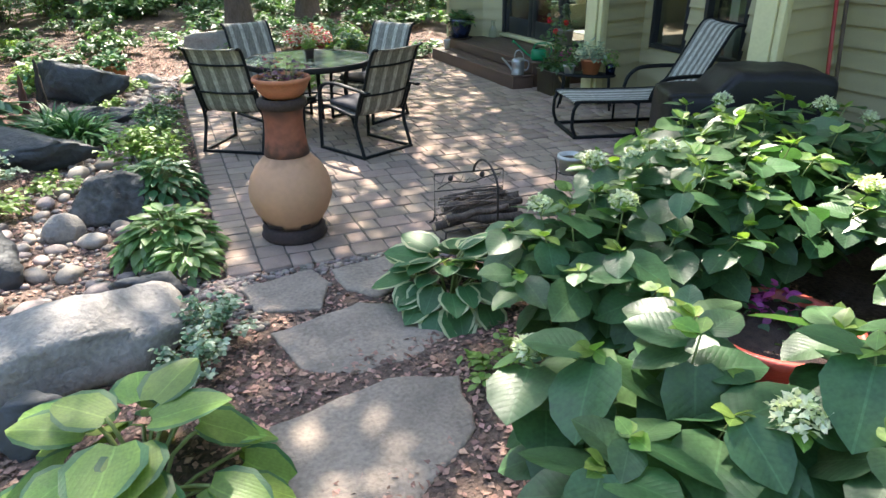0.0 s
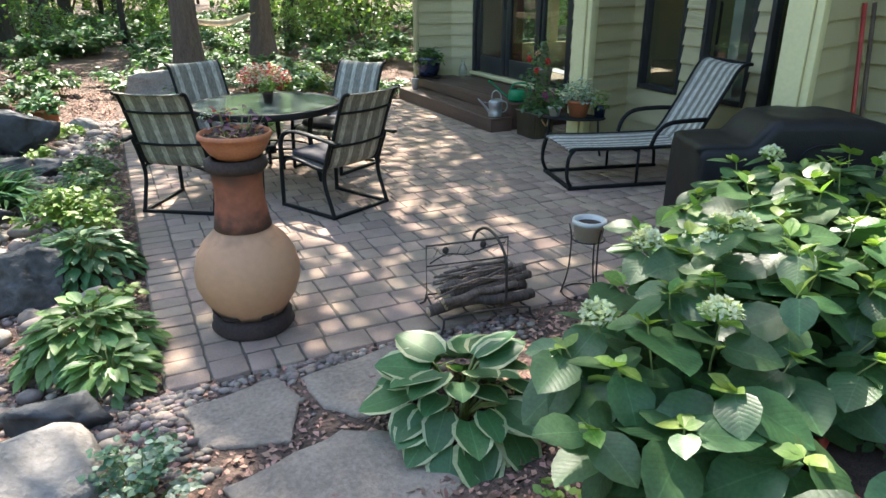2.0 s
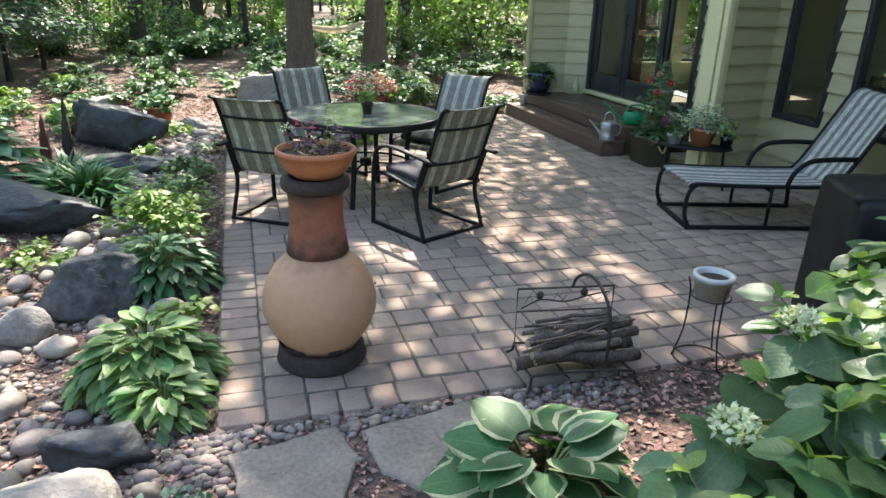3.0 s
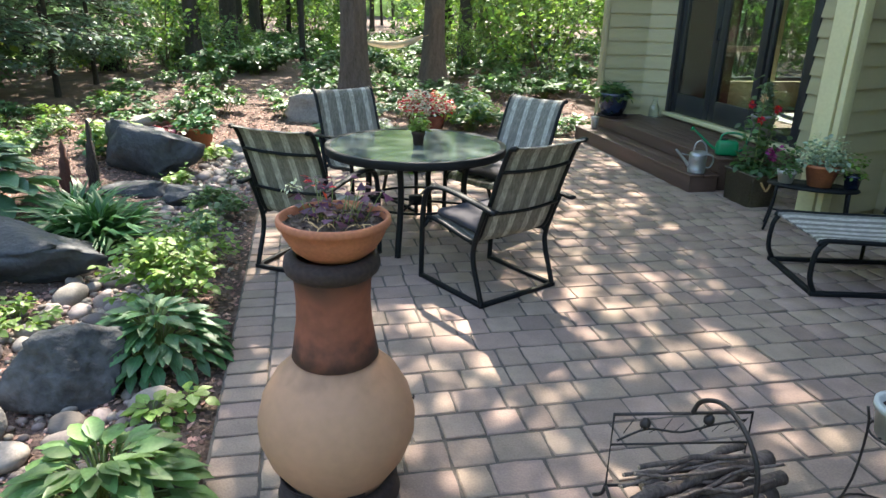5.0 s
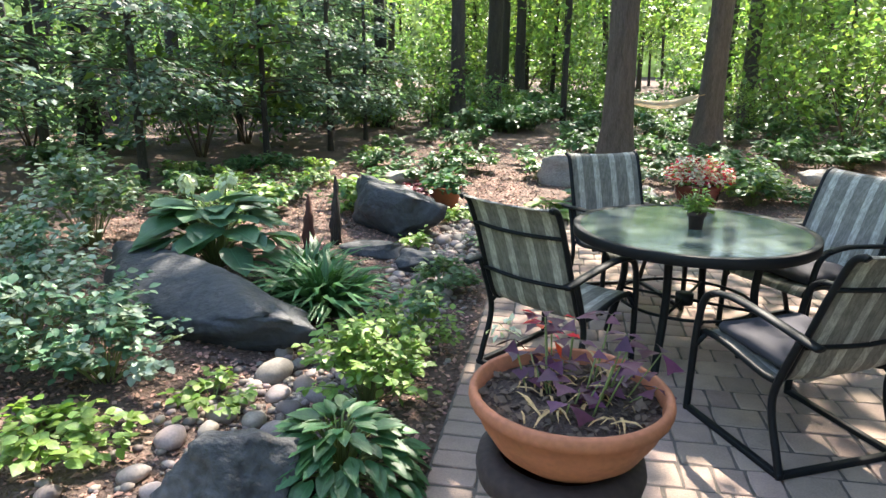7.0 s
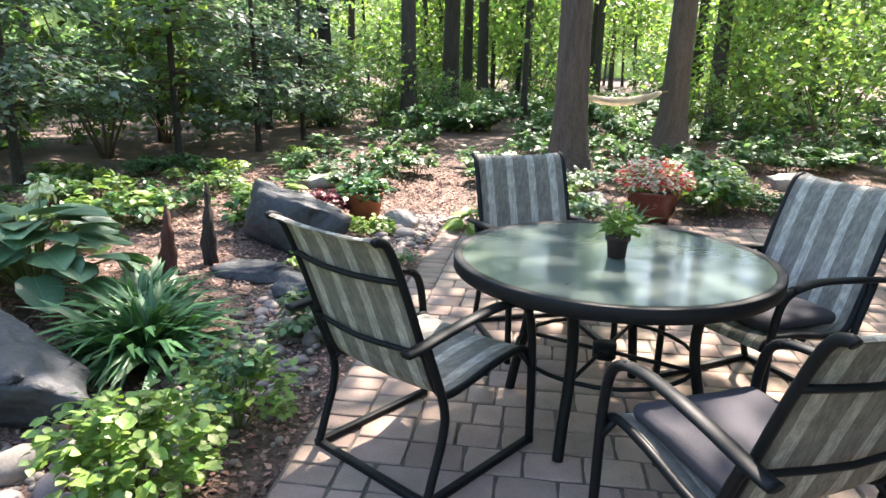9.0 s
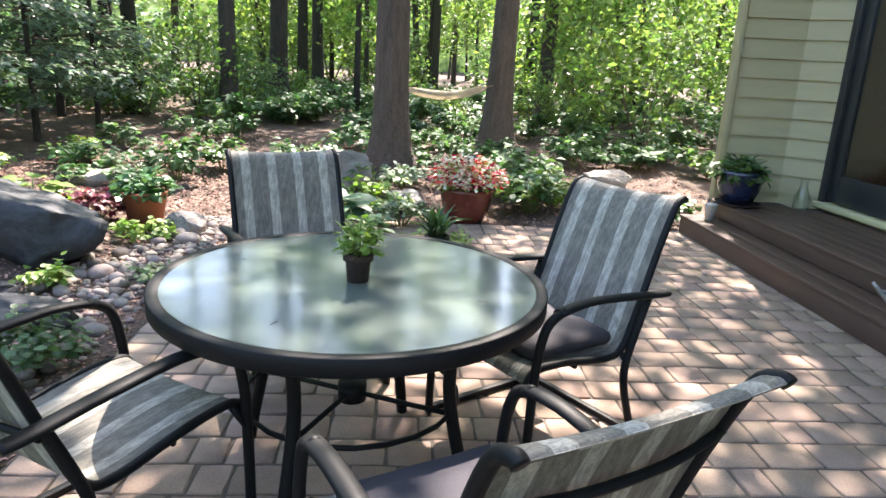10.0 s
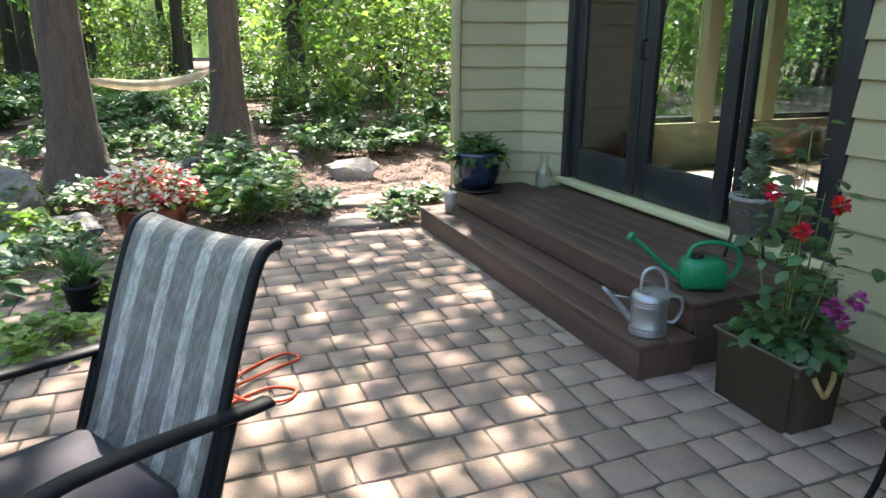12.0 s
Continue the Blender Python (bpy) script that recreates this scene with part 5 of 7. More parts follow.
# white pot on a wire stand
wp = thing("pot_stand", "thin black wire plant stand with three legs", "plant stand", pose(-1.745, -4.19, 0))
part("ring", tube([(0.092 * math.cos(k * math.pi / 10), 0.092 * math.sin(k * math.pi / 10), 0.345) for k in range(20)], 0.004, 6, closed=True), M_IRON, wp)
part("base_ring", tube([(0.128 * math.cos(k * math.pi / 10), 0.128 * math.sin(k * math.pi / 10), 0.008) for k in range(20)], 0.004, 6, closed=True), M_IRON, wp)
part("support", tube([(-0.092, 0, 0.345), (0, 0, 0.338), (0.092, 0, 0.345)], 0.004, 6), M_IRON, wp)
for k in range(3):
    a = k * 2.094 + 0.5
    c, s = math.cos(a), math.sin(a)
    part("leg", tube([(c * 0.11, s * 0.11, 0.43), (c * 0.094, s * 0.094, 0.345), (c * 0.10, s * 0.10, 0.15), (c * 0.135, s * 0.135, 0.004)], 0.0045, 6, smooth=3), M_IRON, wp)
potted("white_pot", "white ceramic pot of dark soil on a wire stand", pose(-1.745, -4.19, 0.343), hollow_pot(0.075, 0.088, 0.115), M_WHITE, 0.075, 0.09)


# lounger
def make_lounger():
    l = thing("sun_lounger", "chaise lounger with grey and white striped sling, back raised", "lounger", pose(-0.50, -2.12, 0, 0, 0, -104))
    w = 0.31
    seat = [(-0.02, 0.34), (0.02, 0.365), (0.35, 0.355), (0.8, 0.35), (1.12, 0.355)]
    back = [(1.10, 0.355), (1.18, 0.46), (1.36, 0.78), (1.47, 0.98), (1.53, 1.03), (1.60, 1.035)]
    part("seat_sling", sling_mesh(seat, 0.60, sag=-0.02), M_LSLING, l, "striped woven sling seat")
    part("backrest_sling", sling_mesh(back, 0.60, sag=-0.02), M_LSLING, l, "striped woven sling back")
    for s in (-1, 1):
        x = w * s
        part("seat_rail", tube([(x, y, z - 0.005) for y, z in seat], 0.016, 8, smooth=3), M_METAL, l)
        part("back_rail", tube([(x, y, z - 0.005) for y, z in back], 0.016, 8, smooth=4), M_METAL, l)
        part("front_leg", tube([(x, 0.02, 0.355), (x, -0.03, 0.28), (x, -0.035, 0.12), (x, 0.01, 0.018)], 0.017, 8, smooth=4), M_METAL, l)
        part("rear_leg", tube([(x, 1.02, 0.345), (x, 1.10, 0.20), (x, 1.12, 0.018)], 0.017, 8, smooth=4), M_METAL, l)
        part("mid_leg", tube([(x, 0.62, 0.345), (x, 0.62, 0.018)], 0.013, 8), M_METAL, l)
        part("runner", box(0.035, 1.16, 0.03, (x, 0.56, 0.0155), 0.005), M_METAL, l)
        part("armrest", tube([(x * 1.06, 0.72, 0.36), (x * 1.08, 0.76, 0.47), (x * 1.08, 0.86, 0.55), (x * 1.08, 1.05, 0.57), (x * 1.04, 1.24, 0.57)], 0.013, 8, smooth=4, flat=1.6), M_METAL, l)
    part("cross_bar", box(0.585, 0.035, 0.03, (0, 0.0, 0.0155), 0.005), M_METAL, l)
    part("cross_bar", tube([(-w, 1.58, 1.03), (w, 1.58, 1.03)], 0.014, 8), M_METAL, l)
    part("cross_bar", tube([(-w, 0.62, 0.31), (w, 0.62, 0.31)], 0.012, 8), M_METAL, l)


make_lounger()


# covered grill
def make_grill():
    """A vinyl cover draped over a lid and a lower side shelf, its skirt hanging in loose folds."""
    def top_at(x):
        k = min(1, max(0, (x + 0.26) / 0.16))
        shelf = 0.80 + 0.02 * (x + 0.55)
        lid = 0.955 - 0.16 * max(0, x - 0.36)
        return shelf + (lid - shelf) * k * k * (3 - 2 * k)

    bm = bmesh.new()
    xs = [-0.545, -0.535, -0.515] + [-0.49 + 0.035 * i for i in range(29)] + [0.515, 0.535, 0.545]
    rings = []
    for x in xs:
        inset = {0: 0.035, 1: 0.010, 2: 0.003}.get(min(xs.index(x), len(xs) - 1 - xs.index(x)), 0.0)
        h = top_at(x) - inset
        fw = 0.265 - inset * 0.6
        slope = 0.05 if x > -0.15 else 0.02
        prof = []
        for i in range(9):
            prof.append((-fw, h * 0.93 * i / 8))
        prof += [(-fw + 0.008, h * 0.965), (-fw + 0.03, h * 0.985)]
        prof += [(-fw + slope + (2 * fw - 2 * slope) * i / 6, h) for i in range(7)]
        prof += [(fw - 0.03, h * 0.985), (fw - 0.008, h * 0.965)]
        prof += [(fw, h * 0.93 * (8 - i) / 8) for i in range(9)]
        ring = []
        for y, z in prof:
            loose = max(0.0, 1 - z / 0.75)
            fold = 0.022 * loose * math.sin(x * 31 + 2.2 * noise.noise((x * 3, y, 1))) + 0.014 * noise.noise((x * 5, y * 5, z * 4))
            sag = 0.012 * noise.noise((x * 6, y * 6, 4)) if z > h * 0.95 else 0
            ring.append(bm.verts.new((x, y + math.copysign(fold + 0.025 * loose, y), max(0.003, z + sag))))
        rings.append(ring)
    n = len(rings[0])
    for p, q in zip(rings, rings[1:]):
        for i in range(n - 1):
            bm.faces.new((p[i], q[i], q[i + 1], p[i + 1]))
    bm.faces.new(rings[0])
    bm.faces.new(rings[-1][::-1])
    bmesh.ops.recalc_face_normals(bm, faces=bm.faces)
    g = thing("covered_grill", "barbecue grill under a black vinyl cover", "grill", pose(-0.42, -4.24, 0, 0, 0, -25))
    cover = part("cover", bm, M_COVER, g)
    part("strap_handle", tube([(0.00, -0.285, 0.70), (0.03, -0.300, 0.78), (0.10, -0.300, 0.815), (0.20, -0.298, 0.82)], 0.006, 6, smooth=4), M_METAL, cover)
    part("strap_toggle", box(0.014, 0.014, 0.03, (-0.005, -0.295, 0.66), 0.003), M_GALV, cover)


make_grill()


# tools in the wall corner
for nm, lb, x, y, dx, dy, mt in (("garden_rake", "red-handled garden tool leaning on the siding", 0.93, -3.80, 0.0, 0.075, M_TOOLRED), ("garden_pole", "dark wooden pole leaning on the siding", 1.06, -3.78, 0.01, 0.075, M_TWIG)):
    t = thing(nm, lb, "garden tool", pose(x, y, 0))
    part("handle", tube([(0, -0.10, 0.02), (dx, dy, 1.55)], 0.016, 8), mt, t)
    part("head", box(0.12, 0.02, 0.10, (0, -0.105, 0.055), 0.004), M_METAL, t)


# plant stand with pots
def make_stand():
    s = thing("plant_stand", "low oval black metal plant table by the wall", "plant stand", pose(0.28, -1.26, 0, 0, 0, -38))
    bm = lathe([(0, 0.325), (0.32, 0.325), (0.33, 0.335), (0.32, 0.345), (0, 0.345)], 40)
    for v in bm.verts:
        v.co.y *= 0.5
    part("top", bm, M_METAL, s)
    for x in (-0.25, 0.25):
        for y in (-0.10, 0.10):
            part("leg", tube([(x, y, 0.326), (x * 1.05, y * 1.05, 0.16), (x * 1.18, y * 1.2, 0.004)], 0.011, 8, smooth=3), M_METAL, s)
    part("stretcher", tube([(-0.27, 0, 0.14), (0, 0, 0.12), (0.27, 0, 0.14)], 0.007, 6, smooth=3), M_METAL, s)
    s.scale = (1, 1, 1.12)


make_stand()
SM = pose(0.28, -1.26, 0.387, 0, 0, -38)
a1 = potted("flower_pot", "terracotta pot of small white flowers on the plant stand", SM @ pose(0.04, 0, 0), hollow_pot(0.085, 0.12, 0.17), M_TERRA, 0.105, 0.14)
foliage(a1, 420, (0, 0, 0.16), (0.20, 0.18, 0.22), 0.04, L_SILVER, 51, T_OVAL)
foliage(a1, 340, (0, 0, 0.19), (0.21, 0.19, 0.23), 0.022, P_CREAM, 52, T_RHOMB, "white_bloom", label="tiny white flowers")
a2 = potted("flower_pot", "small blue pot with yellow and blue blooms", SM @ pose(0.26, 0.02, 0), hollow_pot(0.05, 0.06, 0.11), M_BLUE, 0.05, 0.085)
foliage(a2, 140, (0, 0, 0.09), (0.10, 0.09, 0.20), 0.035, L_LIME, 53, T_OVAL)
a3 = potted("flower_pot", "small white and blue pot with trailing green leaves", SM @ pose(-0.20, -0.02, 0), hollow_pot(0.05, 0.065, 0.10), M_WHITE, 0.05, 0.08)
foliage(a3, 160, (0, 0, 0.08), (0.10, 0.10, 0.24), 0.045, L_SHRUB, 54, T_OVAL)


# planter with roses
def make_planter():
    p = thing("planter_box", "weathered grey metal planter box with rope handle", "planter", pose(0.382, -0.372, 0, 0, 0, 1))
    bm = bmesh.new()
    outer_b = [(-0.128, -0.196), (0.128, -0.196), (0.128, 0.196), (-0.128, 0.196)]
    rings = []
    for k, z, off in ((1.0, 0.0, 0), (1.06, 0.28, 0), (1.10, 0.285, 0), (1.10, 0.297, 0), (1.03, 0.297, 0), (1.0, 0.24, 0)):
        rings.append([bm.verts.new((x * k, y * k, z)) for x, y in outer_b])
    for a, b in zip(rings, rings[1:]):
        for i in range(4):
            bm.faces.new((a[i], a[(i + 1) % 4], b[(i + 1) % 4], b[i]))
    bm.faces.new(rings[0][::-1])
    bmesh.ops.bevel(bm, geom=[e for e in bm.edges if abs(e.verts[0].co.z - e.verts[1].co.z) > 0.1], offset=0.022, segments=4, affect="EDGES")
    part("tub", bm, M_PLANTER, p)
    part("soil", box(0.252, 0.386, 0.02, (0, 0, 0.25), 0.004), M_SOIL, p)
    part("rope_handle", tube([(-0.052, -0.209, 0.235), (-0.040, -0.220, 0.205), (-0.012, -0.226, 0.165), (0.0, -0.226, 0.158), (0.012, -0.226, 0.170), (0.038, -0.220, 0.215), (0.05, -0.211, 0.245)], 0.011, 8, smooth=4), M_ROPE, p, "frayed jute rope handle")


make_planter()


def make_rose():
    r = thing("rose_bush", "red and magenta flowering rose in the planter box", "plant", pose(0.39, -0.38, 0.26))
    rng = np.random.default_rng(61)
    tips = [(-0.05, -0.05, 0.50), (0.02, 0.06, 0.66), (0.06, -0.10, 0.58), (-0.10, 0.10, 0.45), (0.12, 0.02, 0.62), (0.0, -0.16, 0.40), (0.10, 0.15, 0.75), (-0.02, 0.0, 0.86)]
    pts = []
    for t in tips:
        part("cane", tube([(t[0] * 0.3, t[1] * 0.3, 0), (t[0] * 0.7, t[1] * 0.7, t[2] * 0.5), t], 0.005, 5, r2=0.002, smooth=3), M_STEM, r)
        n = 30
        u = rng.uniform(0.15, 1, n)
        pts.append(np.stack([t[0] * u, t[1] * u, t[2] * u], -1) + rng.normal(0, 0.06, (n, 3)))
    pts = np.concatenate(pts)
    n = len(pts)
    link("leaves", leaf_cloud("leaves", pts, rng.uniform(0, 6.28, n), rng.normal(-0.1, 0.4, n), rng.normal(0, 0.4, n), rng.uniform(0.04, 0.075, n), T_OVAL), L_SHRUB, r)
    foliage(r, 170, (0, -0.02, 0.02), (0.18, 0.24, 0.22), 0.07, L_HYDR, 62, T_OVAL, "lower_foliage")
    for k, (t, mt) in enumerate([((-0.05, -0.05, 0.50), P_RED), ((0.06, -0.10, 0.60), P_RED), ((0.02, 0.06, 0.68), P_PINK), ((-0.06, 0.10, 0.62), P_RED), ((-0.02, -0.2, 0.25), P_MAGENTA), ((0.05, -0.24, 0.28), P_MAGENTA), ((0.0, -0.22, 0.20), P_MAGENTA)]):
        d = rng.normal(size=(38, 3))
        d /= np.linalg.norm(d, axis=1)[:, None]
        me = leaf_cloud("bloom", d * 0.012 + t, np.arctan2(d[:, 1], d[:, 0]), np.arcsin(d[:, 2]), rng.normal(0, .5, 38), 0.03, T_OVAL)
        link("bloom", me, mt, r)


make_rose()

# things on the deck
bp = potted("blue_pot", "glossy dark blue pot of leafy greens on the deck", pose(0.42, 2.73, 0.3415), [(0, 0), (0.11, 0), (0.155, 0.10), (0.172, 0.20), (0.182, 0.225), (0.182, 0.25), (0.168, 0.25), (0.16, 0.21)], M_BLUE, 0.16, 0.215)
foliage(bp, 330, (0, 0, 0.19), (0.20, 0.20, 0.17), 0.07, L_SHRUB, 71, T_OVAL)
foliage(bp, 120, (0, 0, 0.18), (0.23, 0.22, 0.12), 0.06, L_LIME, 72, T_OVAL, "pale_foliage")
sc = part("pot_saucer", lathe([(0, 0), (0.17, 0), (0.20, 0.022), (0.21, 0.025), (0.20, 0.012), (0, 0.010)], 40), M_CLAYRING, m=pose(0.42, 2.73, 0.3175))
bp.scale = (1.17, 1.17, 1.17)
tagged(sc, "dark round saucer under the blue pot", "saucer")
cu = part("paper_cup", lathe([(0, 0), (0.040, 0), (0.056, 0.145), (0.060, 0.150), (0.054, 0.150), (0.040, 0.01), (0, 0.008)], 28), M_WHITE, m=pose(0.17, 2.69, 0.172))
tagged(cu, "white cup standing on the lower step", "cup")
M_JUG = glass_material("clear_jug_glass", (0.95, 0.97, 0.96), gloss=0.05)
jg = part("glass_jug", lathe([(0, 0), (0.065, 0), (0.07, 0.02), (0.07, 0.12), (0.035, 0.19), (0.03, 0.24), (0.038, 0.27), (0.034, 0.27), (0.026, 0.24), (0.031, 0.19), (0.064, 0.12), (0.064, 0.01), (0, 0.01)], 32), M_JUG, m=pose(0.97, 2.62, 0.317))
tagged(jg, "clear glass jug on the deck by the wall", "jug")
tf = part("wood_post", lathe([(0, 0), (0.05, 0), (0.052, 0.30), (0, 0.31)], 14, wob=0.1), M_BARK, m=pose(0.36, 3.06, 0.0))
tagged(tf, "short weathered timber post beside the step", "post")


def watering_can(name, label, m, mat, r, h, spout, rose):
    w = thing(name, label, "watering can", m)
    bands = []
    for z in (0.012, 0.026, 0.040):
        bands += [(r, z - 0.006), (r + 0.004, z), (r, z + 0.006)]
    for z in (h - 0.05, h - 0.036, h - 0.022):
        bands += [(r * 0.98, z - 0.006), (r * 0.98 + 0.004, z), (r * 0.98, z + 0.006)]
    part("body", lathe([(0, 0), (r, 0), *bands, (r * 0.96, h), (r * 0.55, h + 0.018), (r * 0.5, h + 0.01), (0, h + 0.008)], 40), mat, w)
    part("hood", lathe([(r * 0.97, h), (r * 0.7, h + 0.016), (r * 0.35, h + 0.024), (0, h + 0.026)], 24), mat, w, m=pose(0.02, 0, 0))
    sp = part("spout", tube([(-r * 0.9, 0, h * 0.28), (-r * 1.5, 0, h * 0.62), (-r - spout, 0, h * 1.12)], 0.020, 10, r2=0.010, smooth=3), mat, w)
    if rose:
        part("rose", lathe([(0, 0), (0.012, 0), (0.026, 0.03), (0, 0.036)], 18), mat, sp, m=pose(-r - spout, 0, h * 1.12, 0, -50, 0))
    part("brace", tube([(-r * 0.95, 0, h * 0.86), (-r - spout * 0.6, 0, h * 0.92)], 0.005, 6), mat, w)
    part("top_handle", tube([(-r * 0.55, 0, h), (-r * 0.45, 0, h + 0.09), (r * 0.1, 0, h + 0.12), (r * 0.7, 0, h + 0.08), (r * 0.9, 0, h)], 0.008, 8, smooth=4, flat=1.6), mat, w)
    part("back_handle", tube([(r * 0.9, 0, h * 0.95), (r * 1.6, 0, h * 0.9), (r * 1.75, 0, h * 0.6), (r * 1.4, 0, h * 0.3), (r * 0.95, 0, h * 0.3)], 0.008, 8, smooth=4, flat=1.6), mat, w)


watering_can("watering_can", "ribbed galvanised steel watering can on the lower step", pose(0.12, 0.11, 0.172, 0, 0, -25), M_GALV, 0.082, 0.19, 0.13, False)


def green_can():
    w = thing("watering_can", "bright green plastic watering can with long spout", "watering can", pose(0.47, 0.19, 0.317, 0, 0, -25))
    bm = box(0.22, 0.15, 0.15, (0, 0, 0.077), 0.035)
    for v in bm.verts:
        v.co.x *= 1 - 0.10 * (v.co.z / 0.15)
    part("body", bm, M_GREENPL, w)
    part("opening", lathe([(0, 0), (0.035, 0), (0.04, 0.012), (0.030, 0.012), (0.028, 0.004), (0, 0.004)], 24), M_COVER, w, m=pose(-0.035, 0, 0.150, 0, -12, 0))
    part("handle", tube([(-0.075, 0, 0.135), (-0.05, 0, 0.205), (0.04, 0, 0.225), (0.14, 0, 0.20), (0.17, 0, 0.13), (0.14, 0, 0.06), (0.095, 0, 0.045)], 0.011, 8, smooth=4, flat=1.4), M_GREENPL, w)
    sp = part("spout", tube([(-0.10, 0, 0.05), (-0.17, 0, 0.10), (-0.27, 0, 0.19), (-0.33, 0, 0.24)], 0.015, 10, r2=0.009, smooth=3), M_GREENPL, w)
    part("rose", lathe([(0, 0), (0.010, 0), (0.026, 0.025), (0.024, 0.032), (0, 0.036)], 18), M_GREENPL, sp, m=pose(-0.325, 0, 0.235, 0, -55, 0))


green_can()
gp = potted("grey_pot", "grey dimpled pot of silvery plumes on dark legs", pose(1.05, 0.50, 0.452), hollow_pot(0.095, 0.115, 0.21), M_GREYPOT, 0.095, 0.18)
for k in range(3):
    a = k * 2.094 + 0.6
    part("leg", tube([(math.cos(a) * 0.085, math.sin(a) * 0.085, 0.02), (math.cos(a) * 0.115, math.sin(a) * 0.115, -0.136)], 0.009, 6), M_DARKFRAME, gp)
rg = np.random.default_rng(81)
pz = rg.uniform(0.18, 0.52, 420)
rad = 0.055 * (1 - (pz - 0.18) / 0.38)
an = rg.uniform(0, 6.28, 420)
link("plume", leaf_cloud("plume", np.stack([np.cos(an) * rad, np.sin(an) * rad, pz], -1), an, rg.normal(0.7, 0.3, 420), rg.normal(0, .4, 420), rg.uniform(0.03, 0.06, 420), T_OVAL), L_SILVER, gp, "silvery upright plume")

# orange cord
cd = part("extension_cord", tube([(-1.74, 0.35, 0.008), (-1.66, 0.44, 0.008), (-1.52, 0.50, 0.008), (-1.42, 0.44, 0.008), (-1.48, 0.36, 0.010), (-1.62, 0.40, 0.016), (-1.70, 0.55, 0.016), (-1.60, 0.70, 0.010), (-1.42, 0.82, 0.008), (-1.36, 0.74, 0.008), (-1.50, 0.66, 0.012), (-1.70, 0.50, 0.022), (-1.80, 0.36, 0.010), (-1.90, 0.2, 0.008)], 0.0065, 8, smooth=6), M_ORANGE)
tagged(cd, "looped orange extension cord lying on the pavers", "cord")


# ---- rocks ----
def rock_mesh(sx, sy, sz, seed, sharp=0.35, sub=4, cuts=14, calm=1.0):
    """A boulder: a ball cut by planes, roughened, with its foot below ground."""
    rng = random.Random(seed)
    bm = bmesh.new()
    bmesh.ops.create_icosphere(bm, subdivisions=sub, radius=1.0)
    planes = []
    for _ in range(cuts):
        n = Vector((rng.gauss(0, 1), rng.gauss(0, 1), rng.gauss(0, 0.8))).normalized()
        planes.append((n, rng.uniform(0.5, 0.85)))
    for v in bm.verts:
        p = v.co.copy()
        if sharp > 0.3:
            p = Vector([math.copysign(abs(c) ** 0.62, c) for c in p]) * 0.86
        for n, d in planes:
            k = p.dot(n) - d
            if k > 0:
                p -= n * k * min(1, sharp * 2.6)
        p *= 1 + calm * (0.16 if sharp > 0.3 else 0.08) * noise.noise(p * 2.2 + Vector((seed, 0, 0))) + calm * (0.07 if sharp > 0.3 else 0.02) * noise.noise(p * 6 + Vector((0, seed, 0))) + 0.012 * noise.noise(p * 17)
        if sharp > 0.33:
            step = p.z * 3.1 + 0.9 * noise.noise(p * 1.3 + Vector((seed, seed, 0)))
            p += Vector((p.x, p.y, 0)) * 0.07 * calm * (step - math.floor(step) - 0.5)
        v.co = Vector((p.x * sx, p.y * sy, p.z * sz))
    return bm


def boulder(label, x, y, sx, sy, sz, rz, seed, mat, sharp=0.36, sink=0.3, tilt=0, calm=1.0):
    ob = part("boulder", rock_mesh(sx, sy, sz, seed, sharp, calm=calm), mat, m=pose(x, y, ground_z(x, y) + sz * (1 - 2 * sink) * 0.9, tilt, 0, rz), smooth=True)
    return tagged(ob, label, "boulder")


boulder("long dark basalt slab lying among hostas", -5.88, -1.15, 1.42, 0.46, 0.20, 152, 3, M_ROCK, tilt=-16, calm=0.55)
boulder("dark pointed basalt boulder by the dry creek", -5.22, 1.52, 0.66, 0.40, 0.42, -12, 8, M_ROCK, 0.38, tilt=-8)
boulder("squat dark rock in paler, mottled basalt", -4.70, -2.80, 0.36, 0.28, 0.26, 20, 11, M_MIDROCK)
boulder("flat dark rock at the edge of the creek bed", -4.42, -4.28, 0.27, 0.15, 0.14, -8, 15, M_ROCK)
boulder("large smooth pale grey boulder beside the path", -4.72, -4.98, 0.60, 0.36, 0.27, 25, 19, M_GREYROCK, 0.31)
boulder("rough dark volcanic stone beside the pale boulder", -4.84, -5.48, 0.20, 0.16, 0.16, 0, 23, M_ROCK)
boulder("black rock in the dry creek", -5.32, -3.75, 0.30, 0.24, 0.24, 40, 27, M_ROCK)
boulder("round tan stone at the creek edge", -4.98, -3.12, 0.14, 0.12, 0.13, 0, 29, M_GREYROCK, 0.1)
boulder("low dark stone in the cobble bed", -4.62, 0.30, 0.26, 0.18, 0.16, 10, 31, M_ROCK)
boulder("pale grey boulder among the cobbles", -4.42, 2.35, 0.27, 0.18, 0.15, 160, 35, M_GREYROCK)
boulder("broad grey boulder under the big tree", -3.35, 4.35, 0.60, 0.36, 0.34, -15, 39, M_GREYROCK)
boulder("dark weathered stone beside the red flower pot", -2.62, 3.42, 0.26, 0.2, 0.17, 0, 43, M_ROCK)
boulder("mossy dark stone at the woodland edge", -1.75, 5.2, 0.32, 0.22, 0.2, 0, 47, M_ROCK)
boulder("grey speckled stone at the woodland edge", -1.25, 5.3, 0.2, 0.2, 0.17, 50, 51, M_GREYROCK)
boulder("low grey rock beyond the patio", -0.1, 5.0, 0.36, 0.2, 0.18, -10, 55, M_GREYROCK)
boulder("flat mossy rock in the mulch", -5.15, 0.62, 0.34, 0.2, 0.10, 5, 59, M_ROCK)
boulder("pale stone in the mulch at the back", -5.7, 3.9, 0.4, 0.2, 0.14, 5, 61, M_GREYROCK)


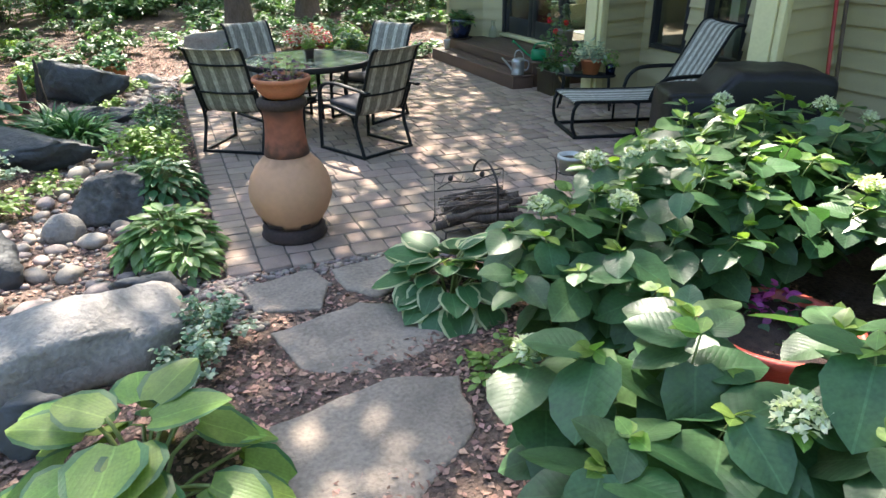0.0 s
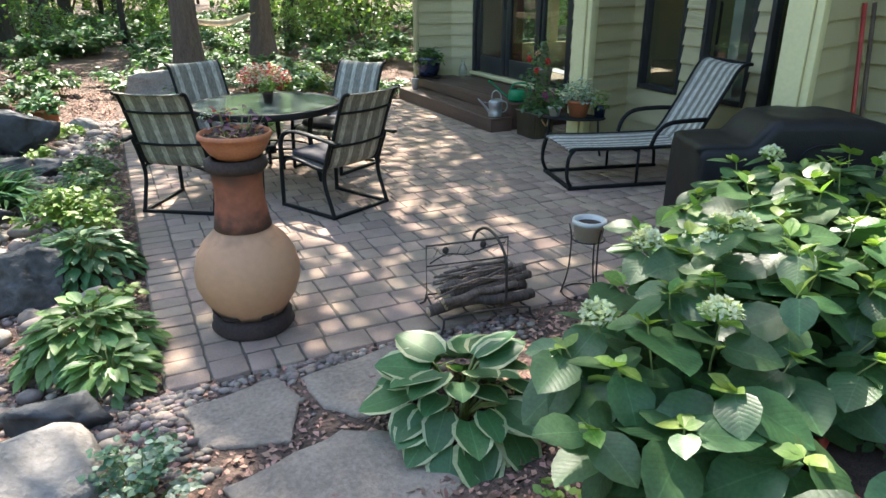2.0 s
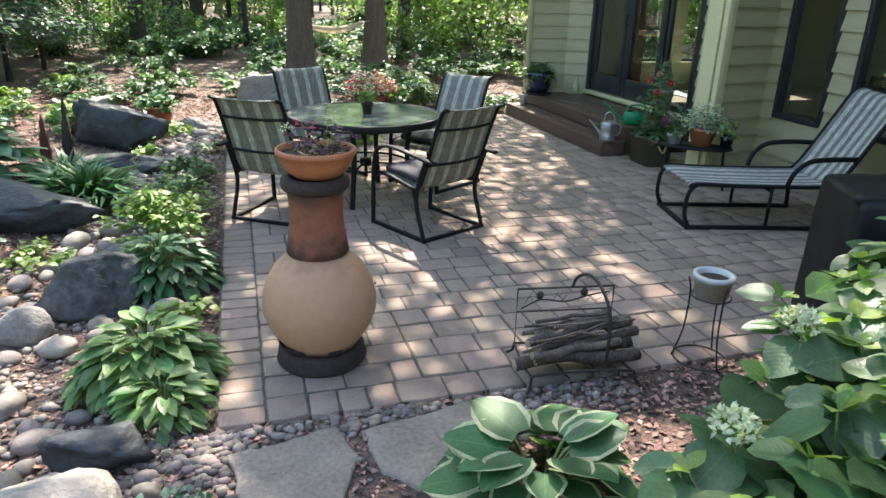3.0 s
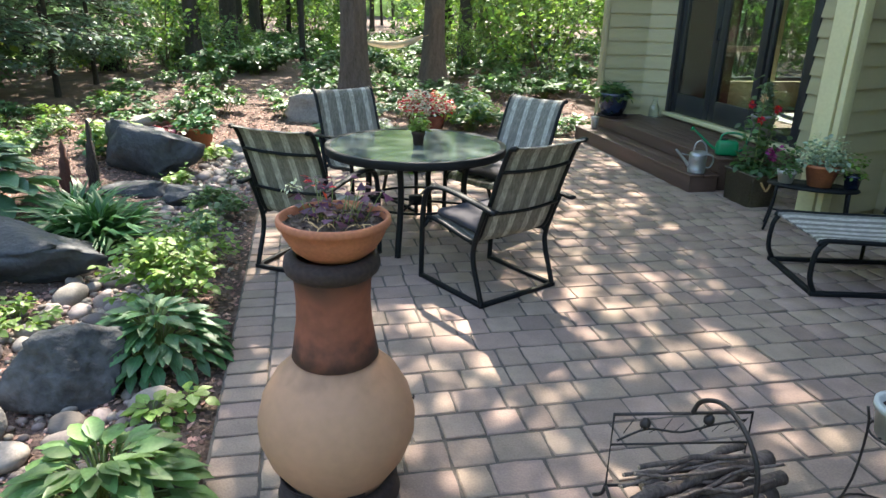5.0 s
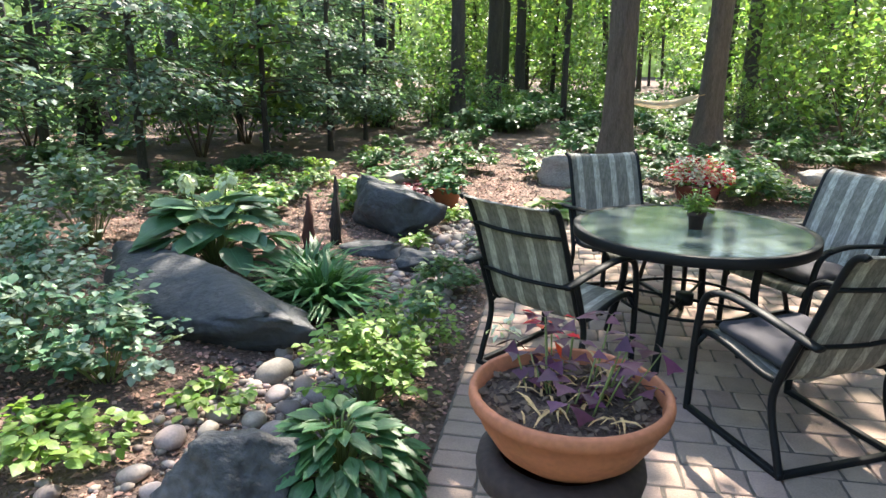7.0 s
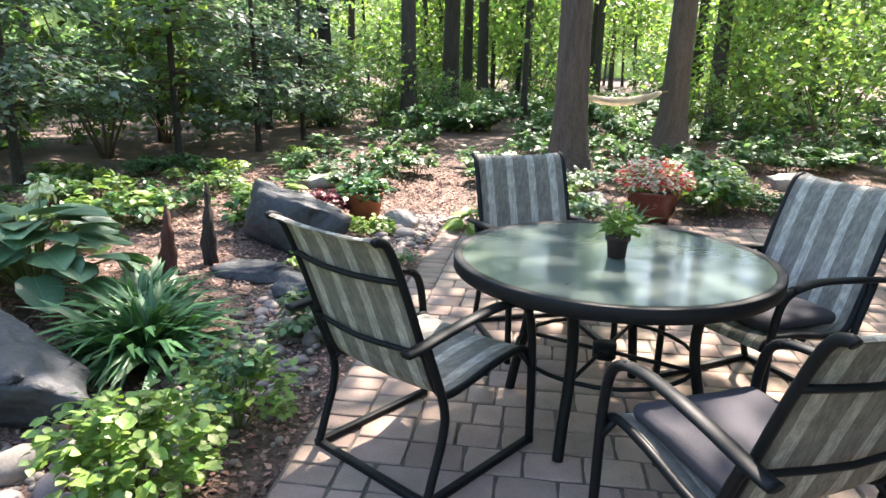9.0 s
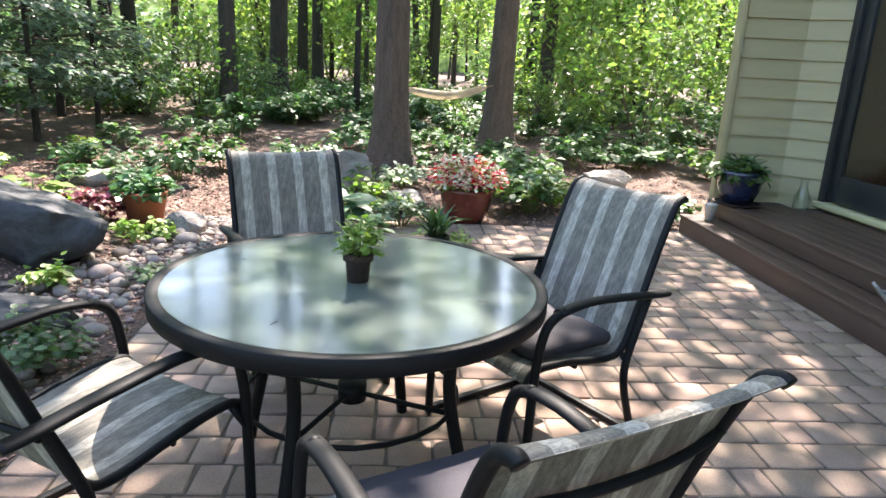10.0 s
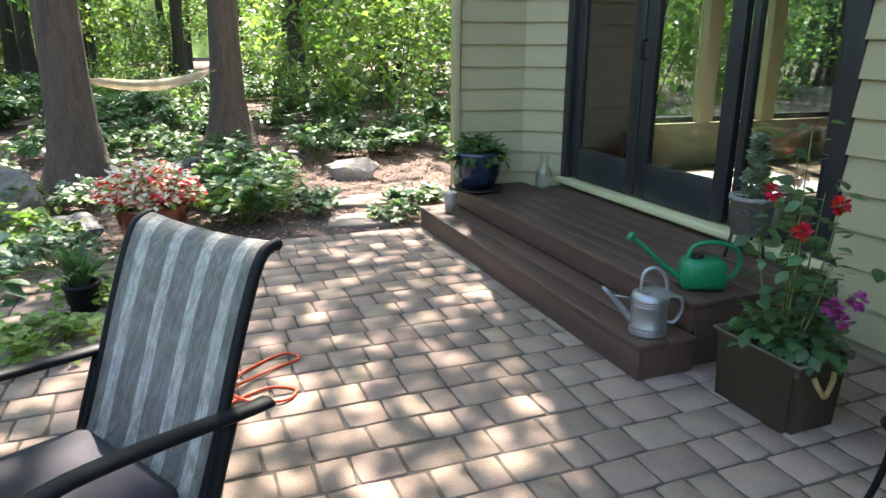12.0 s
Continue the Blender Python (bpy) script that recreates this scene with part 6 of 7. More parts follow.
def make_cobbles():
    """The dry creek: single cobbles where one can count them, a bed of small gravel below."""
    rng = random.Random(21)
    kinds = []
    for k in range(6):
        me = bpy.data.meshes.new("cobble")
        bm = rock_mesh(1, rng.uniform(0.65, 0.9), rng.uniform(0.45, 0.65), 70 + k, 0.1, 3, 5)
        bm.to_mesh(me)
        bm.free()
        me.materials.append(M_COBBLE)
        me.polygons.foreach_set("use_smooth", np.ones(len(me.polygons), bool))
        kinds.append(me)
    line = [(-4.55, -4.55), (-4.85, -3.8), (-4.85, -3.0), (-4.85, -2.2), (-4.75, -1.6), (-4.6, -0.9), (-4.55, -0.1), (-4.62, 0.7), (-4.5, 1.4), (-4.2, 2.1), (-3.75, 2.55), (-3.3, 2.9)]
    path = smooth_path([(x, y, 0) for x, y in line], 8)
    placed = []
    tries = 0
    while len(placed) < 290 and tries < 9000:
        tries += 1
        p = rng.choice(path)
        near = p.y < -1.4
        r = min(0.115, max(0.028, rng.lognormvariate(-2.75 if near else -2.95, 0.38)))
        wid = 0.62 if p.y < -2.9 else (0.30 if p.y < 0 else 0.36)
        x, y = p.x + rng.uniform(-wid, wid), p.y + rng.uniform(-0.2, 0.2)
        if x > -4.13 - r and y < 2.6 or any((x - a) ** 2 + (y - b) ** 2 < ((r + c) * 0.82) ** 2 for a, b, c in placed):
            continue
        placed.append((x, y, r))
        ob = new("cobble", rng.choice(kinds))
        ob.matrix_world = pose(x, y, ground_z(x, y) + r * 0.28, rng.uniform(-12, 12), rng.uniform(-12, 12), rng.uniform(0, 360)) @ Matrix.Diagonal((r, r, r, 1))
        tagged(ob, "rounded river cobble in the dry creek bed", "stone", group="dry creek cobbles")
    base = bmesh.new()
    bmesh.ops.create_icosphere(base, subdivisions=1, radius=1.0)
    bv = np.array([v.co for v in base.verts])
    bf = np.array([[v.index for v in f.verts] for f in base.faces])
    base.free()
    n = 2600
    vs, fs = [], []
    for i in range(n):
        p = rng.choice(path)
        wid = 0.75 if p.y < -2.9 else 0.42
        x, y = p.x + rng.gauss(0, wid * 0.5), p.y + rng.uniform(-0.2, 0.2)
        if x > -4.08 and y < 2.9:
            x = -4.08 - rng.uniform(0, 0.6)
        r = rng.uniform(0.012, 0.035)
        q = bv * np.array([r, r * rng.uniform(0.6, 1), r * 0.6])
        a = rng.uniform(0, 6.28)
        q = q @ np.array([[math.cos(a), math.sin(a), 0], [-math.sin(a), math.cos(a), 0], [0, 0, 1]])
        vs.append(q + (x, y, ground_z(x, y) + r * 0.3))
        fs.append(bf + i * len(bv))
    # pebbles round the stepping stones and the patio's near edge
    for i in range(n, n + 900):
        x, y = rng.uniform(-4.1, -2.2), -4.22 - abs(rng.gauss(0, 0.14))
        if rng.random() < 0.4:
            x, y = rng.uniform(-4.35, -3.9), rng.uniform(-4.9, -4.2)
        r = rng.uniform(0.01, 0.03)
        q = bv * np.array([r, r * rng.uniform(0.6, 1), r * 0.6])
        vs.append(q + (x, y, ground_z(x, y) + r * 0.3))
        fs.append(bf + i * len(bv))
    g = link("creek_gravel", fast_mesh("creek_gravel", np.concatenate(vs), np.concatenate(fs)), M_COBBLES)
    tagged(g, "small mixed river gravel between the cobbles", "gravel", kind="stuff")


make_cobbles()


def flagstone(label, pts, seed, thick=0.05, lift=0.02):
    """An irregular flat stone with chipped edges, from a rough outline."""
    cx, cy = sum(p[0] for p in pts) / len(pts), sum(p[1] for p in pts) / len(pts)
    ring = []
    m = len(pts)
    for i in range(m):
        a, b = Vector(pts[i]), Vector(pts[(i + 1) % m])
        for k in range(7):
            q = a.lerp(b, k / 7)
            ring.append(q + Vector((noise.noise((q.x * 9, q.y * 9, seed)), noise.noise((q.x * 9, q.y * 9, seed + 5)))) * 0.022)
    bm = bmesh.new()
    rows = []
    for f, z in ((0.97, -thick), (1.0, -0.012), (0.985, -0.003), (0.94, 0.0), (0.6, 0.002), (0.3, 0.003)):
        rows.append([bm.verts.new(((q.x - cx) * f, (q.y - cy) * f, z + 0.008 * noise.noise((q.x * 4 * f, q.y * 4 * f, seed)))) for q in ring])
    for a, b in zip(rows, rows[1:]):
        for i in range(len(ring)):
            j = (i + 1) % len(ring)
            bm.faces.new((a[i], a[j], b[j], b[i]))
    bm.faces.new(rows[-1])
    bmesh.ops.recalc_face_normals(bm, faces=bm.faces)
    ob = part("stepping_stone", bm, M_FLAG, m=pose(cx, cy, ground_z(cx, cy) + lift))
    return tagged(ob, label, "stepping stone", group="stepping stones")


flagstone("flat grey-tan stepping stone at the patio edge", [(-3.98, -4.40), (-3.56, -4.32), (-3.50, -4.52), (-3.62, -4.80), (-3.93, -4.72)], 1)
flagstone("dark grey stepping stone partly shaded by the hosta", [(-3.46, -4.36), (-2.98, -4.28), (-2.92, -4.66), (-3.30, -4.78), (-3.44, -4.62)], 2)
flagstone("broad cracked grey stepping stone in the mulch", [(-3.90, -4.98), (-3.42, -4.85), (-3.12, -5.00), (-3.05, -5.28), (-3.45, -5.55), (-3.82, -5.35)], 3)
flagstone("large pale stepping stone at the start of the path", [(-4.02, -5.75), (-3.50, -5.60), (-3.22, -5.72), (-3.28, -6.05), (-3.75, -6.42), (-4.05, -6.25)], 4)
flagstone("flat stepping stone beyond the patio", [(-0.75, 3.15), (-0.15, 3.05), (-0.05, 3.45), (-0.60, 3.6)], 5)
flagstone("mossy stepping stone leading to the woods", [(-0.55, 3.75), (-0.05, 3.7), (0.05, 4.1), (-0.45, 4.2)], 6)


# ---- garden plants ----
def hosta(label, x, y, r, h, n, leaf, mat, seed, margin=None, template=T_HEART, group="hostas", lift=0.0, steep=0.55):
    p = thing("hosta", label, "plant", pose(x, y, ground_z(x, y) + lift), group)
    rng = np.random.default_rng(seed)
    u = np.sqrt(rng.uniform(0.02, 1, n))
    a = np.arange(n) * 2.39996 + rng.normal(0, 0.25, n)
    rad = r * u * 0.62
    z = h * (1 - 0.75 * u ** 2) + rng.normal(0, 0.03 * h, n)
    pos = np.stack([np.cos(a) * rad, np.sin(a) * rad, np.maximum(z, 0.02)], -1)
    tilt = steep * 0.7 - (0.25 + steep) * u + rng.normal(0, 0.14, n)
    me = leaf_cloud("leaves", pos, a + rng.normal(0, 0.2, n), tilt, rng.normal(0, 0.18, n), leaf * rng.uniform(0.75, 1.2, n), template)
    ob = link("leaves", me, mat, p)
    if margin:
        inner = margin
        me.materials.append(inner)
        nq = template[1]
        # faces are listed leaf by leaf: first the four-cornered ones cut in two, then the three-cornered ones
        quad = [i for i, f in enumerate(nq) if f[2] != f[3]]
        tri = [i for i, f in enumerate(nq) if f[2] == f[3]]
        edge = np.zeros(len(me.polygons), np.int32)
        q1 = np.array([0 if i in HEART_MARGIN else 1 for i in quad])
        t1 = np.array([0 if i in HEART_MARGIN else 1 for i in tri])
        seq = np.concatenate([np.tile(q1, n), np.tile(q1, n), np.tile(t1, n)])
        edge[:len(seq)] = seq
        me.polygons.foreach_set("material_index", edge)
    bm = bmesh.new()
    for k in range(0, n, 2):
        tube([(0.02 * math.cos(a[k]), 0.02 * math.sin(a[k]), 0), (pos[k][0] * 0.5, pos[k][1] * 0.5, pos[k][2] * 0.75), tuple(pos[k])], 0.005 * leaf / 0.15, 5, bm=bm, smooth=2)
    part("stalk_cluster", bm, M_STEM, p)
    return p


hosta("lime hosta with green-margined ribbed leaves by the path", -4.44, -6.02, 0.52, 0.40, 46, 0.22, L_HOSTA, 101, margin=L_LIME, template=T_EDGED)
hosta("cream-edged variegated hosta beside the stepping stones", -2.96, -4.98, 0.46, 0.30, 54, 0.185, L_CREAM, 102, margin=L_HOSTA, template=T_EDGED, steep=1.1)
hosta("dense green hosta clump at the patio edge", -4.36, -2.60, 0.44, 0.28, 250, 0.12, L_HOSTA, 103, template=T_LANCE)
hosta("light green leafy clump at the patio edge", -4.32, -3.72, 0.42, 0.28, 280, 0.125, L_LEAFY, 104, template=T_LANCE)
hosta("light green leafy clump at the patio edge", -4.24, -4.02, 0.26, 0.18, 90, 0.11, L_LEAFY, 105, template=T_LANCE)
hosta("tiny pale green plantlet by the pavers", -4.28, -3.16, 0.15, 0.10, 34, 0.07, L_LIME, 106, template=T_OVAL)
hosta("tiny pale green plantlet by the pavers", -4.15, -3.05, 0.12, 0.08, 20, 0.07, L_LIME, 107, template=T_OVAL)
big = hosta("big blue-green hosta with white flower spikes", -6.1, -0.30, 0.82, 0.54, 72, 0.25, L_HOSTAB, 108)
for k, (fx, fy) in enumerate([(-0.1, -0.15), (0.12, 0.02)]):
    part("flower_stalk", tube([(fx * 0.5, fy * 0.5, 0.2), (fx, fy, 0.74)], 0.006, 5), M_STEM, big)
    foliage(big, 60, (fx, fy, 0.64), (0.06, 0.06, 0.13), 0.055, P_CREAM, 120 + k, T_OVAL, "flower_spike", up=-0.4, label="white bell flowers")
hosta("low green hosta by the creek", -5.8, 2.7, 0.5, 0.28, 50, 0.15, L_LIME, 109, template=T_OVAL)
hosta("pale yellow hosta beside the cobbles", -3.70, 2.35, 0.30, 0.22, 26, 0.18, L_LIME, 110)
hosta("broad blue-green hosta behind the chair", -3.25, 2.75, 0.40, 0.28, 30, 0.22, L_HOSTAB, 111)
hosta("green hosta at the end of the patio", -2.95, 2.2, 0.3, 0.2, 34, 0.13, L_HOSTA, 112, template=T_OVAL)


def daylily(label, x, y, r, n, seed, mat, name="daylily"):
    p = thing(name, label, "plant", pose(x, y, ground_z(x, y)))
    rng = np.random.default_rng(seed)
    a = rng.uniform(0, 6.28, n)
    rad = rng.uniform(0, r * 0.35, n)
    me = leaf_cloud("foliage", np.stack([np.cos(a) * rad, np.sin(a) * rad, 0 * a], -1), a + rng.normal(0, .4, n), rng.uniform(0.12, 0.85, n), rng.normal(0, .3, n), rng.uniform(0.7, 1.2, n) * r, T_BLADE)
    link("outer_foliage", me, mat, p)
    m = n // 2
    a = rng.uniform(0, 6.28, m)
    link("inner_foliage", leaf_cloud("inner_foliage", np.stack([np.cos(a) * r * 0.1, np.sin(a) * r * 0.1, 0 * a], -1), a, rng.uniform(0.8, 1.35, m), rng.normal(0, .3, m), rng.uniform(0.6, 1.0, m) * r, T_BLADE), mat, p)
    return p


daylily("clump of arching green daylily blades", -5.08, -0.80, 0.45, 220, 131, L_HOSTA)
daylily("clump of arching green daylily blades", -5.30, -0.48, 0.40, 140, 132, L_HOSTA)


def mound(name, label, x, y, r, h, n, leaf, mat, seed, group="garden perennials", template=T_OVAL, mat2=None, category="plant", stems=True):
    """A leafy perennial: leaves in sprays on thin stems."""
    p = thing(name, label, category, pose(x, y, ground_z(x, y)), group)
    rng = np.random.default_rng(seed)
    sprays = max(6, n // 22)
    pos, az = [], []
    for k in range(sprays):
        a = k * 2.4 + rng.normal(0, 0.3)
        u = math.sqrt(rng.uniform(0.02, 1))
        tip = Vector((math.cos(a) * r * u, math.sin(a) * r * u, h * (1.05 - 0.55 * u * u) * rng.uniform(0.75, 1.1)))
        mid = Vector((tip.x * 0.45, tip.y * 0.45, tip.z * 0.65))
        if stems:
            part("stem", tube([(tip.x * 0.1, tip.y * 0.1, -0.02), mid, tip], 0.004, 4, r2=0.0015, smooth=2), M_STEM, p)
        m = n // sprays
        t = rng.uniform(0.35, 1.02, m)
        for q in t:
            c = mid.lerp(tip, (q - 0.35) / 0.67)
            pos.append(np.array(c) + rng.normal(0, leaf * 0.55, 3) * (1, 1, 0.5))
            az.append(a + rng.normal(0, 1.1))
    pos, az = np.array(pos), np.array(az)
    pos[:, 2] = np.maximum(pos[:, 2], 0.01)
    k = len(pos)
    half = k if mat2 is None else int(k * 0.6)
    link("leaves", leaf_cloud("leaves", pos[:half], az[:half], rng.normal(-0.1, 0.3, half), rng.normal(0, .3, half), rng.uniform(.7, 1.25, half) * leaf, template), mat, p)
    if mat2:
        link("new_growth", leaf_cloud("new_growth", pos[half:] + (0, 0, 0.01), az[half:], rng.normal(0, 0.3, k - half), rng.normal(0, .3, k - half), rng.uniform(.7, 1.25, k - half) * leaf, template), mat2, p)
    return p


mound("astilbe", "feathery light green astilbe beside the creek", -4.45, -1.92, 0.36, 0.42, 1000, 0.048, L_LIME, 141, mat2=L_LIME)
mound("astilbe", "feathery light green astilbe beside the creek", -4.35, -1.35, 0.30, 0.36, 640, 0.046, L_LIME, 142, mat2=L_HOSTA)
mound("meadow_rue", "pale grey-green lacy plant by the path", -4.15, -4.95, 0.20, 0.26, 420, 0.035, L_SILVER, 143, mat2=L_HOSTAB)
mound("meadow_rue", "pale grey-green lacy plant by the path", -4.25, -5.25, 0.18, 0.22, 300, 0.035, L_SILVER, 144, mat2=L_HOSTAB)
mound("fern_clump", "dark feathery clump near the chairs", -4.35, -0.3, 0.30, 0.26, 420, 0.055, L_SHRUB, 145)
mound("bushy_perennial", "bushy blue-green perennial with pale leaf tips", -6.25, -2.05, 0.70, 0.55, 1500, 0.055, L_HOSTAB, 146, mat2=L_SILVER)
mound("bushy_perennial", "bushy blue-green perennial with pale leaf tips", -6.9, -1.3, 0.6, 0.6, 1100, 0.055, L_HOSTAB, 147, mat2=L_SILVER)
mound("bushy_perennial", "bushy blue-green perennial with pale leaf tips", -5.72, -2.12, 0.42, 0.36, 800, 0.05, L_HOSTAB, 246, mat2=L_SILVER)
mound("white_phlox", "tall bright-leaved perennial with pale tips", -7.3, -0.1, 0.55, 0.85, 1100, 0.065, L_SHRUB, 148, mat2=L_SILVER)
mound("lime_geranium", "low yellow-green perennial in the mulch", -5.55, -2.75, 0.36, 0.18, 360, 0.06, L_LIME, 149)
mound("lime_geranium", "low yellow-green perennial in the mulch", -5.15, -2.15, 0.2, 0.14, 160, 0.05, L_LIME, 150)
mound("small_perennial", "small bright green plant by the dark boulder", -4.82, 0.95, 0.16, 0.16, 150, 0.06, L_LIME, 151)
mound("coleus", "maroon-leaved coleus mound by the creek", -5.25, 2.62, 0.30, 0.26, 420, 0.065, L_MAROON, 152)
mound("bleeding_heart", "light green leafy perennial behind the boulder", -5.75, 2.0, 0.38, 0.32, 420, 0.08, L_LIME, 153, mat2=L_HOSTA)
mound("bleeding_heart", "light green leafy perennial in the woodland bed", -6.7, 1.5, 0.5, 0.34, 500, 0.08, L_HOSTA, 154, mat2=L_LIME)
mound("yellow_bush", "yellow-green bushy perennial at the patio end", -1.35, 3.45, 0.42, 0.40, 560, 0.085, L_LIME, 155, mat2=L_HOSTA)
mound("ground_cover", "low spreading dark green ground cover", -0.75, 3.75, 0.35, 0.2, 420, 0.06, L_HOSTA, 156)
mound("ground_cover", "low spreading dark green ground cover", -0.12, 3.25, 0.26, 0.16, 300, 0.06, L_SHRUB, 157)
mound("white_edged_perennial", "white-flecked leafy perennial at the patio end", -2.65, 2.75, 0.32, 0.30, 520, 0.05, L_SILVER, 158, mat2=L_HOSTA)
mound("white_edged_perennial", "silvery low perennial under the big tree", -2.65, 4.55, 0.35, 0.26, 480, 0.05, L_SILVER, 159)
mound("ground_cover", "light green low plants beside the pavers", -2.35, 2.0, 0.28, 0.16, 320, 0.06, L_LIME, 160)
mound("ground_cover", "light green low plants beside the pavers", -2.55, 1.3, 0.30, 0.18, 320, 0.06, L_LIME, 161)
mound("ground_cover", "leafy green ground cover under the trees", -3.0, 3.35, 0.4, 0.3, 420, 0.09, L_LIME, 162)
mound("small_perennial", "small green seedling among the cobbles", -4.2, 1.0, 0.2, 0.16, 140, 0.05, L_SHRUB, 163)
mound("small_perennial", "low leafy sprig beside the stepping stone", -3.00, -5.80, 0.25, 0.12, 260, 0.04, L_LIME, 164)
mound("small_perennial", "green leafy plants below the boulder", -4.72, 2.15, 0.26, 0.15, 240, 0.06, L_LIME, 165)

WILD = [mound("woodland_herb", "low leafy woodland plants in the mulch", -6.2, 4.6, 0.5, 0.28, 330, 0.09, L_HOSTA, 170, "woodland herbs", mat2=L_SHRUB, stems=False),
        mound("woodland_herb", "low leafy woodland plants in the mulch", -3.9, 5.6, 0.55, 0.32, 330, 0.09, L_SHRUB, 171, "woodland herbs", mat2=L_HOSTA, stems=False)]
rw = random.Random(33)
cnt = 0
while cnt < 190:
    x, y = rw.uniform(-14, 6), rw.uniform(-3, 19)
    if (-6.9 < x < 2 and y < 3.9) or (x > 0.2 and y < 4.5) or (x > -7.5 and y < 0.4):
        continue
    if x < -3.2 and y < 8.5 and rw.random() < 0.65:
        continue
    if abs(x + 2.88) < 0.7 and abs(y - 5.45) < 0.9:
        continue
    c = copy_thing(WILD[cnt % 2], pose(x, y, ground_z(x, y), 0, 0, rw.uniform(0, 360)))
    s = rw.uniform(0.6, 1.25) * (1 + 0.05 * max(0, y - 6))
    c.scale = (s, s, s * rw.uniform(0.7, 1.3))
    cnt += 1

mound("leafy_clump", "arching green leafy clump beside the step", 0.24, 3.73, 0.26, 0.20, 220, 0.08, L_SHRUB, 310, mat2=L_HOSTA)
# low woodland plants between the boulders and the trees
COVER = [mound("low_perennial", "low green leafy woodland plant in the mulch", -3.9, 4.6, 0.34, 0.24, 260, 0.075, L_SHRUB, 301, group="woodland ground cover", mat2=L_HOSTA),
         mound("low_perennial", "low pale green woodland plant in the mulch", -0.9, 5.2, 0.32, 0.22, 280, 0.06, L_LIME, 302, group="woodland ground cover", mat2=L_SHRUB),
         mound("low_perennial", "low grey-green woodland plant in the mulch", -2.2, 4.5, 0.30, 0.26, 300, 0.05, L_HOSTAB, 303, group="woodland ground cover", mat2=L_SILVER)]
rg = random.Random(77)
cnt = 0
while cnt < 64:
    x, y = rg.uniform(-8.0, 2.6), rg.uniform(3.5, 9.6)
    if y < 4.2 and x > -6.2 or -1.0 < x < 0.6 and y < 5.6 or math.hypot(x + 2.88, y - 5.45) < 0.6 or math.hypot(x + 1.2, y - 7.2) < 0.55 or x > 1.2 and y < 4.6:
        continue
    if x < -3.4 and y < 7.5 and rg.random() < 0.6:
        continue
    c = copy_thing(COVER[0 if cnt % 2 else rg.randrange(3)], pose(x, y, ground_z(x, y), 0, 0, rg.uniform(0, 360)))
    k = rg.uniform(0.7, 1.6)
    c.scale = (k, k, k * rg.uniform(0.8, 1.3))
    cnt += 1
while cnt < 84:
    x, y = rg.uniform(-8.2, -6.4), rg.uniform(-0.5, 4.0)
    c = copy_thing(COVER[rg.randrange(2)], pose(x, y, ground_z(x, y), 0, 0, rg.uniform(0, 360)))
    k = rg.uniform(0.6, 1.2)
    c.scale = (k, k, k)
    cnt += 1

# pots in the beds
rp = potted("flower_pot", "glazed red-brown pot brimming with red and white flowers", pose(-2.04, 3.08, ground_z(-2.04, 3.08)), [(0, 0), (0.16, 0), (0.21, 0.10), (0.25, 0.26), (0.27, 0.30), (0.28, 0.33), (0.265, 0.34), (0.25, 0.30)], M_REDGLAZE, 0.25, 0.30)
foliage(rp, 260, (0, 0, 0.34), (0.36, 0.34, 0.28), 0.06, L_LIME, 181, T_OVAL)
foliage(rp, 1000, (0, 0, 0.37), (0.38, 0.36, 0.27), 0.05, P_WHITE, 182, T_OVAL, "white_bloom", flat=0.2)
foliage(rp, 620, (0, 0, 0.37), (0.40, 0.38, 0.28), 0.05, P_RED, 183, T_OVAL, "red_bloom", flat=0.2)
foliage(rp, 260, (0, 0, 0.37), (0.39, 0.37, 0.28), 0.045, P_PINK, 184, T_OVAL, "pink_bloom", flat=0.2)
fp = potted("flower_pot", "terracotta pot of green leaves in the mulch bed", pose(-4.88, 2.72, ground_z(-4.88, 2.72)), hollow_pot(0.14, 0.19, 0.28), M_TERRA, 0.17, 0.24)
foliage(fp, 300, (0, 0, 0.25), (0.26, 0.26, 0.20), 0.09, L_HOSTA, 186, T_OVAL)
dp = potted("nursery_pot", "black nursery pot with spiky dark leaves", pose(-2.38, 1.82, ground_z(-2.38, 1.82)), hollow_pot(0.07, 0.09, 0.18), M_COVER, 0.08, 0.15)
rg = np.random.default_rng(187)
aa = rg.uniform(0, 6.28, 60)
link("foliage", leaf_cloud("foliage", np.stack([np.cos(aa) * 0.02, np.sin(aa) * 0.02, np.full(60, 0.15)], -1), aa, rg.uniform(0.4, 1.3, 60), rg.normal(0, .3, 60), rg.uniform(0.2, 0.36, 60), T_BLADE), L_SHRUB, dp)

# weathered posts in the bed
for x, y, h, lb in ((-5.62, 0.38, 0.50, "weathered red-brown wooden stump standing in the bed"), (-5.50, 0.72, 0.62, "slim dark driftwood stump in the bed")):
    bm = lathe([(0, 0), (0.050, 0), (0.036, h * 0.15), (0.042, h * 0.3), (0.030, h * 0.45), (0.034, h * 0.6), (0.020, h * 0.72), (0.024, h * 0.84), (0.012, h * 0.94), (0.007, h), (0, h + 0.004)], 14, wob=1.3)
    ob = part("wooden_stump", bm, M_RUST if h < 0.6 else M_BARKFAR, m=pose(x, y, ground_z(x, y) - 0.01))
    tagged(ob, lb, "stump")

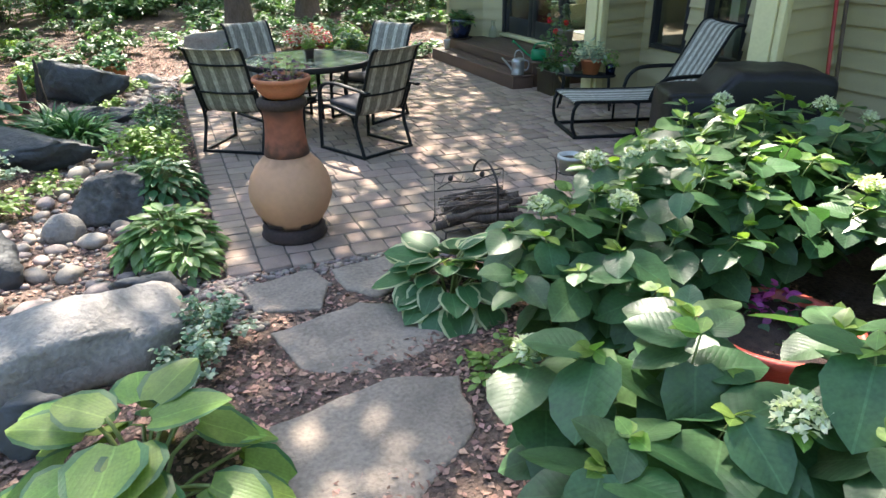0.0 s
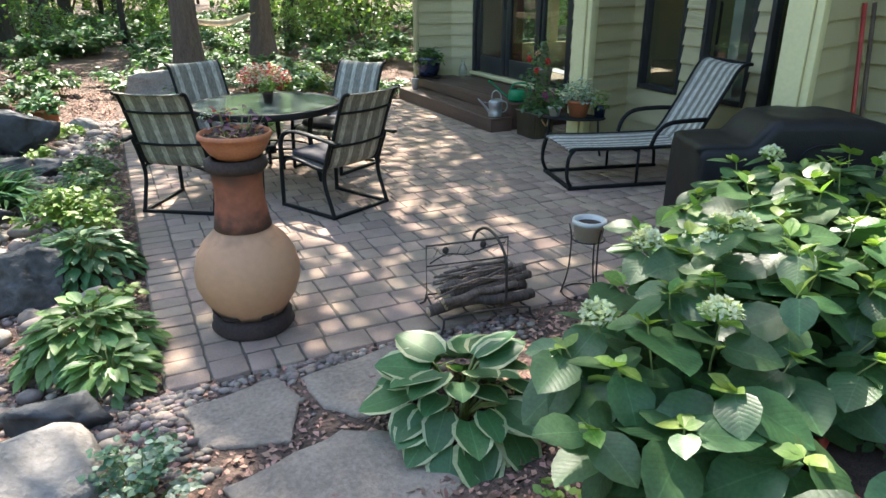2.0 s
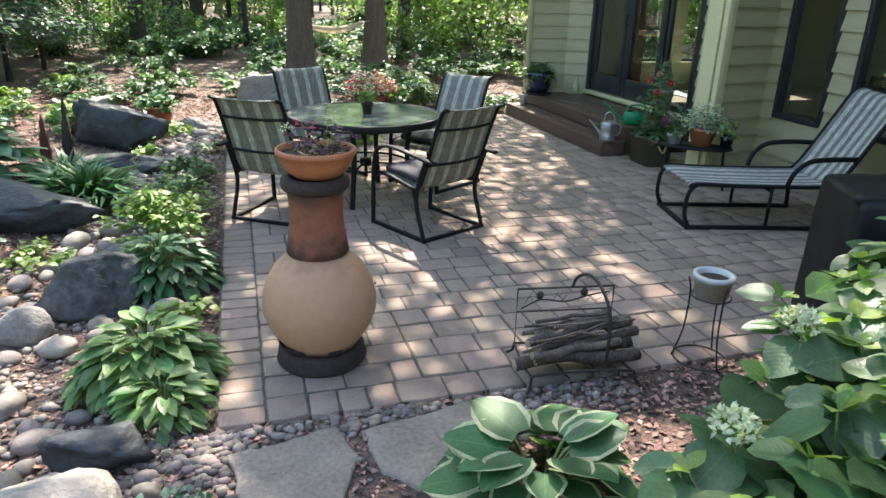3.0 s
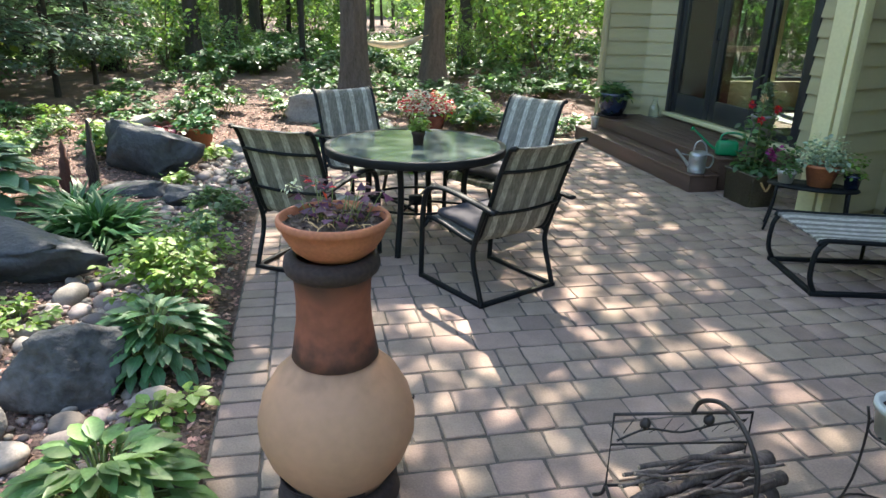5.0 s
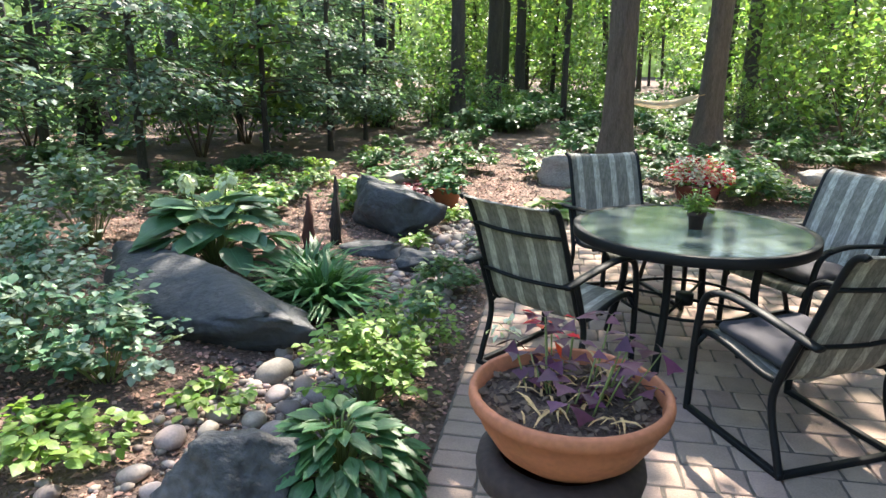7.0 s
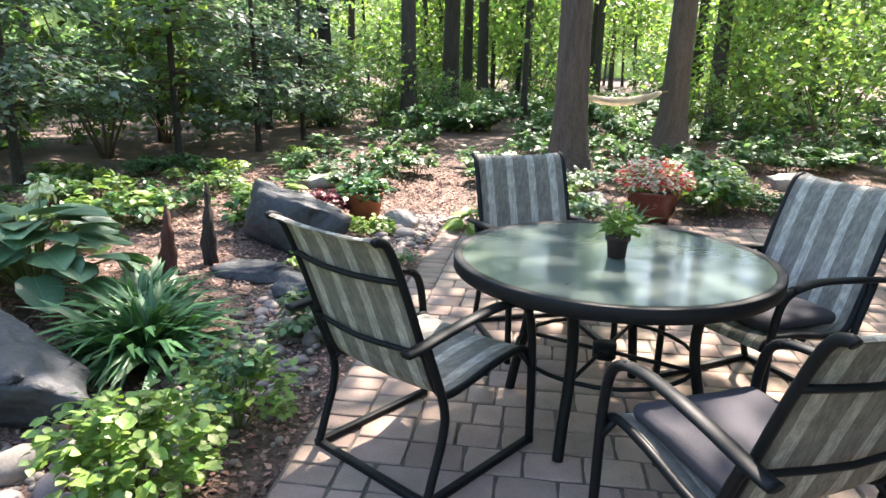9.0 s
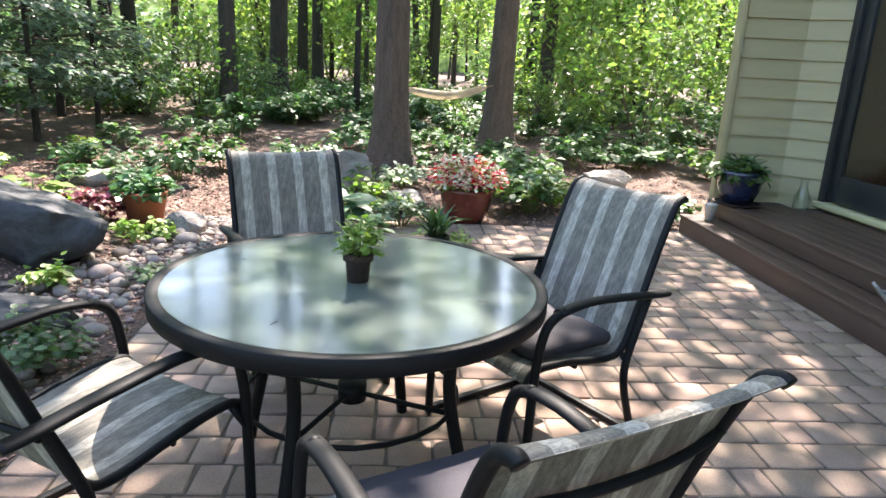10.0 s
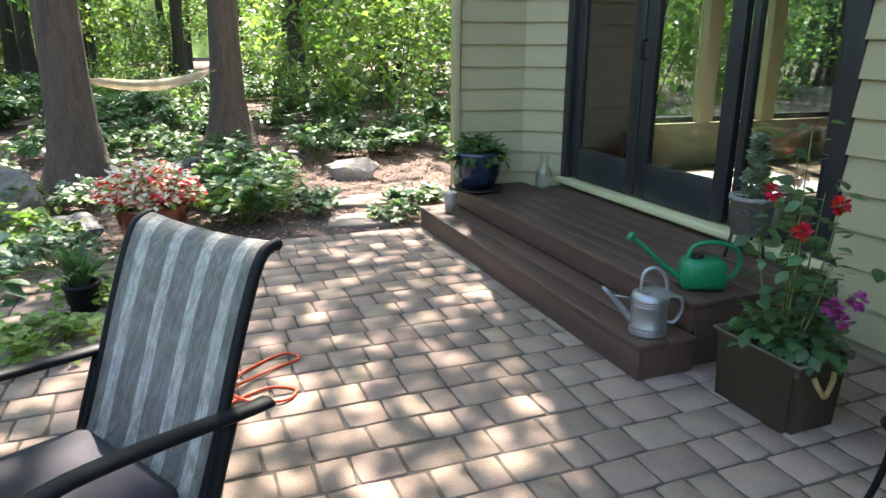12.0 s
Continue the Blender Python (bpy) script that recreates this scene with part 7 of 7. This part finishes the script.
# hammock between the two large trees
hm = thing("hammock", "tan canvas hammock hung between two trees", "hammock", pose(0, 0, 0))
bm = bmesh.new()
rows = []
A, B = Vector((-2.62, 5.76, 1.10)), Vector((-1.42, 6.98, 1.14))
for i in range(17):
    t = i / 16
    c = A.lerp(B, t) - Vector((0, 0, 0.10 * math.sin(math.pi * t)))
    w = 0.022 + 0.04 * math.sin(math.pi * t) ** 0.4
    rows.append([bm.verts.new(c + Vector((0.7, -0.7, 0)) * 0.5 * w * (1 - q * q) + Vector((0, 0, w * q))) for q in (-1, -0.5, 0, 0.5, 1)])
for a, b in zip(rows, rows[1:]):
    for k in range(4):
        bm.faces.new((a[k], a[k + 1], b[k + 1], b[k]))
bmesh.ops.solidify(bm, geom=bm.faces[:], thickness=0.012)
part("canvas", bm, M_CANVAS, hm)
part("rope", tube([(-2.76, 5.60, 1.14), A], 0.008, 6), M_ROPE, hm)
part("rope", tube([B, (-1.27, 7.08, 1.17)], 0.008, 6), M_ROPE, hm)


# ---- hydrangea bed ----
def hydrangea(x, y, r, h, n, seed, blooms, label, big=1.0):
    p = thing("hydrangea_shrub", label, "shrub", pose(x, y, ground_z(x, y)), "hydrangea bed")
    rng = np.random.default_rng(seed)
    pos, az, tilt, size = [], [], [], []
    stems = max(8, n // 16)
    tips, canes = [], []
    for k in range(stems):
        a = k * 2.4 + rng.normal(0, 0.3)
        u = math.sqrt((k + 0.5) / stems)
        tip = Vector((math.cos(a) * r * u, math.sin(a) * r * u, h * (1.0 - 0.28 * u * u) * rng.uniform(0.85, 1.05)))
        base = Vector((tip.x * 0.25, tip.y * 0.25, -0.03))
        mid = base.lerp(tip, 0.5) + Vector((0, 0, 0.06))
        canes.append(part("stem", tube([base, mid, tip], 0.006, 5, r2=0.003, smooth=2), M_STEM, p))
        tips.append(tip)
        m = n // stems
        for j in range(m):
            q = 1.0 - 0.75 * (j / m) ** 1.1
            c = (mid.lerp(tip, (q - 0.5) * 2) if q > 0.5 else base.lerp(mid, q * 2))
            b = a + j * 1.6 + rng.normal(0, 0.3)
            pos.append(np.array(c) + np.array((math.cos(b), math.sin(b), 0)) * 0.03)
            az.append(b)
            tilt.append(rng.normal(-0.12, 0.25) - 0.75 * (1 - q))
            size.append(big * rng.uniform(0.10, 0.20) * (0.75 if q > 0.97 else 1))
    pos = np.array(pos)
    k = len(pos)
    link("leaves", leaf_cloud("leaves", pos, np.array(az), np.array(tilt), rng.normal(0, 0.25, k), np.array(size), T_HEART), L_HYDR, p)
    t2 = np.array([tuple(t) for t in tips])
    t3 = np.repeat(t2, 4, 0)
    link("young_foliage", leaf_cloud("young_foliage", t3, rng.uniform(0, 6.28, len(t3)), rng.normal(0.5, 0.3, len(t3)), rng.normal(0, .3, len(t3)), rng.uniform(0.05, 0.09, len(t3)), T_OVAL), L_LIME, p)
    for j in rng.choice(stems, blooms, replace=False):
        br = rng.uniform(0.035, 0.06)
        d = rng.normal(size=(190, 3))
        d /= np.linalg.norm(d, axis=1)[:, None]
        d[:, 2] = np.abs(d[:, 2]) * 0.9 - 0.15
        c = np.array(tips[int(j)]) + (0, 0, 0.03)
        me = leaf_cloud("bloom", c + d * br * rng.uniform(0.85, 1.05, (190, 1)), rng.uniform(0, 6.28, 190), rng.normal(0.2, 0.5, 190), rng.normal(0, .5, 190), 0.024, T_RHOMB)
        link("bloom", me, P_CREAM, canes[int(j)], "round creamy white flower head")
    return p


HYDR = "hydrangea with large green leaves and creamy flower heads"
hydrangea(-1.66, -5.44, 0.72, 0.92, 620, 201, 6, HYDR)
hydrangea(-0.95, -5.20, 0.78, 0.92, 560, 202, 5, HYDR)
hydrangea(-3.10, -6.76, 0.42, 0.82, 150, 203, 2, "hydrangea leaning over the path with broad leaves", 1.2)
hydrangea(-1.12, -6.75, 0.74, 0.84, 460, 204, 5, HYDR, 1.1)
hydrangea(-0.15, -6.05, 0.75, 0.90, 400, 205, 4, HYDR)
hydrangea(-2.62, -7.15, 0.46, 0.78, 220, 206, 3, HYDR, 1.15)
hydrangea(-2.62, -5.82, 0.44, 0.76, 210, 207, 2, "young hydrangea filling the edge of the bed", 1.05)
hydrangea(-2.10, -5.60, 0.48, 0.86, 300, 208, 3, HYDR)
hydrangea(-1.32, -4.92, 0.38, 0.86, 200, 209, 1, HYDR)
rr = potted("red_pot", "wide red pot with bark mulch and pink flowers", pose(-2.02, -6.22, ground_z(-2.02, -6.22)), [(0, 0), (0.22, 0), (0.28, 0.20), (0.31, 0.24), (0.325, 0.26), (0.32, 0.285), (0.295, 0.285), (0.28, 0.24)], M_REDRIM, 0.285, 0.245)
foliage(rr, 40, (0.10, 0.12, 0.25), (0.12, 0.12, 0.12), 0.05, P_MAGENTA, 211, T_OVAL, "pink_bloom")
foliage(rr, 60, (0.08, 0.10, 0.24), (0.16, 0.16, 0.10), 0.06, L_HYDR, 212, T_OVAL)

make_patio()
